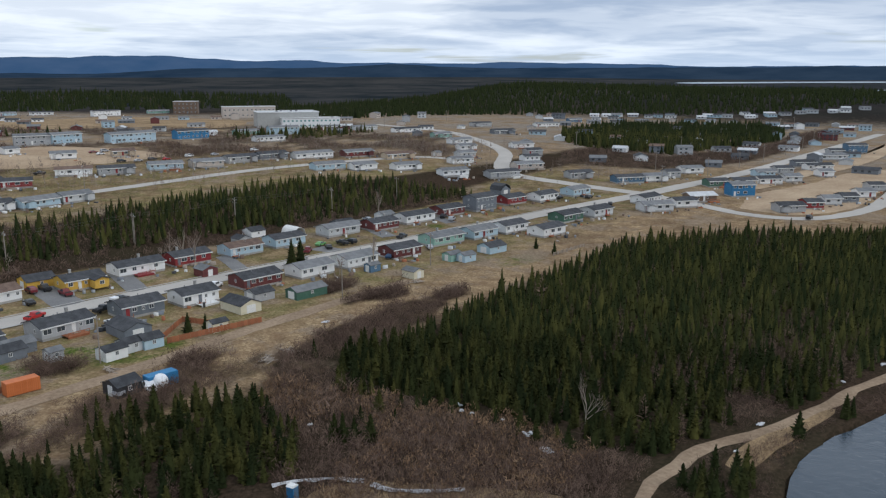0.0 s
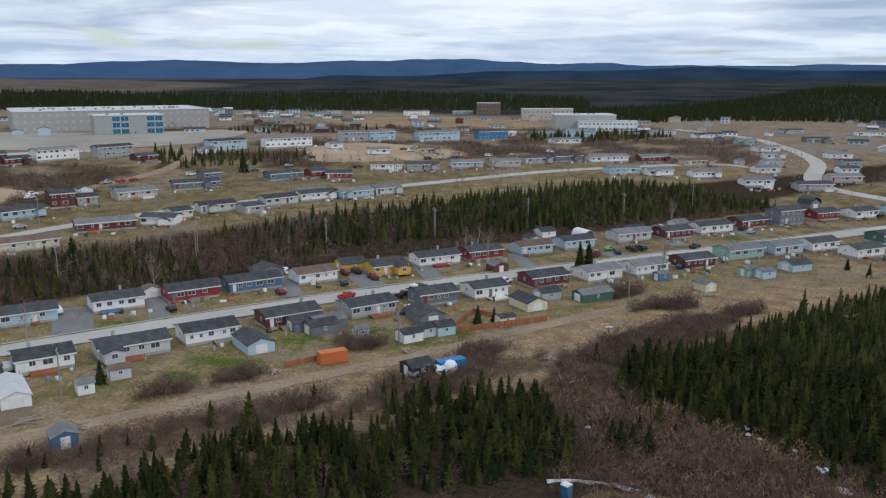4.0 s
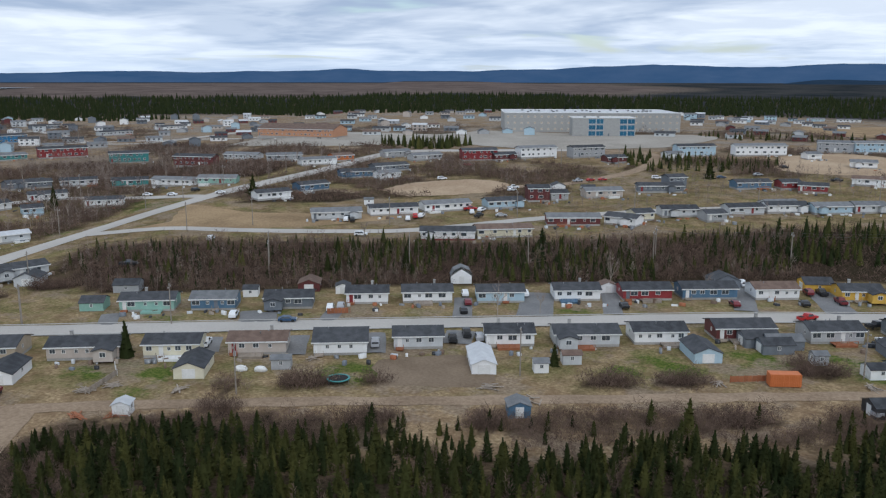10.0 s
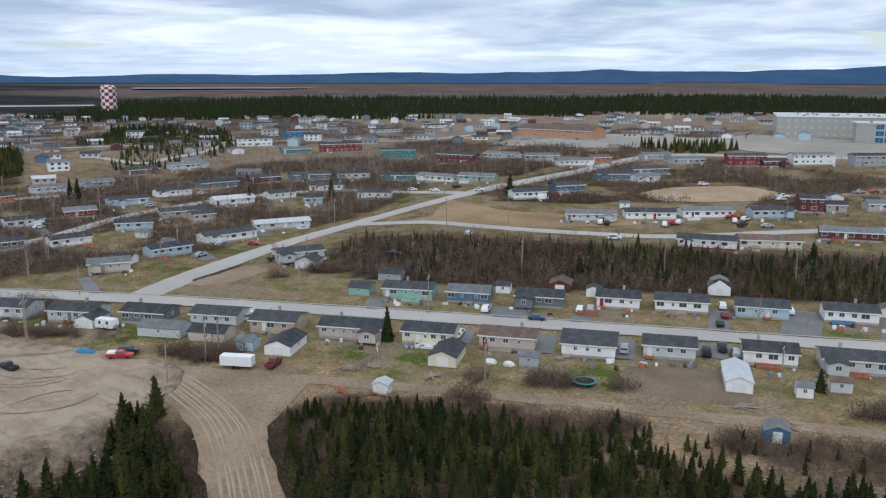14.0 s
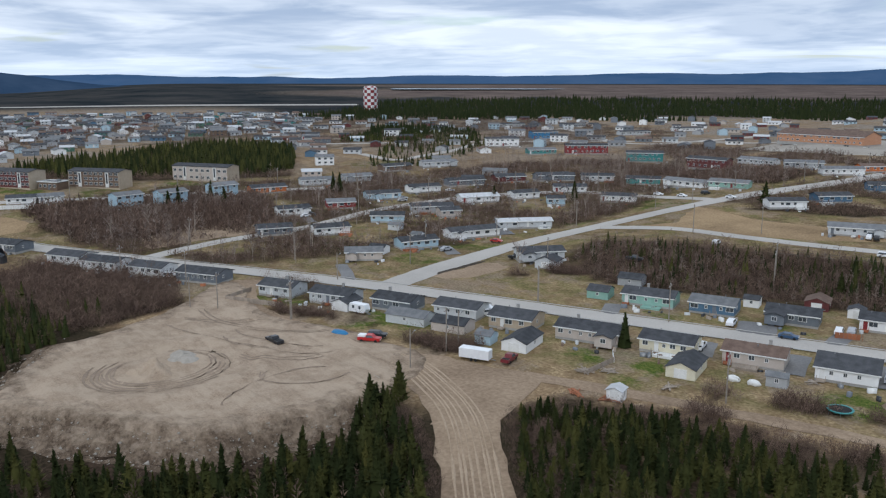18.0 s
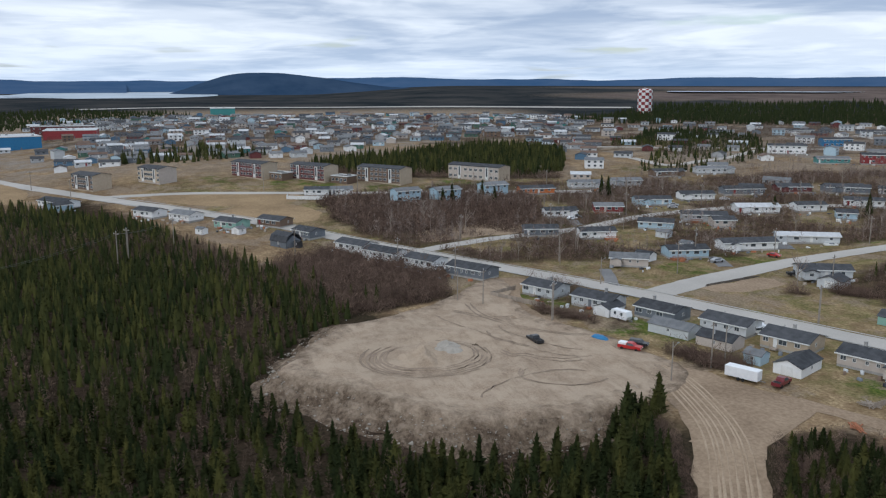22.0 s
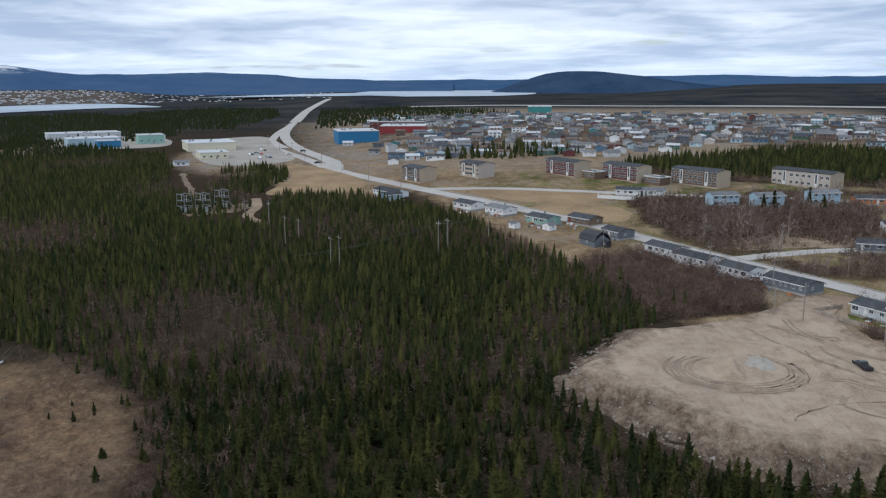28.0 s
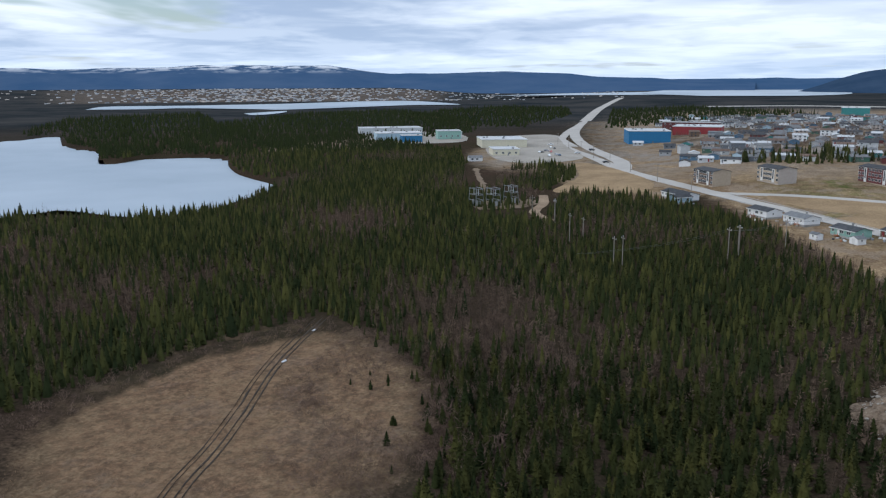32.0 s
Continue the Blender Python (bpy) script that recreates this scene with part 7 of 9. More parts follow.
for line, first, step in (([(-222, 130), (-236, 196), (-238, 262), (-226, 345), (-208, 466)], 18, 46), ([(-292, 80), (-310, 150), (-328, 222), (-305, 296), (-250, 318)], 20, 44), ([(-606, 580), (-480, 500), (-420, 494), (-420, 620)], 10, 50),
                          ([(-230, 248), (-140, 268), (-77, 314), (20, 372), (151, 416)], 60, 52), ([(300, 300), (370, 318), (474, 360), (642, 432)], 10, 48), ([(-430, -45), (-560, -112), (-660, -158), (-760, -205)], 10, 48), ([(-436, 30), (-410, 110), (-386, 200)], 12, 48)):
    c = smooth_line(line, 1.0)
    for k in range(first, len(c), step):
        d = c[min(k + 1, len(c) - 1)] - c[k - 1]
        utility_pole(round(float(c[k, 0]), 1), round(float(c[k, 1]), 1), round(math.degrees(math.atan2(d[1], d[0])) + 90, 1))


# ---- driveways ----
def driveway(x0, y0, x1, y1, width):
    way("driveway", [(x0, y0), ((x0 + x1) / 2, (y0 + y1) / 2), (x1, y1)], width, "tarmac", 0.11, "worn asphalt driveway beside a house", 0.0, 0.12)


driveway(-96.2, 176.1, -99.0, 187.0, 4.5)
driveway(-144.6, 154.2, -151.0, 163.2, 4.5)
driveway(-113.6, 168.1, -119.1, 177.7, 5)
driveway(-110.3, 170.2, -114.8, 178.0, 6)
driveway(-65.4, 190.3, -71.5, 209.4, 5)
driveway(-48.7, 198.2, -53.4, 221.7, 9)
driveway(-30.1, 206.7, -34.7, 229.3, 5)
driveway(1.9, 221.6, -0.1, 248.7, 6)
driveway(-96.7, 163.3, -90.8, 150.5, 5)
driveway(-62.2, 179.8, -60.2, 169.9, 7)
driveway(-115.0, 155.1, -109.5, 145.5, 5)
driveway(-80.6, 171.5, -74.7, 157.7, 4.5)
driveway(25.6, 224.5, 21.2, 250.1, 8)
driveway(43.3, 230.0, 42.5, 261.6, 6)
driveway(75.1, 241.6, 75.9, 264.3, 5)
driveway(111.4, 252.5, 106.9, 261.0, 7)
driveway(136.8, 264.7, 138.6, 299.5, 6)
driveway(169.4, 275.0, 169.3, 287.9, 5)
driveway(-212.4, 117.7, -238.4, 128.7, 4)
driveway(-228.9, 168.4, -242.5, 173.6, 5)
driveway(-244.5, 206.2, -255.0, 210.8, 6)
driveway(-310.1, 155.9, -322.0, 158.9, 4)


# ---- apartment blocks along the far street: the near corners of each front ----
for (ax, ay), (bx, by), wall, front, storeys, floor in (((-486.5, 29.9), (-464.1, 44.0), "tan", "maroon", 3, 2.5), ((-468.1, 60.1), (-447.4, 75.1), "tan", "maroon", 3, 2.5), ((-449.8, 93.7), (-427.7, 111.9), "tan", "brown", 3, 2.5),
                                                        ((-444.8, 144.4), (-417.3, 163.7), "tan", "beige", 2, 3.6), ((-479.8, -19.5), (-465.0, -8.8), "beige", "tan", 3, 2.4), ((-474.0, -52.0), (-459.5, -41.0), "tan", "brown", 3, 2.4)):
    turn = math.degrees(math.atan2(by - ay, bx - ax))
    cx, cy = (ax + bx) / 2 - 5.5 * math.sin(radians(turn)), (ay + by) / 2 + 5.5 * math.cos(radians(turn))
    apartment(round(cx, 1), round(cy, 1), round(turn, 1), math.hypot(bx - ax, by - ay), wall, front, 11.0, storeys, floor)
    KEEP.append((cx, cy, 16.0))

# ---- woods and thickets ----
# open ground where nothing grows
SAND_PIT = [(-158, 348), (-150, 372), (-128, 390), (-108, 386), (-105, 366), (-120, 350), (-141, 338)]
GRAVEL_FIELD = [(-344, 500), (-338, 580), (-238, 585), (-160, 560), (-150, 530), (-209, 505), (-277, 470)]
UPPER_FIELD = [(-222, 292), (-196, 246), (-172, 252), (-150, 264), (-122, 298), (-164, 286), (-198, 281)]
SCHOOL_LOT = [(-228, 553), (-206, 607), (-193, 640), (-133, 627), (-83, 628), (-40, 640), (-20, 610), (-44, 546), (-70, 527), (-115, 507), (-158, 514), (-197, 528)]
BALL_FIELD = [(45, 744), (57, 900), (163, 930), (212, 890), (254, 794), (208, 705), (131, 755), (62, 690)]
APRON = [(-156, 93), (-142, 100), (-131, 104), (-124, 107), (-124, 98), (-120, 92), (-135, 88), (-142, 89), (-147, 87)]
DIRT_YARD = [(17, 512), (50, 531), (82, 511), (108, 472), (67, 452), (18, 459)]
OPEN_GROUND = [SAND_PIT, GRAVEL_FIELD, UPPER_FIELD, SCHOOL_LOT, BALL_FIELD, DIRT_YARD]


def sprinkle(outline, gap, seed, keep=1.0, clump=0.0):
    """Places about a gap apart inside an outline, thinned to a share, with clearings."""
    rng = np.random.default_rng(seed)
    p = np.array(outline, float)
    lo, hi = p.min(0), p.max(0)
    gx, gy = np.meshgrid(np.arange(lo[0], hi[0], gap), np.arange(lo[1], hi[1], gap))
    x = gx.ravel() + rng.uniform(-0.5, 0.5, gx.size) * gap
    y = gy.ravel() + rng.uniform(-0.5, 0.5, gx.size) * gap
    ok = inside(x, y, outline) & (rng.random(len(x)) < keep)
    if clump:
        f = np.sin(x * 0.11 + seed) + np.sin(y * 0.13 + 2 * seed) + np.sin((x + y) * 0.071) + 0.8 * np.sin((x - y) * 0.31 + seed)
        ok &= f > clump * 3 - 2.2
    p = np.column_stack([x[ok], y[ok]])
    return p[free_of(p)]


def free_of(p):
    """Which places keep clear of houses, sheds, cars and roads."""
    ok = ~inside(p[:, 0], p[:, 1], PAD_EDGE)
    for outline in OPEN_GROUND:
        ok &= ~inside(p[:, 0], p[:, 1], outline)
    i, j = ((p[:, 0] + 1500) / 2).astype(int), ((p[:, 1] + 700) / 2).astype(int)
    ok &= ~(ROAD_MASK[np.clip(i, 0, 1249), np.clip(j, 0, 1099)] & (i >= 0) & (i < 1250) & (j >= 0) & (j < 1100))
    for cx, cy, r in KEEP:
        ok &= np.hypot(p[:, 0] - cx, p[:, 1] - cy) > r
    return ok


def spruce_shape(seed, boughs, wide=0.3, sides=5, thin=1.0, blunt=0.8):
    """A conifer one metre tall: tufted boughs, tips turned up, round a dark slim core."""
    rng = np.random.default_rng(seed)
    verts, tris = [], []
    lop = rng.uniform(0.75, 1.2, 7)
    for b in range(boughs):
        k = ((b + rng.uniform(0, 1)) / boughs) ** 1.15
        turn = (b * 2.39996 + rng.normal(0, 0.4)) % 6.2832
        z = 0.02 + 0.93 * k
        r = (wide * (1 - k) ** blunt * min(1.0, 0.75 + 1.6 * k) + 0.02) * rng.uniform(0.55, 1.15) * lop[int(turn / 6.2832 * 7) % 7]
        c, s = math.cos(turn), math.sin(turn)
        half = thin * (0.2 * r + 0.02) * rng.uniform(0.7, 1.3)
        inner, sag = 0.25 * r, rng.uniform(0.02, 0.07)
        up = rng.uniform(-0.02, 0.06)
        twist = rng.normal(0, 0.025)
        n = len(verts)
        verts.extend(((inner * c - half * s, inner * s + half * c, z - sag + twist), (inner * c + half * s, inner * s - half * c, z - sag - twist), (r * c, r * s, z + up)))
        tris.append((n, n + 1, n + 2))
    if sides:
        n = len(verts)
        w = 0.62 * wide
        verts.extend((w * math.cos(2 * math.pi * i / sides), w * math.sin(2 * math.pi * i / sides), 0.0) for i in range(sides))
        verts.append((0.0, 0.0, 0.97))
        tris.extend((n + i, n + (i + 1) % sides, n + sides) for i in range(sides))
    return np.array(verts), np.array(tris)


def shrub_shape(seed, twigs, wide):
    """A leafless bush: a lumpy cloud of short fine twigs, thin enough to see through."""
    rng = np.random.default_rng(seed)
    verts, tris = [], []
    lump = rng.uniform(0.65, 1.2, 6)
    for _ in range(twigs):
        turn, up = rng.uniform(0, 6.283), rng.uniform(0.0, 1.0) ** 0.8
        flat, k = math.sqrt(1 - up * up), rng.uniform(0.3, 1.0) ** 0.5 * lump[int(turn / 6.2832 * 6) % 6]
        tip = np.array((0.62 * k * flat * math.cos(turn), 0.62 * k * flat * math.sin(turn), 0.08 + 0.9 * k * up))
        way = np.array((0.5 * math.cos(turn), 0.5 * math.sin(turn), 1.0)) + rng.normal(0, 0.45, 3)
        root = tip - way / np.linalg.norm(way) * rng.uniform(0.16, 0.34)
        side = np.cross(tip - root, rng.normal(0, 1, 3))
        side *= wide * rng.uniform(0.6, 1.4) / (np.linalg.norm(side) + 1e-6)
        n = len(verts)
        verts.extend((root - side, root + side, tip))
        tris.append((n, n + 1, n + 2))
    return np.array(verts), np.array(tris)


def sapling_shape(seed, twigs):
    """A leafless young birch: a thin stem and a loose crown of fine rising twigs."""
    rng = np.random.default_rng(seed)
    verts, tris = [(-0.012, 0, 0), (0.012, 0, 0), (0.0, 0.0, 0.75), (0, -0.012, 0), (0, 0.012, 0)], [(0, 1, 2), (3, 4, 2)]
    for _ in range(twigs):
        turn, k = rng.uniform(0, 6.283), rng.uniform(0.25, 1.0)
        reach = 0.26 * math.sin(math.pi * (0.12 + 0.86 * k)) * rng.uniform(0.4, 1.1)
        tip = np.array((reach * math.cos(turn), reach * math.sin(turn), k))
        root = tip * (0.35, 0.35, 1.0) - (0, 0, rng.uniform(0.06, 0.16))
        side = np.cross(tip - root, rng.normal(0, 1, 3))
        side *= 0.008 * rng.uniform(0.6, 1.5) / (np.linalg.norm(side) + 1e-6)
        n = len(verts)
        verts.extend((root - side, root + side, tip))
        tris.append((n, n + 1, n + 2))
    return np.array(verts), np.array(tris)


def plant_many(name, places, heights, shapes, material, seed, label, category, sink=0.1, spread=0.12, tints=None):
    """A wood too many to count, joined into one object."""
    rng = np.random.default_rng(seed)
    if not len(places):
        return None
    which = rng.integers(0, len(shapes), len(places))
    ground = ground_z(places[:, 0], places[:, 1]) - sink
    all_v, all_f, all_t, at = [], [], [], 0
    for s, (v, f) in enumerate(shapes):
        idx = np.nonzero(which == s)[0]
        if not len(idx):
            continue
        n = len(idx)
        turn, h = rng.uniform(0, 6.283, n), heights[idx]
        fat = h * rng.uniform(1 - 2 * spread, 1 + 2 * spread, n)
        c, sn = np.cos(turn), np.sin(turn)
        lean = rng.normal(0, 0.025, (n, 2))
        x = (v[None, :, 0] * c[:, None] - v[None, :, 1] * sn[:, None]) * fat[:, None] + places[idx, 0:1] + lean[:, :1] * v[None, :, 2] * h[:, None]
        y = (v[None, :, 0] * sn[:, None] + v[None, :, 1] * c[:, None]) * fat[:, None] + places[idx, 1:2] + lean[:, 1:] * v[None, :, 2] * h[:, None]
        z = v[None, :, 2] * h[:, None] + ground[idx, None]
        all_v.append(np.stack([x, y, z], -1).reshape(-1, 3))
        all_f.append((f[None] + (np.arange(n) * len(v))[:, None, None]).reshape(-1, 3) + at)
        tone = rng.random(n) if tints is None else tints[idx]
        all_t.append(np.repeat(tone, len(v)))
        at += n * len(v)
    ob = raw_mesh(name, np.concatenate(all_v), np.concatenate(all_f), material, False, np.concatenate(all_t))
    return tagged(ob, label, category, kind="stuff")


NEAR_SPRUCE = [spruce_shape(s, 120, 0.27 + 0.025 * (s % 3)) for s in range(8)]
MID_SPRUCE = [spruce_shape(s, 34, 0.29) for s in range(10, 16)]
FAR_SPRUCE = [spruce_shape(s, 13, 0.3, 4) for s in range(20, 25)]
LARCH = [spruce_shape(s, 46, 0.24, 0, 0.2, 0.7) for s in range(30, 35)]
FAR_LARCH = [spruce_shape(s, 15, 0.28, 0, 0.75, 0.7) for s in range(36, 40)]
TINY_SPRUCE = [spruce_shape(s, 5, 0.32, 4) for s in range(60, 64)]
FAR_SHRUB = [shrub_shape(s, 27, 0.032) for s in range(50, 55)]
SHRUB = [shrub_shape(s, 64, 0.0115) for s in range(40, 46)]
SAPLING = [sapling_shape(s, 30) for s in range(70, 75)]

RIGHT_WOOD = [(63, 147), (59, 135), (66, 130), (73, 122), (79, 112), (84, 103), (84, 94), (90, 87), (100, 86.5), (109, 87), (113, 92), (118, 97), (123, 96), (123, 88), (136, 89), (150, 91), (163, 94), (200, 104), (330, 142), (322, 172), (285, 174), (264, 187), (249, 198), (230, 206), (195, 208), (155, 188), (119, 174), (91, 160), (75, 156)]
SMALL_STAND = [(16, 138), (25, 143), (45, 141), (46, 122), (40, 110), (20, 108), (8, 112)]
ALLEY_STAND = [(-107, 90), (-103, 97), (-94, 104), (-84, 109), (-64, 110), (-49, 114), (-37, 115), (-26, 115), (-16, 126), (-7, 130), (8, 128), (14, 112), (8, 96), (0, 80), (-33, 54), (-60, 57), (-78, 67), (-92, 77), (-101, 84)]
PAD_STAND = [(-137, 19), (-127, 28), (-120, 42), (-119, 59), (-121, 68), (-121, 73), (-111, 70), (-102, 65), (-94, 60), (-70, 40), (-98, 12)]
LEFT_WOOD = [(-150, 14), (-199, 33), (-269, 25), (-300, 14), (-330, 2), (-358, -14), (-394, -40), (-412, -60), (-432, -74), (-436, -112), (-412, -112), (-390, -108), (-355, -104), (-349, -135), (-404, -156), (-450, -176), (-648, -255), (-650, -290), (-404, -269),
             (-326, -255), (-284, -275), (-270, -330), (-200, -330), (-80, -145), (-134, -134), (-157, -129), (-186, -119), (-178, -102), (-148, -69), (-120, -54), (-102, -55), (-60, -40), (-70, 20), (-94, 24), (-124, 30), (-137, 19)]
BANK_WOOD = [(13, 274), (15, 307), (83, 336), (146, 355), (192, 343), (209, 318), (163, 312), (124, 303), (86, 295), (45, 282)]
BANK_LEFT = [(-120, 221), (-122, 234), (-78, 258), (-41, 264), (19, 312), (16, 266), (-52, 235), (-83, 224)]


def conifers(name, outline, gap, seed, tall, label, keep=0.9, larch=0.08, clump=0.0):
    """A stand of spruce with some bare larch in it, split by how near it is seen."""
    rng = np.random.default_rng(seed)
    p = sprinkle(outline, gap, seed, keep, clump)
    p = p[lake_left(p[:, 0], p[:, 1]) < 0.5]
    h = tall * rng.lognormal(0, 0.2, len(p))
    r = np.hypot(p[:, 0], p[:, 1])
    drift = np.sin(p[:, 0] * 0.05 + seed) + np.sin(p[:, 1] * 0.063 + 1.3 * seed) + np.sin((p[:, 0] - p[:, 1]) * 0.037)
    bare = rng.random(len(p)) < larch * np.clip(1 + 0.9 * drift, 0.1, 4)
    for pick, shapes in ((r < 175, NEAR_SPRUCE), ((r >= 175) & (r < 330), MID_SPRUCE), ((r >= 330) & (r < 700), FAR_SPRUCE), (r >= 700, TINY_SPRUCE)):
        some = pick & ~bare
        plant_many(name, p[some], h[some], shapes, M["spruce"], seed, label, "spruce trees", tints=rng.random(int(some.sum())) * (0.25 if shapes is TINY_SPRUCE else 1.0))
    for pick, shapes in ((r < 330, LARCH), (r >= 330, FAR_LARCH)):
        some = bare & pick
        plant_many("larch_wood", p[some], h[some] * 0.95, shapes, M["larch"], seed, "bare grey-brown larches among the spruce", "larch trees")


conifers("spruce_wood", RIGHT_WOOD, 2.0, 1, 4.7, "dense dark green spruce wood beside the lake", larch=0.1)
conifers("spruce_wood", SMALL_STAND, 2.1, 2, 4.5, "dark spruce stand below the dirt track", keep=0.85, larch=0.12)
conifers("spruce_wood", ALLEY_STAND, 2.0, 3, 4.2, "dense young spruce stand in front of the dirt track", keep=0.85, larch=0.1)
conifers("spruce_wood", PAD_STAND, 2.1, 4, 6.0, "spruce stand below the gravel pad", larch=0.1)
conifers("spruce_wood", LEFT_WOOD, 2.25, 5, 4.5, "wide dark spruce forest between the road and the lake", larch=0.27)
conifers("spruce_wood", [(-195, 26), (-213, 42), (-218, 62), (-226, 62), (-242, 44), (-266, 24), (-230, 18)], 2.2, 13, 4.6, "spruce and larch at the pad's edge", 0.9, 0.3)
conifers("spruce_wood", BANK_WOOD, 2.7, 6, 5.4, "dark spruce belt on the bank behind the houses", larch=0.15)
conifers("spruce_wood", BANK_LEFT, 2.6, 7, 4.4, "scattered spruces on the bushy bank", keep=0.85, larch=0.12, clump=0.36)
conifers("spruce_wood", [(-504, 71), (-530, 131), (-558, 177), (-572, 235), (-520, 253), (-447, 217), (-430, 190), (-452, 163), (-455, 144), (-475, 100)], 2.6, 8, 6.8, "spruce hilltop behind the apartment blocks", larch=0.05)
conifers("spruce_wood", [(374, 440), (386, 420), (405, 390), (484, 412), (578, 440), (650, 490), (700, 560), (560, 600), (430, 530), (385, 475)], 3.4, 9, 7.0, "dark spruce hill above the far street", 0.92, 0.05)
conifers("spruce_wood", [(-860, 500), (-780, 720), (-800, 900), (-640, 960), (-430, 930), (-300, 1000), (-300, 1130), (-700, 1130), (-1060, 940), (-1120, 640), (-980, 480)], 6.2, 10, 8.0, "dark belt of spruces behind the town", 0.8, 0.1, 0.42)
conifers("spruce_wood", [(-1120, 640), (-1060, 940), (-700, 1130), (-300, 1130), (150, 1120), (420, 1080), (560, 1500), (300, 1830), (-300, 1800), (-900, 1620), (-1330, 1290), (-1420, 900)], 10.0, 12, 8.6, "dark woods stretching away behind the town", 0.9, 0.1, 0.3)
conifers("spruce_wood", [(300, 760), (420, 800), (620, 770), (860, 640), (1150, 560), (1500, 760), (1500, 1000), (1250, 1250), (700, 1250), (350, 1000)], 6.6, 11, 7.5, "far spruce hill beyond the town", 0.92, 0.06)


conifers("spruce_wood", [(-128, 46), (-124, 58), (-123, 72), (-128, 80), (-130, 66), (-131, 52)], 1.5, 175, 5.0, "dead dark saplings at the foot of the rubble slope", 0.9, 0.8)


BRUSHY, BRUSH_AT = [], []


def thicket(outline, gap, seed, tall, label, keep=0.85, clump=0.0, kind="shrub", shapes=None, name="thicket", category="bushes"):
    if not clump and not shapes:
        BRUSHY.append(outline)
    rng = np.random.default_rng(seed)
    p = sprinkle(outline, gap, seed, keep, clump)
    if clump and not shapes and tall > 2:
        BRUSH_AT.append(p)
    near = SHRUB if len(p) and np.hypot(*p.mean(0)) < 262 else FAR_SHRUB
    plant_many(name, p, tall * rng.lognormal(0, 0.25, len(p)), shapes or near, M[kind], seed, label, category, spread=0.2)


thicket([(16, 262), (45, 270), (90, 286), (160, 306), (212, 316), (190, 345), (146, 357), (83, 338), (15, 309), (-60, 262), (-40, 246)], 2.6, 20, 2.8, "leafless brush between the spruces on the bank", 0.85)
thicket([(-432, 208), (-455, 146), (-480, 102), (-506, 70), (-494, 64), (-468, 96), (-442, 142), (-418, 204)], 2.2, 19, 3.6, "brown brush at the foot of the spruce hill")
thicket([(52, 153), (83, 159), (98, 186), (57, 162), (38, 120), (36, 100), (60, 70), (85, 84), (77, 99), (66, 127), (62, 150)], 1.6, 21, 2.8, "leafless brown alder thicket between the woods")
thicket([(-196, 192), (-205, 213), (-131, 241), (-78, 258), (18, 312), (16, 262), (-52, 235), (-170, 178)], 1.8, 22, 3.2, "leafless brown thicket on the bank behind the houses", 0.8)
thicket([(-273, 23), (-298, 50), (-259, 80), (-218, 68), (-209, 39)], 1.6, 23, 4.2, "bare reddish-brown saplings beside the road")
thicket([(-175, -82), (-202, -74), (-168, -44), (-126, -33), (-107, -48), (-110, -59)], 1.9, 24, 2.8, "bare bushes on the bog's edge", 0.7)
thicket([(-402, 64), (-408, 128), (-380, 166), (-330, 150), (-316, 128), (-322, 72), (-350, 62)], 1.9, 25, 4.2, "bare brown bushes below the apartment blocks")

# ---- brush and single trees among the houses ----
for cx, cy, w in ((-88, 117, 5.0), (-60, 122, 6.0), (-40, 126, 5.0), (2, 142, 6.0), (30, 150, 5.5), (-67, 140, 3.4), (-23, 154, 7.0), (-10, 159, 6.7), (-80, 133, 6.7), (-93, 127, 3.9), (-146, 108, 4.6), (-178, 83, 7.6), (-167, 89, 4.7), (-149, 101, 8.3), (16, 174, 6.7), (90, 205, 9.2), (92, 192, 6.7),
                  (12, 179, 3.4), (41, 165, 7.5), (100, 191, 9.0), (114, 183, 7.5), (-200, 84, 5.5), (-194, 88, 5.5), (-188, 92, 5.0), (-155, 100, 6.0), (-145, 103, 5.0), (-143, 207, 5.2), (-187, 177, 9.0), (-193, 164, 4.0), (-47, 220, 2.3)):
    ring = []
    for k in range(10):
        a = 2 * math.pi * k / 10
        px, py = w * math.cos(a) * (0.85 + 0.2 * math.sin(3 * a + cx)), 0.42 * w * math.sin(a) + 0.4
        ring.append((cx + 0.93 * px - 0.365 * py, cy + 0.365 * px + 0.93 * py + 0.3 * w))
    thicket(ring, 0.9, int(cx + 300), 2.9, "dark leafless clump of bushes in a back garden", 0.95)
WEST = [(-262, 92), (-330, 62), (-372, 70), (-420, 130), (-400, 250), (-383, 354), (-330, 420), (-270, 352), (-243, 268), (-240, 180)]
thicket(WEST, 2.0, 61, 3.0, "leafless brown brush between the bungalows", 0.9, 0.52)
thicket(WEST, 3.6, 161, 6.0, "thin bare birches among the bungalows", 0.8, 0.6, "twig", SAPLING, "birch_grove", "trees")
thicket([(-150, 340), (-250, 300), (-330, 330), (-420, 380), (-400, 470), (-250, 440), (-150, 440), (-90, 400)], 4.2, 162, 6.0, "thin bare birches above the bungalows", 0.8, 0.6, "twig", SAPLING, "birch_grove", "trees")
thicket([(-324, 363), (-291, 412), (-228, 402), (-229, 357), (-262, 352)], 2.4, 163, 4.0, "brown brush and young birch below the upper houses", 0.85)
thicket([(-196, 300), (-163, 313), (-154, 330), (-175, 336), (-196, 330), (-202, 296)], 2.2, 164, 2.8, "dark brush beside the road", 0.9)
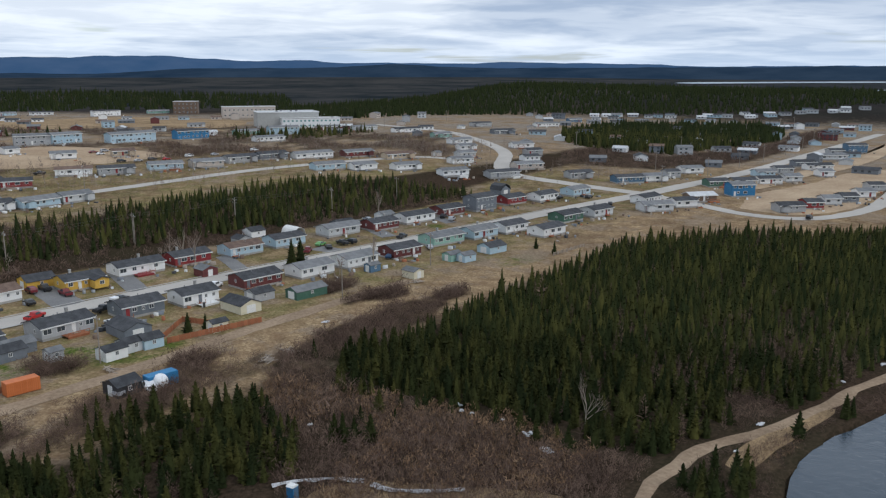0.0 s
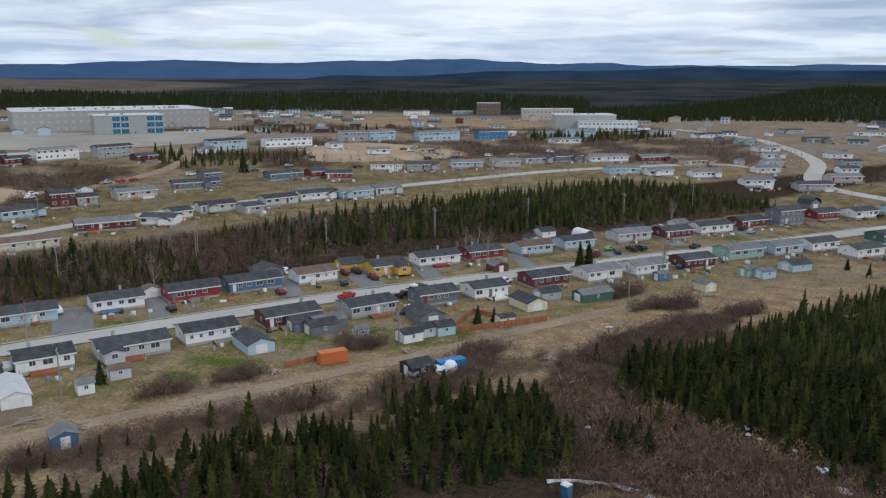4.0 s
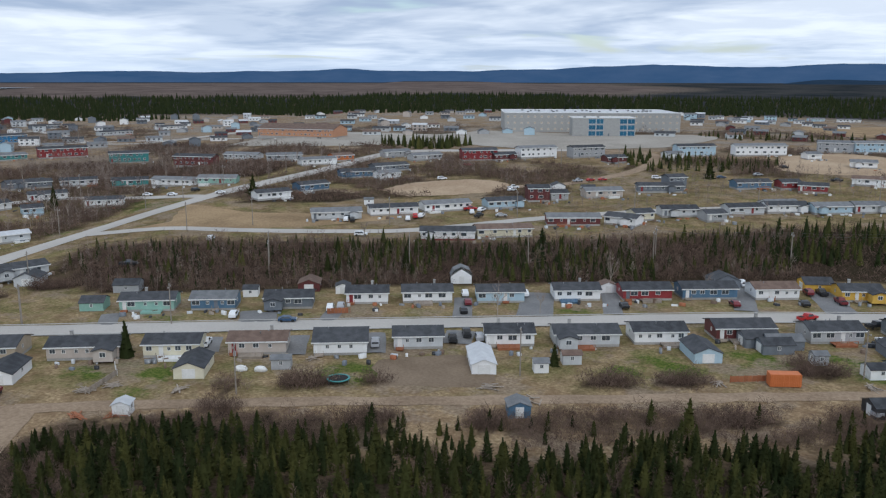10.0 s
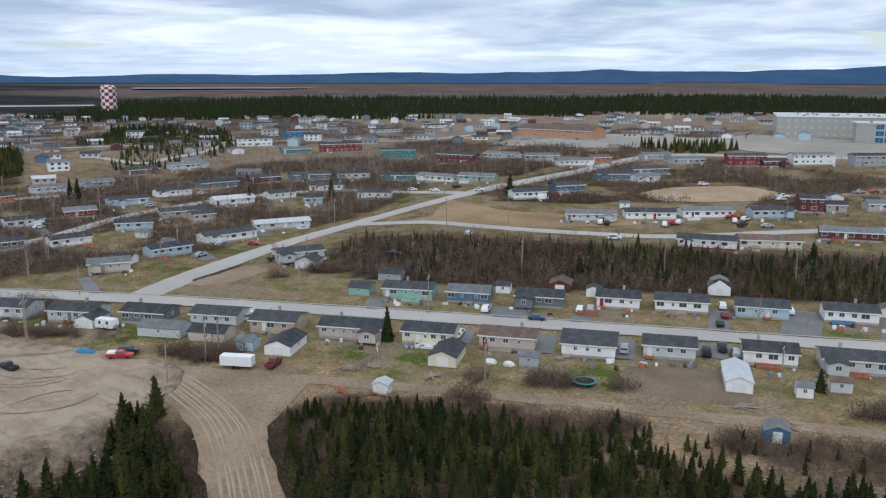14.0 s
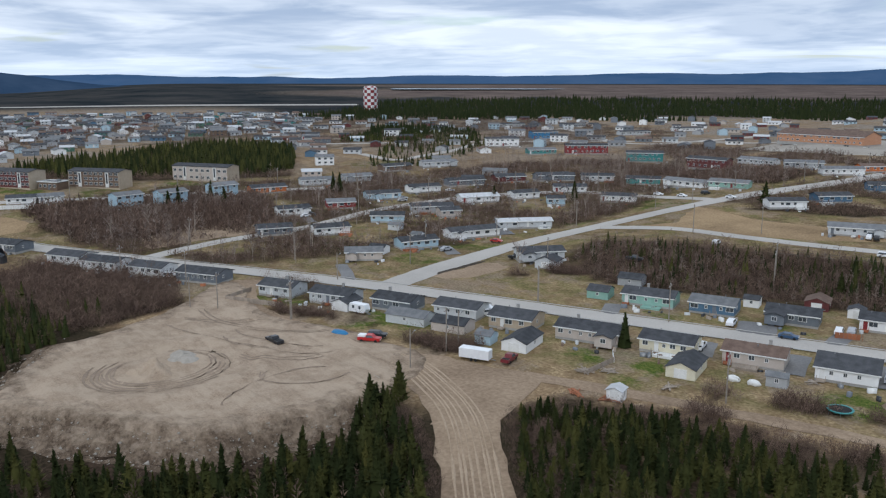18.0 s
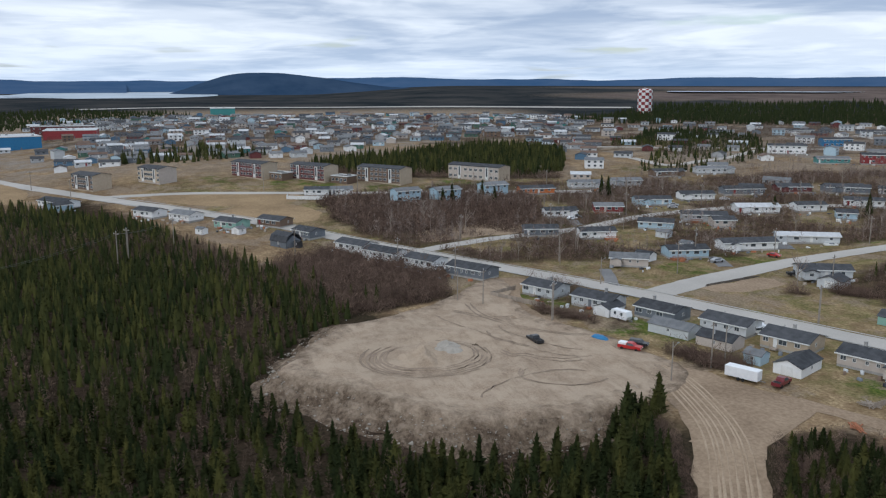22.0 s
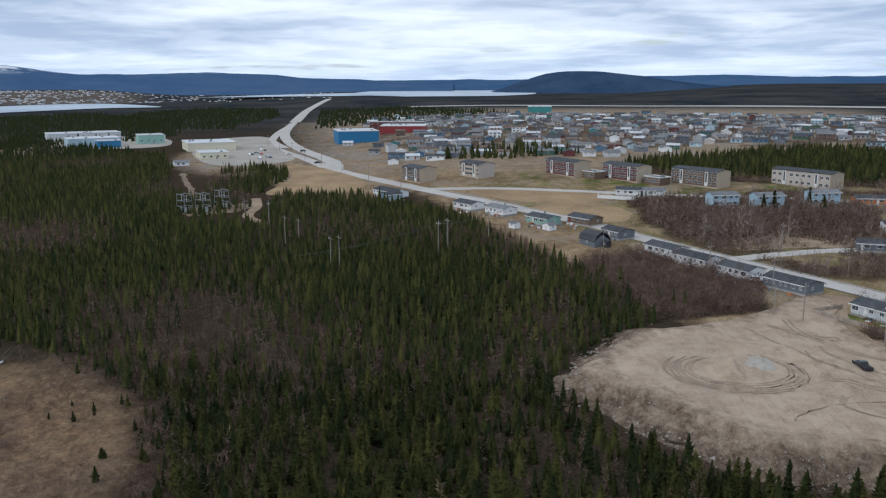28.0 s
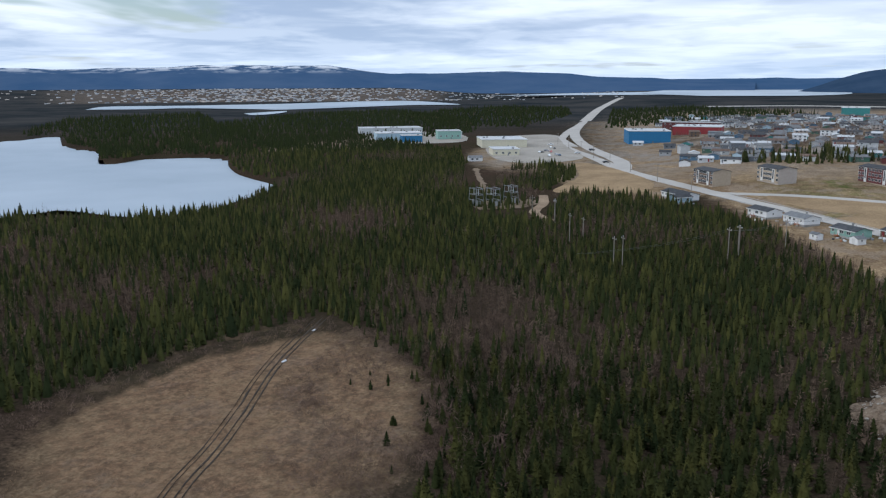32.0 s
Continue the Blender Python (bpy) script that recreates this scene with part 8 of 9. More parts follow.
thicket([(-420, 180), (-440, 280), (-560, 400), (-640, 520), (-520, 560), (-420, 440), (-392, 300)], 5.0, 165, 6.0, "thin bare birches among the upper houses", 0.8, 0.55, "twig", SAPLING, "birch_grove", "trees")
thicket([(-600, -60), (-520, 40), (-560, 80), (-680, 180), (-680, 320), (-900, 420), (-1020, 200), (-960, -40), (-760, -60)], 8.0, 166, 5.5, "thin bare birches in the crowded town", 0.8, 0.5, "twig", SAPLING, "birch_grove", "trees")
thicket([(-95, 300), (40, 350), (160, 400), (240, 440), (200, 520), (60, 480), (-60, 430)], 4.6, 167, 5.0, "thin bare birches between the upper streets", 0.8, 0.66, "twig", SAPLING, "birch_grove", "trees")
thicket([(270, 300), (330, 330), (300, 390), (330, 450), (300, 560), (220, 460), (240, 380)], 3.6, 168, 4.6, "bare saplings beside the bending road", 0.8, 0.58, "twig", SAPLING, "birch_grove", "trees")
conifers("spruce_wood", [(-670, 470), (-560, 450), (-566, 405), (-614, 395), (-700, 420)], 4.0, 169, 7.0, "dark spruces between the upper houses", 0.75)
conifers("spruce_wood", [(-550, 350), (-571, 317), (-654, 400), (-658, 452), (-621, 464), (-576, 460), (-512, 402)], 3.0, 170, 4.6, "row of dark spruces among the houses", 0.75, 0.1, 0.35)
conifers("spruce_wood", [(-806, 626), (-757, 703), (-640, 760), (-620, 840), (-860, 880), (-960, 680), (-900, 560)], 6.0, 171, 7.5, "dark spruces behind the last houses", 0.7, 0.1, 0.42)
thicket([(-225, 300), (-150, 330), (-80, 350), (-70, 440), (-150, 470), (-215, 440)], 2.2, 62, 3.0, "leafless brown brush on the slopes of the town", 0.9, 0.56)
thicket([(-330, 420), (-215, 440), (-200, 480), (-330, 540), (-420, 470)], 2.6, 63, 3.4, "leafless brown brush behind the bungalows", 0.9, 0.56)
thicket([(-60, 440), (60, 440), (150, 470), (120, 540), (-40, 540)], 2.8, 64, 3.4, "leafless brush and low trees above the upper street", 0.85, 0.7)
thicket([(305, 378), (340, 348), (373, 338), (423, 345), (560, 402), (708, 472), (763, 520), (640, 476), (578, 438), (484, 408), (403, 385), (372, 428), (340, 420)], 2.6, 65, 2.6, "reddish-brown brush on the slope beside the road", 0.9)
thicket([(-75, 62), (-108, 84), (-112, 104), (-80, 120), (-50, 124), (-60, 110), (-95, 92)], 1.8, 66, 1.9, "low brown brush on the verge", 0.7)
thicket([(-36, 124), (-10, 136), (16, 136), (56, 158), (60, 170), (20, 158), (-20, 142), (-50, 132)], 1.7, 67, 2.3, "low brown scrub beside the dirt track", 0.85, 0.6)
thicket([(-185, -115), (-140, -136), (-85, -140), (-100, -128), (-140, -126), (-176, -108)], 2.2, 68, 2.0, "bare bushes along the bog's edge", 0.8)
thicket([(-700, -90), (-560, 20), (-640, 180), (-560, 260), (-480, 330), (-420, 480), (-500, 640), (-760, 700), (-1000, 480), (-1120, 160), (-1050, -150)], 8.0, 83, 4.6, "brown brush between the crowded houses", 0.85, 0.62)
thicket([(-200, 480), (-330, 560), (-380, 660), (-200, 700), (60, 720), (330, 700), (280, 560), (120, 560), (-60, 640)], 5.5, 84, 3.8, "brown brush around the school grounds", 0.85, 0.74)
thicket([(265, 430), (200, 440), (120, 440), (150, 560), (330, 560)], 3.6, 85, 3.2, "brown brush between the upper houses", 0.85, 0.68)
thicket([(-70, 40), (-94, 57), (-106, 64), (-118, 69), (-127, 71), (-129, 78), (-118, 76), (-110, 72.5), (-101, 67.5), (-94, 63), (-72, 48)], 0.95, 86, 1.9, "reddish brush along the gravel road", 0.85)
thicket([(-114, 93), (-107, 86), (-100, 81), (-90, 74), (-70, 58), (-62, 60), (-84, 79), (-97, 89), (-104, 98)], 0.95, 87, 2.1, "reddish brush along the gravel road", 0.85)
thicket([(-196, 192), (-205, 213), (-131, 241), (-78, 258), (18, 312), (16, 262), (-52, 235), (-170, 178)], 3.4, 176, 4.4, "thin bare birches on the bank", 0.8, 0.4, "twig", SAPLING, "birch_grove", "trees")
conifers("spruce_wood", [(-150, 196), (-190, 206), (-131, 238), (-110, 240), (-100, 222)], 4.2, 177, 3.8, "few dark spruces on the bushy bank", 0.5, 0.1, 0.5)
thicket([(-170, 100), (-210, 96), (-236, 100), (-228, 112), (-190, 102)], 1.7, 88, 2.4, "dark brush behind the row houses", 0.8, 0.6)
thicket([(-178, -106), (-168, -80), (-132, -62), (-96, -58), (-104, -84), (-140, -98)], 1.5, 89, 1.5, "low reddish bog shrubs", 0.9, 0.55)
thicket([(60, 74), (75, 80), (90, 86), (78, 94), (74, 104), (66, 118), (52, 112), (40, 106), (44, 92)], 1.5, 90, 2.4, "dense leafless brush with dry grass in it", 0.9)
thicket([(-104, 109), (-74, 122), (-37, 136), (0, 151), (25, 161), (44, 166), (40, 150), (28, 144), (14, 137), (-10, 133), (-26, 121), (-50, 117), (-66, 113), (-90, 107)], 1.15, 186, 1.9, "dark leafless brush below the dirt track", 0.85, 0.3)
conifers("spruce_wood", [(-96, 108), (-74, 118), (-37, 130), (0, 144), (25, 153), (40, 150), (28, 142), (14, 136), (-10, 131), (-26, 119), (-50, 115), (-66, 111)], 3.0, 187, 3.0, "young spruces scattered through the brush", 0.5, 0.25)
conifers("spruce_wood", [(-196, 196), (-200, 210), (-131, 238), (-78, 256), (16, 308), (16, 268), (-52, 238), (-165, 184)], 3.2, 188, 3.3, "low dark spruces in the brush on the bank", 0.6, 0.2, 0.34)
thicket([(52, 152), (60, 150), (75, 157), (100, 170), (112, 182), (100, 186), (70, 172)], 1.8, 91, 2.6, "reddish brush behind the gardens", 0.85)
conifers("spruce_wood", [(-500, -470), (-760, -520), (-950, -720), (-1250, -980), (-1000, -1040), (-700, -800), (-590, -660)], 8.0, 95, 6.0, "dark forest beyond the lake", 0.9, 0.15)
conifers("spruce_wood", [(-450, -180), (-560, -215), (-640, -262), (-720, -330), (-800, -440), (-700, -520), (-560, -350), (-440, -290), (-405, -265), (-380, -200)], 4.2, 92, 4.6, "forest between the lake and the stores", 0.9, 0.25)
conifers("spruce_wood", [(-355, -128), (-380, -150), (-420, -165), (-460, -150), (-440, -128), (-408, -110), (-390, -112)], 3.4, 93, 5.0, "brown larch and spruce round the substation", 0.8, 0.6)
thicket([(-60, 30), (-100, 96), (-80, 112), (-20, 118), (10, 130), (30, 106), (10, 84), (-30, 60)], 2.3, 94, 2.2, "brown brush under the young spruces", 0.6, 0.62)
thicket([(-151, -101), (-137, -82), (-116, -63), (-98, -58), (-92, -70), (-114, -86), (-135, -101)], 1.7, 96, 1.7, "reddish-brown shrubs on the bog", 0.8, 0.45)
conifers("spruce_wood", [(-640, -680), (-575, -530), (-580, -420), (-590, -365), (-480, -296), (-412, -290), (-430, -335), (-500, -395), (-490, -485), (-600, -640)], 4.5, 97, 5.0, "dark spruces along the far lake shore", 0.9, 0.15)
conifers("spruce_wood", [(-405, -192), (-428, -172), (-355, -142), (-308, -146), (-340, -160)], 2.4, 98, 5.2, "patch of bare reddish larches", 0.8, 0.9)
conifers("spruce_wood", [(-205, -113), (-199, -87), (-170, -57), (-128, -50), (-145, -67), (-177, -96)], 2.6, 99, 3.6, "bare larches along the bog's edge", 0.7, 0.7)
BOG = [(-135, -130), (-153, -125), (-176, -118), (-174, -107), (-170, -96), (-158, -83), (-144, -72), (-129, -62), (-114, -58), (-90, -58), (-70, -80), (-80, -120)]
thicket(BOG, 1.4, 172, 0.42, "tussocks of dead sedge over the bog", 0.9, 0.0, "sedge", FAR_SHRUB, "sedge", "grass")
thicket([(-158, -86), (-140, -90), (-112, -84), (-96, -76), (-96, -60), (-114, -58), (-130, -63), (-146, -74)], 1.7, 173, 1.1, "low dark bushes scattered on the bog", 0.5, 0.5)
conifers("spruce_wood", [(-191, -125), (-194, -107), (-179, -85), (-159, -67), (-137, -54), (-116, -46), (-100, -50), (-122, -61), (-150, -78), (-170, -98)], 2.2, 174, 2.6, "stunted spruces and larches at the bog's edge", 0.75, 0.45)
thicket([(-120, -60), (-85, -85), (-60, -80), (-70, -40), (-110, -45)], 3.4, 69, 1.4, "low bushes scattered over the bog", 0.6, 0.8)
thicket([(70, 60), (90, 66), (96, 70), (101, 74), (110, 76), (117, 79), (126, 80), (140, 80), (170, 86), (168, 89), (150, 86), (134, 84), (118, 82), (106, 82), (94, 82), (80, 75)], 1.15, 81, 1.5, "bare brown bushes on the lake shore", 0.85)
thicket([(108, 86), (113, 92), (118, 98), (124, 97), (124, 87), (117, 85.5)], 1.1, 181, 1.8, "bare purple-brown bushes in a gap of the wood", 0.9)
thicket([(100, 75), (109, 76), (115, 79), (112, 81.5), (103, 80)], 0.7, 182, 0.6, "dry yellow grass on the lake bank", 0.9, 0.0, "sedge", FAR_SHRUB, "sedge", "grass")
thicket([(36, 100), (46, 92), (70, 84), (84, 92), (80, 110), (66, 130), (58, 140), (50, 150), (40, 122)], 1.25, 183, 2.0, "tufts of orange dead grass among the alders", 0.85, 0.55, "sedge", FAR_SHRUB, "sedge", "grass")
thicket([(52, 153), (62, 150), (60, 134), (48, 126), (40, 122), (44, 140)], 1.5, 184, 0.8, "orange dead grass between the brush", 0.7, 0.5, "sedge", FAR_SHRUB, "sedge", "grass")
conifers("spruce_wood", [(58, 136), (66, 130), (74, 121), (79, 111), (84, 102), (84, 93), (78, 96), (74, 108), (68, 118), (58, 127)], 2.7, 185, 3.4, "young spruces where wood and brush meet", 0.55, 0.3)
conifers("spruce_wood", [(84, 66), (92, 70), (100, 76), (92, 79), (82, 72)], 3.0, 82, 5.0, "few spruces on the lake shore", 0.6)
conifers("spruce_wood", [(-55, 440), (10, 450), (20, 480), (-70, 500)], 4.0, 71, 5.0, "dark spruces inside the loop road", 0.7)
conifers("spruce_wood", [(-225, 490), (-180, 480), (-165, 520), (-210, 540)], 4.2, 72, 7.5, "clump of dark spruces by the hall", 0.9)
conifers("spruce_wood", [(-395, 255), (-440, 260), (-520, 330), (-560, 420), (-500, 420), (-430, 330)], 4.2, 73, 4.6, "spruces among the upper houses", 0.5)
conifers("spruce_wood", [(165, 560), (250, 560), (300, 600), (200, 630)], 5.0, 74, 6.0, "spruce clump below the second school", 0.6)
conifers("spruce_wood", [(-60, 590), (60, 600), (80, 650), (-40, 640)], 6.0, 75, 4.5, "spruce and brush before the school", 0.5)
conifers("spruce_wood", [(-560, -40), (-540, 10), (-570, 60), (-620, 20)], 4.5, 76, 6.5, "spruce clump between the town blocks", 0.8)
conifers("spruce_wood", [(-515, -173), (-545, -172), (-562, -152), (-529, -130), (-495, -123), (-455, -126), (-436, -124), (-445, -156), (-470, -165)], 2.9, 77, 4.8, "brown spruce wood beside the stores", 0.85, 0.35)
conifers("spruce_wood", [(-720, -330), (-900, -330), (-1150, -420), (-1500, -700), (-1300, -800), (-950, -720), (-740, -620), (-640, -560), (-530, -440), (-560, -350)], 7.5, 78, 6.0, "dark forest stretching to the far lake", 0.9, 0.1)
conifers("spruce_wood", [(-1000, -300), (-1400, -340), (-1700, -420), (-1750, -560), (-1500, -620), (-1200, -560), (-1000, -400)], 8.5, 79, 7.0, "dark forest beside the highway", 0.8, 0.1)
conifers("spruce_wood", [(-1000, -205), (-1600, -310), (-1700, -180), (-1300, 40), (-1150, -60)], 8.5, 80, 6.0, "dark woods before the runway", 0.85, 0.1)


def single_trees():
    """Spruces that stand alone: a trunk and a crown each."""
    rng = random.Random(4)
    shapes = []
    for v, f in NEAR_SPRUCE[:4]:
        mesh = bpy.data.meshes.new("crown")
        mesh.from_pydata(v.tolist(), [], f.tolist())
        mesh.attributes.new("tint", "FLOAT", "POINT").data.foreach_set("value", np.full(len(v), rng.random(), np.float32))
        mesh.materials.append(M["spruce"])
        shapes.append(mesh)
    trunk = bpy.data.meshes.new("trunk")
    bm = rod((0, 0, -0.04), (0, 0, 0.7), 0.022, 0.008, 6)
    bm.to_mesh(trunk)
    bm.free()
    trunk.materials.append(M["bark"])

    def plant(x, y, h, words):
        ob = thing("spruce_tree", x, y, rng.uniform(0, 360), words, "spruce", "single spruces")
        for name, mesh in (("trunk", trunk), ("crown", rng.choice(shapes))):
            again(name, mesh, ob).scale = (h * 1.15, h * 1.15, h)

    yard = "dark green spruce standing alone in a yard"
    for x, y, h in ((-124, 137, 8.5), (-36, 163, 5), (-96, 228, 8), (89, 237, 9), (93, 240, 8.5), (45, 188, 5), (49, 188, 4), (-203, 313, 10), (-61, 258, 7), (-17, 426, 11), (-303, 248, 8), (-282, 280, 8),
                    (170, 222, 4), (170, 212, 4.5), (-118, 219, 6), (-120, 230, 6), (-290, 288, 8), (-379, 124, 9), (-385, 142, 9), (-375, 118, 8), (-369, 142, 8), (-368, 202, 10), (-371, 200, 10)):
        plant(x, y, h, yard)
    edge = np.array([(-104, 90), (-103, 97), (-94, 105), (-84, 110), (-64, 111), (-49, 115), (-37, 116), (-26, 116), (-16, 127), (-7, 131), (8, 129)], float)
    for a, b in zip(edge, edge[1:]):
        for k in range(6):
            p = a + (b - a) * (k + rng.random()) / 6
            plant(p[0] + rng.gauss(0, 1.0), p[1] + rng.gauss(0, 1.0) - 2, rng.uniform(2.2, 5.2), "dark green young spruce at the edge of the stand")
    for x, y, h in ((86, 77, 4.2), (86, 75, 4.6), (89, 74.5, 3.6), (88, 73, 3.8), (93, 72, 3.0), (115, 79.5, 5.0), (129, 80.5, 4.6), (130.5, 80.2, 3.8), (125, 88, 4.5), (90, 77.5, 3.0)):
        plant(x, y, h, "dark green spruce standing by the shore track")
    for x, y, h in ((50, 117, 5.0), (51, 116, 5.4), (53, 116, 4.4), (55, 114, 5.0), (41, 115, 4.0), (63, 157, 4.2), (57, 122, 3.2), (62, 119, 2.6)):
        plant(x, y, h, "dark green spruce standing in the leafless brush")
    for k in range(13):
        f = rng.random()
        plant(-106 - 50 * f + rng.gauss(0, 5), -58 - 28 * f + rng.gauss(0, 5), rng.uniform(1.0, 2.8), "small dark spruce growing on the bog")


single_trees()


def bare_tree_mesh(seed):
    """A leafless birch: limbs that fork three times into twigs."""
    rng = random.Random(seed)
    wood, twigs = bmesh.new(), bmesh.new()

    def grow(p, way, length, r, level):
        q = p + way * length
        tube(wood if level < 2 else twigs, p, q, r, r * 0.6, 5 if level < 2 else 3)
        if level == 4:
            return
        for _ in range(3 if level else 6):
            bend = Vector((rng.gauss(0, 0.45), rng.gauss(0, 0.45), rng.uniform(0.1, 0.5)))
            grow(p + way * length * rng.uniform(0.45, 1.0), (way + bend).normalized(), length * rng.uniform(0.45, 0.65), r * 0.5, level + 1)

    grow(Vector((0, 0, -0.1)), Vector((0, 0, 1)), 3.2, 0.09, 0)
    out = []
    for bm, name in ((wood, "trunk"), (twigs, "crown")):
        mesh = bpy.data.meshes.new(name)
        bm.to_mesh(mesh)
        bm.free()
        mesh.materials.append(M["timber"] if name == "trunk" else BIRCH)
        out.append(mesh)
    return out


BIRCH = surface("birch_twigs", (0.2, 0.15, 0.125), (0.32, 0.26, 0.22), 4.0, 0.5, 0.9, 0.0, 0.2)
BARE = [bare_tree_mesh(s) for s in range(4)]


def bare_tree(x, y, size, k):
    ob = thing("bare_tree", x, y, (x * 37) % 360, "leafless grey-brown birch with fine twigs", "tree", "bare trees")
    for name, mesh in zip(("trunk", "crown"), BARE[k % 4]):
        again(name, mesh, ob).scale = (size, size, size)


for k, (x, y) in enumerate(((56, 261), (59, 263), (63, 263), (65, 257), (-48, 201), (-57, 193), (86, 98), (-35, 233), (-9, 239), (-360, 158), (-336, 173), (-364, 210), (-380, 248), (-296, 267), (-265, 263), (-258, 272),
                            (-377, 365), (-408, 345), (-304, 382), (-200, 172), (-352, 258), (-250, 118), (-262, 108), (112, 228), (98, 222), (-180, 480), (-230, 400), (150, 300), (-120, 250), (-300, 100))):
    bare_tree(x, y, 1.25 + 0.25 * ((k * 5) % 4), k)

rng = np.random.default_rng(77)
k = 0
for x, y in sprinkle(WEST, 26.0, 78, 0.7):
    bare_tree(round(x, 1), round(y, 1), rng.uniform(1.2, 2.0), k)
    k += 1

# ---- fences, piles, yard things ----
fence(39, 186, 46, 197, M["plank"], 1.4, label="red-stained board fence round a back garden")
fence(46, 197, 54, 186.5, M["plank"], 1.4, label="red-stained board fence round a back garden")
fence(39, 182, 62, 187, M["plank"], 1.4, label="long red-stained board fence along the dirt track")
fence(-1, 165, 12, 171, M["plank"], 1.3, label="dark red board fence behind a garden")
fence(-217, 80, -200, 90, M["timber"], 1.4, label="grey weathered board fence round a back garden")
fence(-217, 80, -222, 90, M["timber"], 1.4, label="grey weathered board fence round a back garden")
fence(-406, 49, -398, 67, M["trim"], 1.8, label="tall white board fence round a house")
fence(-406, 49, -416, 51, M["trim"], 1.8, label="tall white board fence round a house")
fence(-118, 127, -116, 117, M["timber"], 1.2, label="leaning grey board fence between two gardens")
fence(-122, 131, -118, 127, M["trim"], 1.1, label="low white board fence between two gardens")
fence(168, 210, 186, 216, M["timber"], 1.1, 0.35, "grey picket fence round a garden")
fence(-99, 182, -94, 185, M["plank"], 1.5, label="orange-stained board fence beside a house")
fence(-262, 74, -240, 88, M["timber"], 1.3, label="dark weathered board fence behind the row houses")
trampoline(-74, 138.5)
trailer(-137, 104, 28)
camper(-184, 103, 20)
tarp_heap(-170.5, 89.5, 2.6, WALLS["azure"], "boat covered with a bright blue tarpaulin")
tarp_heap(-143, 432, 2.6, WALLS["red"], "load under a bright red tarpaulin", "covered_load")
tarp_heap(24, 160, 1.9, PAINT["white"], "white boat hull lying beside the track", "boat")
tarp_heap(-92, 139, 1.3, M["trim"], "load under a pale tarpaulin", "covered_load")
tarp_heap(-96, 138, 1.3, M["trim"], "load under a pale tarpaulin", "covered_load")
tank(31.5, 155.5, 1.5, "white rounded storage tank by the track")
arched_shelter(108, 285, 105)
for x, y, n, kind, words in ((113, 202, 12, "timber", "heap of grey lumber in a yard"), (-118, 118, 16, "timber", "messy heap of weathered boards"), (-101, 124, 14, "timber", "pile of pale boards in a garden"), (-45, 146, 14, "timber", "heap of scrap boards behind a trailer"),
                             (-36, 142, 8, "timber", "small heap of boards beside the track"), (25, 171, 12, "timber", "pile of pale debris in a yard"), (54, 160, 18, "timber", "heap of branches and logs"), (-141, 81, 9, "timber", "stack of pale boards on the gravel"), (-115, 122, 10, "timber", "pile of boards by a fence"),
                             (-110, 107, 12, "plank", "orange timbers laid out by the track"), (-104, 110, 12, "plank", "orange timbers laid out by the track"), (60, 163, 14, "timber", "heap of cleared branches"), (-86, 150, 4, "timber", "white boards lying on the grass"), (-3, 163, 6, "timber", "pale boards lying on the ground")):
    log_heap(x, y, n, M[kind], words)


def booth(x, y):
    ob = thing("portable_toilet", x, y, 30, "blue portable toilet with a white roof", "toilet")
    part("cabin", boxes((-0.6, 0.6, -0.6, 0.6, 0, 2.1), bevel=0.05), WALLS["azure"], ob)
    part("roof", prism([(-0.65, 2.1), (0.65, 2.1), (0.4, 2.35), (-0.4, 2.35)], -0.65, 0.65), M["trim"], ob)
    part("door", boxes((-0.4, 0.4, -0.64, -0.58, 0.08, 1.95)), WALLS["blue"], ob)


booth(37.3, 102.6)
way("snow_bank", [(36, 107.5), (39, 107), (42, 106), (45, 104.3), (48, 102)], 0.65, "snow", 0.4, "thin curved bank of old grey snow", 0.15, 0.3)
way("snow_bank", [(48.6, 100.5), (50, 97.5), (53, 95.3), (56, 93.5), (59, 92.4)], 1.0, "snow", 0.4, "ragged bank of old grey snow", 0.15, 0.4)
for x, y, rx, ry in ((79, 103, 1.6, 0.7), (77, 97, 1.2, 0.9), (75, 119, 0.8, 0.5), (134, 123, 0.8, 0.5), (135, 104, 0.9, 0.6), (137, 120, 0.7, 0.5), (128, 106, 0.8, 0.5), (122, 134, 0.6, 0.5), (49, 125, 0.7, 0.5), (132, 121, 0.9, 0.7), (135, 118, 0.7, 0.5), (119, 130, 0.6, 0.4), (132, 101, 1.0, 0.6), (126, 105, 0.7, 0.5), (144, 91, 0.5, 0.4), (169, 101, 1.3, 0.6), (160, 93, 1.3, 0.5), (102, 81, 0.7, 0.4), (114, 86, 1.2, 0.5), (110, 112, 0.5, 0.4), (75, 120, 0.6, 0.5), (74, 117, 0.7, 0.5), (75, 115, 0.5, 0.3), (78, 110, 0.4, 0.4), (78, 103, 0.8, 1.3), (77, 96, 1.0, 0.7), (84, 109, 0.7, 0.4), (88, 133, 0.8, 0.6), (82, 131, 1.0, 0.3), (120, 132, 0.5, 0.4), (75, 179, 1.4, 0.5), (-148, -107, 1.2, 0.5), (-171, -113, 1.0, 0.4)):
    pts = [(x + rx * math.cos(a) * (0.8 + 0.3 * math.sin(3 * a + x)), y + ry * math.sin(a) * (0.8 + 0.3 * math.cos(2 * a + y))) for a in [2 * math.pi * k / 8 for k in range(8)]]
    tagged(patch("snow_patch", pts, M["snow"], 0.22, 0.1, 0.6), "last patch of old snow on the ground", "snow", kind="structure")
tagged(patch("bare_lot", [(-66, 140), (-46, 147), (-52, 163), (-72, 154)], M["soil"], 0.06, 0.4), "bare brown earth behind a house", "soil", kind="structure")
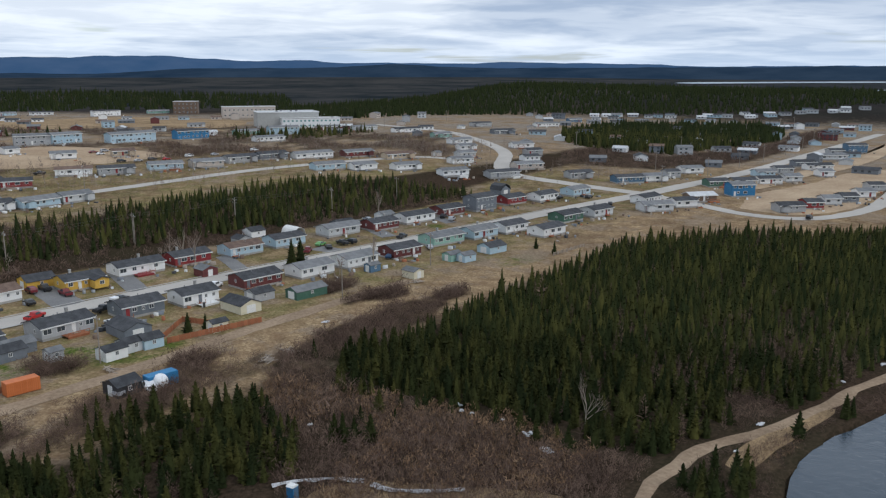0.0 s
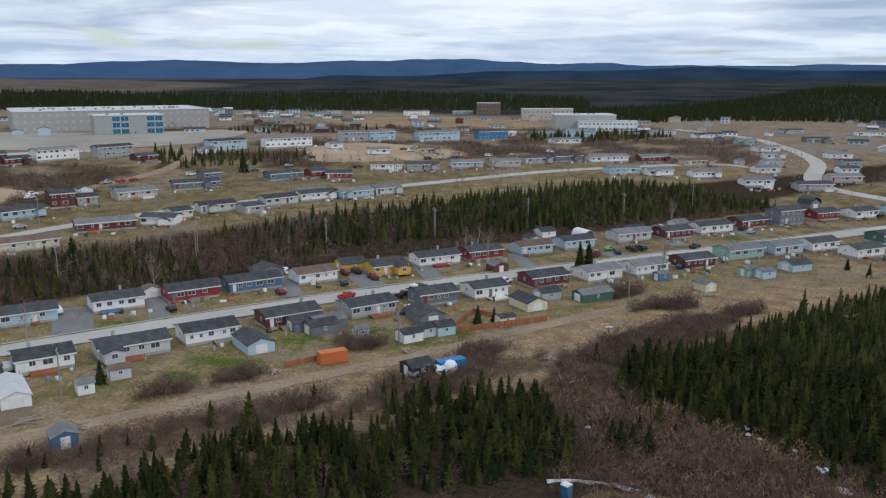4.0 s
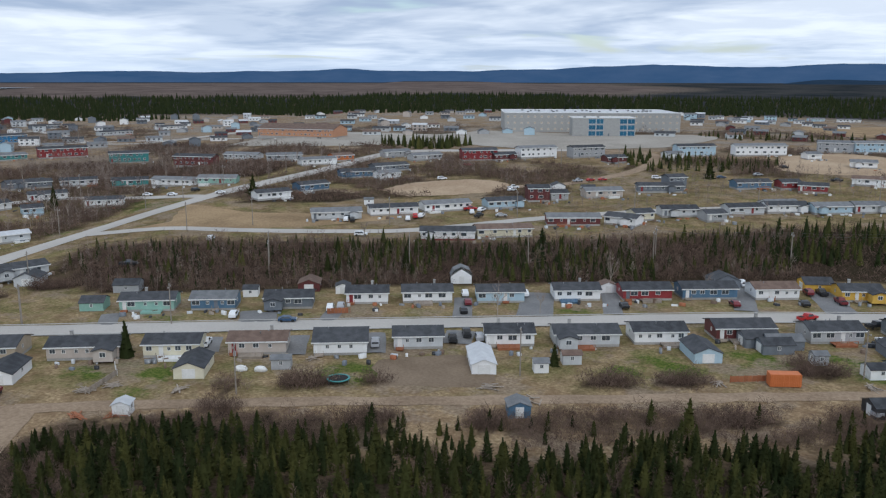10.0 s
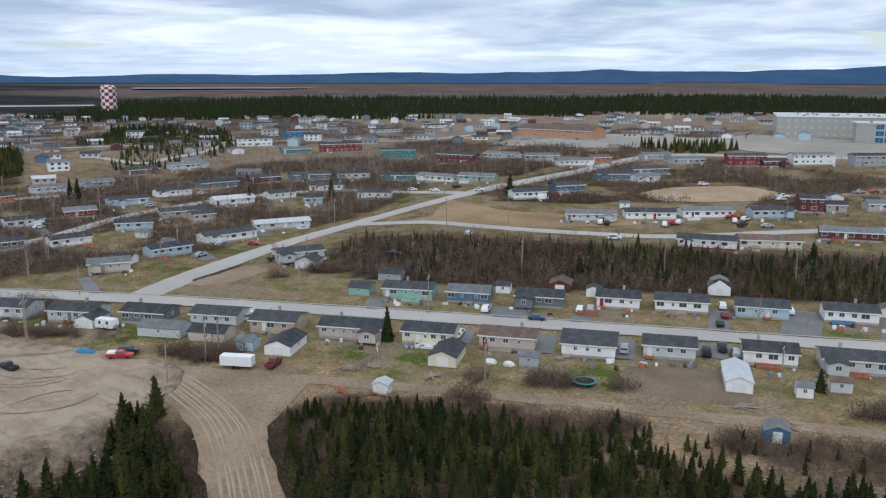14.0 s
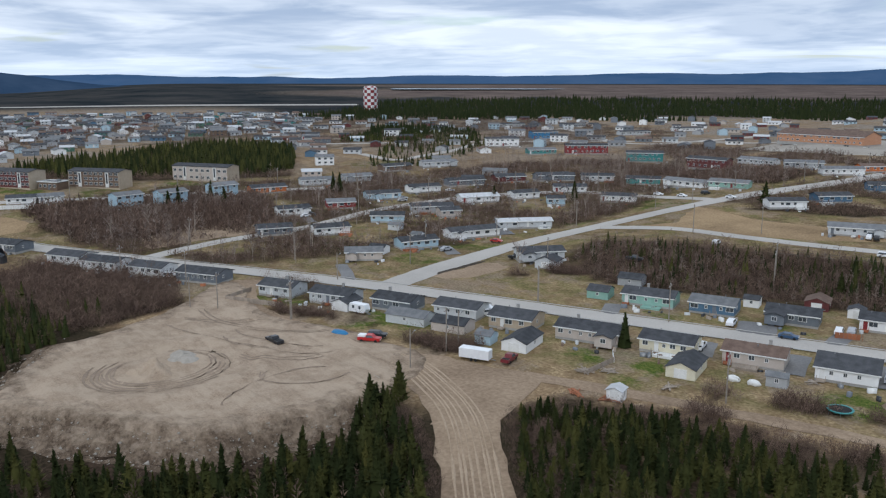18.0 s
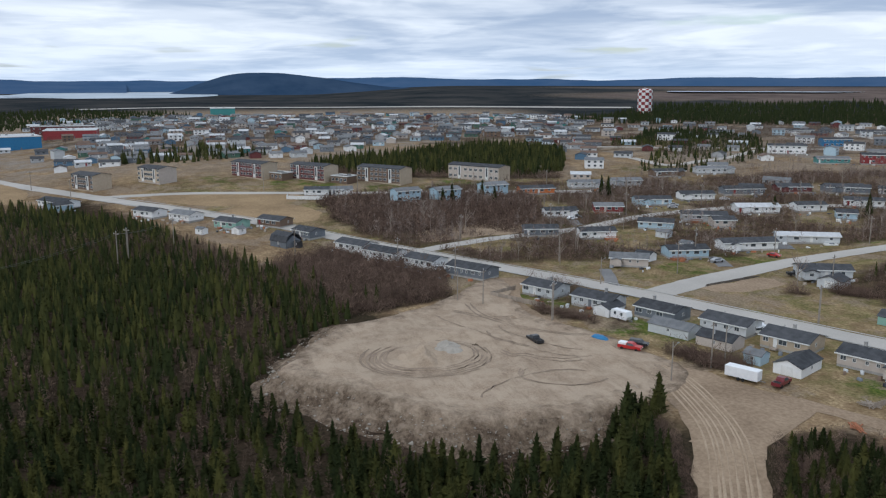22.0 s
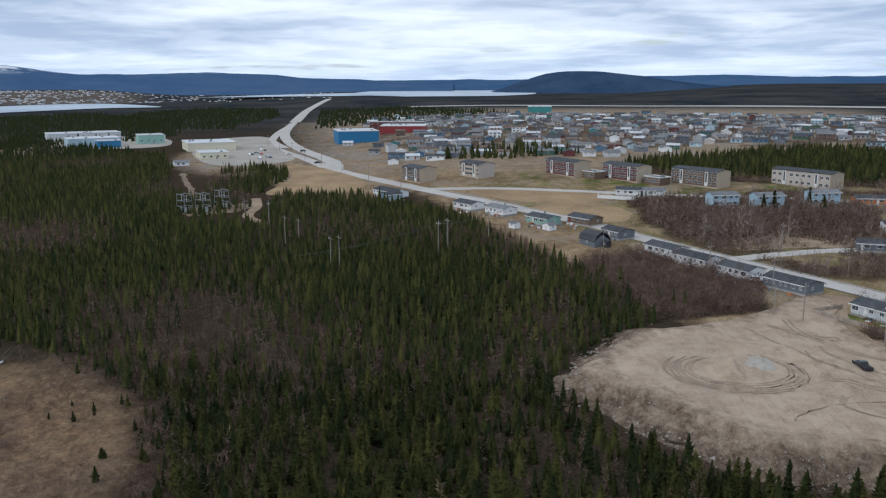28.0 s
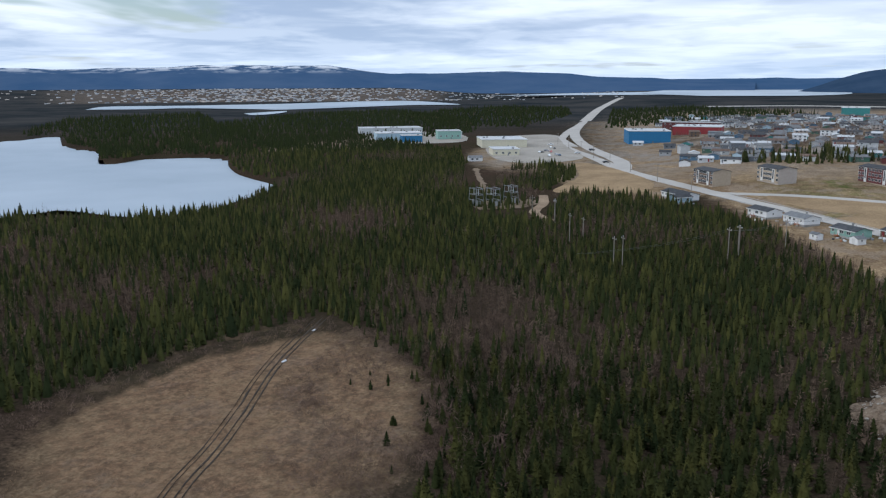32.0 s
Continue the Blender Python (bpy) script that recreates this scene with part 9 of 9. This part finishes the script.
tagged(patch("bare_ground", [(-318, 88), (-331, 112), (-321, 135), (-305, 127), (-304, 108), (-300, 86)], M["dirt"], 0.07, 0.5), "bare pale earth beside the street", "ground", kind="structure")
tagged(patch("bare_ground", [(-213, 168), (-206, 172), (-200, 164), (-199, 152), (-206, 142)], M["dirt"], 0.05, 0.8), "worn bare earth beside the road", "ground", kind="structure")
tagged(patch("mud_strip", [(-210, 146), (-215, 168), (-213.5, 168), (-208, 146)], M["mud"], 0.08, 0.3), "dark muddy strip along the road", "mud", kind="structure")
tagged(patch("dry_field", [(-213, 246), (-190, 270), (-163, 285), (-150, 264), (-201, 240)], M["straw"], 0.06, 0.5), "field of dry yellow grass beside the road", "grass", kind="structure")
tagged(patch("dry_field", [(-380, 8), (-400, 40), (-372, 60), (-352, 46)], M["straw"], 0.06, 0.5), "field of dry yellow grass beside the street", "grass", kind="structure")
tagged(patch("dry_field", [(-440, -20), (-424, 50), (-400, 52), (-396, 20), (-412, -4)], M["straw"], 0.06, 0.5), "field of dry yellow grass below the apartments", "grass", kind="structure")
tagged(patch("clearing", [(34, 98), (44, 90), (60, 80), (70, 84), (56, 97), (44, 104)], M["straw"], 0.08, 0.4), "clearing of dry yellow grass", "grass", kind="structure")
tagged(patch("shore", [(97, 75), (104, 77), (113, 79.5), (121, 81), (130, 83), (130, 84.5), (118, 84), (106, 82.5), (97, 79)], M["straw"], 0.05, 0.4), "eroded sandy bank by the lake", "ground", kind="structure")
tagged(patch("store_yard", [(-788, -285), (-857, -262), (-865, -229), (-719, -180), (-605, -145), (-578, -198)], M["lot"], 0.3, 0.6, 8.0), "pale gravel parking lot round the stores", "ground", kind="structure")
tagged(patch("dry_field", [(-571, -146), (-580, -134), (-530, -98), (-485, -77), (-463, -72), (-440, -78), (-433, -118), (-464, -122), (-500, -122), (-545, -134)], M["straw"], 0.25, 0.5), "field of dry orange-brown grass beside the highway", "grass", kind="structure")
way("cleared_strip", [(-404, -148), (-425, -156), (-448, -165), (-480, -179), (-522, -196)], 3.5, "soil", 0.2, "bare line cut through the wood to the substation", 0.0, 0.6)
tagged(patch("cleared_ground", [(-624, -424), (-691, -421), (-733, -408), (-772, -417), (-727, -369), (-662, -348), (-605, -380), (-588, -406)], M["soil"], 0.3, 0.6, 8.0), "brown cleared ground beside the industrial buildings", "ground", kind="structure")
tagged(patch("works_yard", [(-816, -432), (-897, -442), (-878, -387), (-841, -326), (-747, -290), (-708, -326), (-727, -369), (-772, -417)], M["lot"], 0.35, 0.6, 8.0), "pale yard round the industrial buildings", "ground", kind="structure")
tagged(patch("sand_slope", [(341, 283), (402, 298), (490, 324), (600, 366), (650, 392), (640, 378), (526, 322), (450, 295), (406, 288), (344, 271)], M["sand"], 0.3, 0.5), "bare sandy slope below the street", "ground", kind="structure")
tagged(patch("sand_flat", [(292, 240), (300, 218), (330, 214), (370, 228), (420, 250), (470, 275), (440, 285), (380, 270), (330, 262)], M["sand"], 0.1, 0.6), "pale sandy ground round the new houses", "ground", kind="structure")
tagged(patch("gravel_field", GRAVEL_FIELD, M["lot"], 0.12, 0.8, 6.0), "wide pale gravel lot below the hall", "ground", kind="structure")
tagged(patch("sand_pit", SAND_PIT, M["sand"], 0.15, 0.5), "pinkish bare earth between houses", "ground", kind="structure")
tagged(patch("dry_field", UPPER_FIELD, M["straw"], 0.07, 0.5), "field of dry orange grass above the bank", "grass", kind="structure")
tagged(patch("school_yard", SCHOOL_LOT, M["lot"], 0.3, 0.6, 8.0), "pale gravel yard before the school", "ground", kind="structure")
tagged(patch("ball_field", BALL_FIELD, M["straw"], 0.3, 0.6, 8.0), "wide flat field of dry yellow grass", "grass", kind="structure")
tagged(patch("dirt_yard", DIRT_YARD, M["sand"], 0.15, 0.6, 4.0), "bare reddish yard with parked machines", "ground", kind="structure")
tagged(patch("gravel_apron", APRON, M["dirt"], 0.13, 0.4, 2.0), "worn gravel apron where road, pad and track meet", "ground", kind="structure")
tagged(patch("substation_yard", [(-366, -138), (-378, -122), (-400, -118), (-404, -135), (-385, -150)], M["soil"], 0.3, 0.5, 4.0), "gravel yard of the substation", "ground", kind="structure")

def yard_clutter():
    """Firewood, barrels, bins and boards lying about the houses, too small to tell apart."""
    rng = random.Random(12)
    kinds = [M["timber"], M["trim"], M["plank"], WALLS["slate"], WALLS["pale"], PAINT["black"], M["metal"], WALLS["brown"]]
    verts, faces, tones = [], [], []
    for x, y, turn, length, depth in YARDS:
        for _ in range(rng.choice((3, 5, 7, 9))):
            px, py = rng.uniform(-0.6, 0.6) * length, -depth / 2 - rng.choice((1.0, 1.6, 3.5, 5.5)) - rng.random() * 1.5
            c, s = math.cos(radians(turn)), math.sin(radians(turn))
            ox, oy = x + px * c - py * s, y + px * s + py * c
            a, w, d, h = rng.uniform(0, 3.14), rng.uniform(0.2, 0.9), rng.uniform(0.15, 0.5), rng.uniform(0.25, 1.0)
            ca, sa, g, n = math.cos(a), math.sin(a), float(ground_z(ox, oy)), len(verts)
            verts += [(ox + ux * w * ca - uy * d * sa, oy + ux * w * sa + uy * d * ca, g + (h if up else -0.15)) for up in (0, 1) for ux, uy in ((-1, -1), (1, -0.9), (0.9, 1), (-1, 0.9))]
            faces += [(n, n + 1, n + 5, n + 4), (n + 1, n + 2, n + 6, n + 5), (n + 2, n + 3, n + 7, n + 6), (n + 3, n, n + 4, n + 7), (n + 4, n + 5, n + 6, n + 7)]
            tones += [rng.randrange(len(kinds))] * 5
    ob = raw_mesh("yard_clutter", verts, faces, kinds[0])
    for m in kinds[1:]:
        ob.data.materials.append(m)
    ob.data.polygons.foreach_set("material_index", np.array(tones, np.int32))
    tagged(ob, "firewood, barrels, bins and boards lying about the yards", "clutter", kind="stuff")


yard_clutter()

# wires on the pole lines
BANK_POLES = [(-134, 212), (-96, 231), (-62, 244), (-26, 262), (14, 273), (54, 288), (93, 303), (136, 315)]
for lift in (9.3, 10.2):
    wire("overhead_wire", [(x, y, float(ground_z(x, y)) + lift) for x, y in BANK_POLES])
for side in (-1.0, 1.0):
    wire("overhead_wire", [(-236, -61 + side, 10.8), (-292.1, -22.5 + side, 11.0), (-316.7, -4.4 + side, 11.2), (-350, 20 + side, 11.0)], 1.2, 0.03)


# ---- the far parts of the town ----
FAR_ARRAYS = {"v": [], "f": [], "m": []}
WALL_NAMES, ROOF_NAMES = list(WALLS), list(ROOFS)


def far_shell(x, y, turn, length, depth, wall, roof, storeys):
    """One of the houses too far to tell apart: walls, roof and dark windows into the shared arrays."""
    c, s, g = math.cos(radians(turn)), math.sin(radians(turn)), float(ground_z(x, y))
    L, D, h = length / 2, depth / 2, 2.3 * storeys + 0.2
    n = len(FAR_ARRAYS["v"])
    pts = [(-L, -D, -1.5), (L, -D, -1.5), (L, D, -1.5), (-L, D, -1.5), (-L, -D, h), (L, -D, h), (L, D, h), (-L, D, h), (-L, 0, h + 1.2), (L, 0, h + 1.2)]
    pts += [(-L - 0.4, -D - 0.4, h - 0.1), (L + 0.4, -D - 0.4, h - 0.1), (L + 0.4, 0, h + 1.35), (-L - 0.4, 0, h + 1.35), (L + 0.4, D + 0.4, h - 0.1), (-L - 0.4, D + 0.4, h - 0.1)]
    quads = [(0, 1, 5, 4), (1, 2, 6, 5), (2, 3, 7, 6), (3, 0, 4, 7), (4, 8, 8, 7), (5, 6, 9, 9), (10, 11, 12, 13), (13, 12, 14, 15)]
    mats = [WALL_NAMES.index(wall)] * 6 + [len(WALL_NAMES) + ROOF_NAMES.index(roof)] * 2
    for level in range(storeys):
        for k in range(int(length / 3.5)):
            wx, wz, i = -L + 1.4 + k * 3.5, 0.9 + level * 2.3, len(pts)
            for side in (-1, 1):
                i = len(pts)
                pts += [(wx, side * (D + 0.05), wz), (wx + 1.5, side * (D + 0.05), wz), (wx + 1.5, side * (D + 0.05), wz + 1.1), (wx, side * (D + 0.05), wz + 1.1)]
                quads.append((i, i + 1, i + 2, i + 3))
                mats.append(len(WALL_NAMES) + len(ROOF_NAMES))
    FAR_ARRAYS["v"] += [(x + px * c - py * s, y + px * s + py * c, g + pz) for px, py, pz in pts]
    FAR_ARRAYS["f"] += [[n + i for i in dict.fromkeys(q)] for q in quads]
    FAR_ARRAYS["m"] += mats


FAR_MADE = []


def far_streets(az0, az1, r0, r1, step, gap, seed, tones, keep=0.72, two=0.3):
    """Rows of small houses along streets that run across the view; the nearest are things of their own."""
    rng = random.Random(seed)
    r = r0
    while r < r1:
        az = az0 + rng.uniform(0, 2)
        while az < az1:
            a = radians(az)
            rr = r + rng.gauss(0, 5) + 0.15 * step * math.sin(az * 0.5)
            x, y = -math.sin(a) * rr, math.cos(a) * rr
            length = rng.uniform(8, 14)
            if rng.random() < keep and all(math.hypot(x - cx, y - cy) > kr + 6 for cx, cy, kr in KEEP) and not inside(np.array([x]), np.array([y]), HILLTOP)[0] and road_gap(x, y) > 13:
                turn, wall, roof = round(az + rng.choice((0, 0, 90)) + rng.gauss(0, 8)), rng.choice(tones), rng.choice(("grey", "charcoal", "charcoal", "grey", "grey", "brown", "charcoal", "light"))
                storeys = 2 if rng.random() < two else 1
                if rr < 690 and len(FAR_MADE) < 72:
                    FAR_MADE.append(house(round(x, 1), round(y, 1), turn, length, 7.0, wall, roof, storeys, 0, group="far houses of the town"))
                else:
                    KEEP.append((x, y, 7.0))
                    far_shell(x, y, turn, length, 7.5, wall, roof, storeys)
            az += math.degrees((length + gap * rng.uniform(0.5, 1.6)) / r)
        r += step


HILLTOP = [(-528, 75), (-642, 167), (-663, 291), (-493, 239), (-435, 202), (-458, 145), (-482, 103)]
ROADS = [smooth_line(MAIN, 12.0), smooth_line([(345, 570), (329, 510), (300, 425)], 12.0)]


def road_gap(x, y):
    return min(float(np.hypot(c[:, 0] - x, c[:, 1] - y).min()) for c in ROADS)


BRIGHT = ["white", "pale", "grey", "grey", "maroon", "sky", "blue", "slate", "beige", "pale", "brown", "grey", "teal", "pale", "beige", "slate", "slate", "grey", "green", "white", "sky", "pale"]
PLAIN = ["white", "pale", "grey", "beige", "slate", "white", "sky", "maroon"]
far_streets(62, 98, 560, 1230, 27, 5, 11, BRIGHT, 0.85, 0.12)
far_streets(-4, 62, 620, 1050, 52, 10, 12, PLAIN, 0.6, 0.2)
far_streets(50, 72, 470, 640, 48, 14, 13, PLAIN, 0.5, 0.15)
far_streets(-58, -36, 520, 980, 48, 9, 14, PLAIN, 0.7, 0.1)
far_streets(-30, -4, 640, 900, 60, 14, 16, PLAIN, 0.45, 0.3)
far_streets(99, 112, 620, 900, 70, 26, 15, ["pale", "white", "sky", "grey"], 0.35, 0.2)


rng = random.Random(31)
for k in range(26):
    x, y = 640 + 11.5 * k + rng.gauss(0, 4), 735 - 5.6 * k + rng.gauss(0, 9)
    far_shell(x, y, -40 + rng.gauss(0, 8), rng.uniform(9, 13), 8.0, rng.choice(("white", "pale", "white", "grey", "sky")), rng.choice(("grey", "charcoal", "light")), 1)

mesh = bpy.data.meshes.new("far_houses")
mesh.from_pydata(FAR_ARRAYS["v"], [], FAR_ARRAYS["f"])
for m in (*WALLS.values(), *ROOFS.values(), M["glass"]):
    mesh.materials.append(m)
mesh.polygons.foreach_set("material_index", np.array(FAR_ARRAYS["m"], np.int32))
tagged(new("far_houses", mesh), "crowded far houses in white, red, blue and grey", "houses", kind="stuff")


def far_town():
    """The other town across the lake: pale specks of houses on its slope."""
    rng = np.random.default_rng(9)
    verts, faces, tones, n = [], [], [], 0
    for _ in range(1200):
        az = radians(rng.choice([rng.normal(124, 6), rng.uniform(100, 120)], p=[0.85, 0.15]))
        r = rng.uniform(2450, 3650)
        x, y, s, h = -math.sin(az) * r, math.cos(az) * r, rng.uniform(2.5, 6), rng.uniform(1.5, 3)
        z = float(ground_z(x, y))
        for dx, dy, dz in ((-s, -s * 0.6, -3), (s, -s * 0.6, -3), (s, s * 0.6, -3), (-s, s * 0.6, -3), (-s, -s * 0.6, h), (s, -s * 0.6, h), (s, s * 0.6, h), (-s, s * 0.6, h)):
            verts.append((x + dx, y + dy, z + dz))
        faces.extend([[n + i for i in f] for f in ((0, 1, 5, 4), (1, 2, 6, 5), (2, 3, 7, 6), (3, 0, 4, 7), (4, 5, 6, 7))])
        tones += [int(rng.integers(0, 4))] * 5
        n += 8
    ob = raw_mesh("distant_town", verts, faces, WALLS["grey"])
    for name in ("slate", "beige", "grey"):
        ob.data.materials.append(WALLS[name])
    ob.data.polygons.foreach_set("material_index", np.array(tones, np.int32))
    tagged(ob, "pale specks of a far town on the hillside", "town", kind="stuff")


far_town()


def shade_floor():
    """Takes the ground under every thicket to the darker wood-floor tone."""
    mesh = LAND.data
    co, zone = np.empty(len(mesh.vertices) * 3), np.empty(len(mesh.vertices) * 4, np.float32)
    mesh.vertices.foreach_get("co", co)
    mesh.attributes["zone"].data.foreach_get("color", zone)
    co, zone = co.reshape(-1, 3), zone.reshape(-1, 4)
    for outline in BRUSHY:
        zone[:, 0] = np.maximum(zone[:, 0], 0.75 * inside(co[:, 0], co[:, 1], outline))
    for p in BRUSH_AT:
        row = np.abs(LAND_RINGS[None, :] - np.hypot(p[:, 0], p[:, 1])[:, None]).argmin(1)
        turn = np.round(np.degrees(np.arctan2(-p[:, 0], p[:, 1])) / 0.72).astype(int) % 500
        at = row * 500 + turn
        zone[at, 0] = np.maximum(zone[at, 0], 0.5)
    mesh.attributes["zone"].data.foreach_set("color", zone.ravel())


shade_floor()
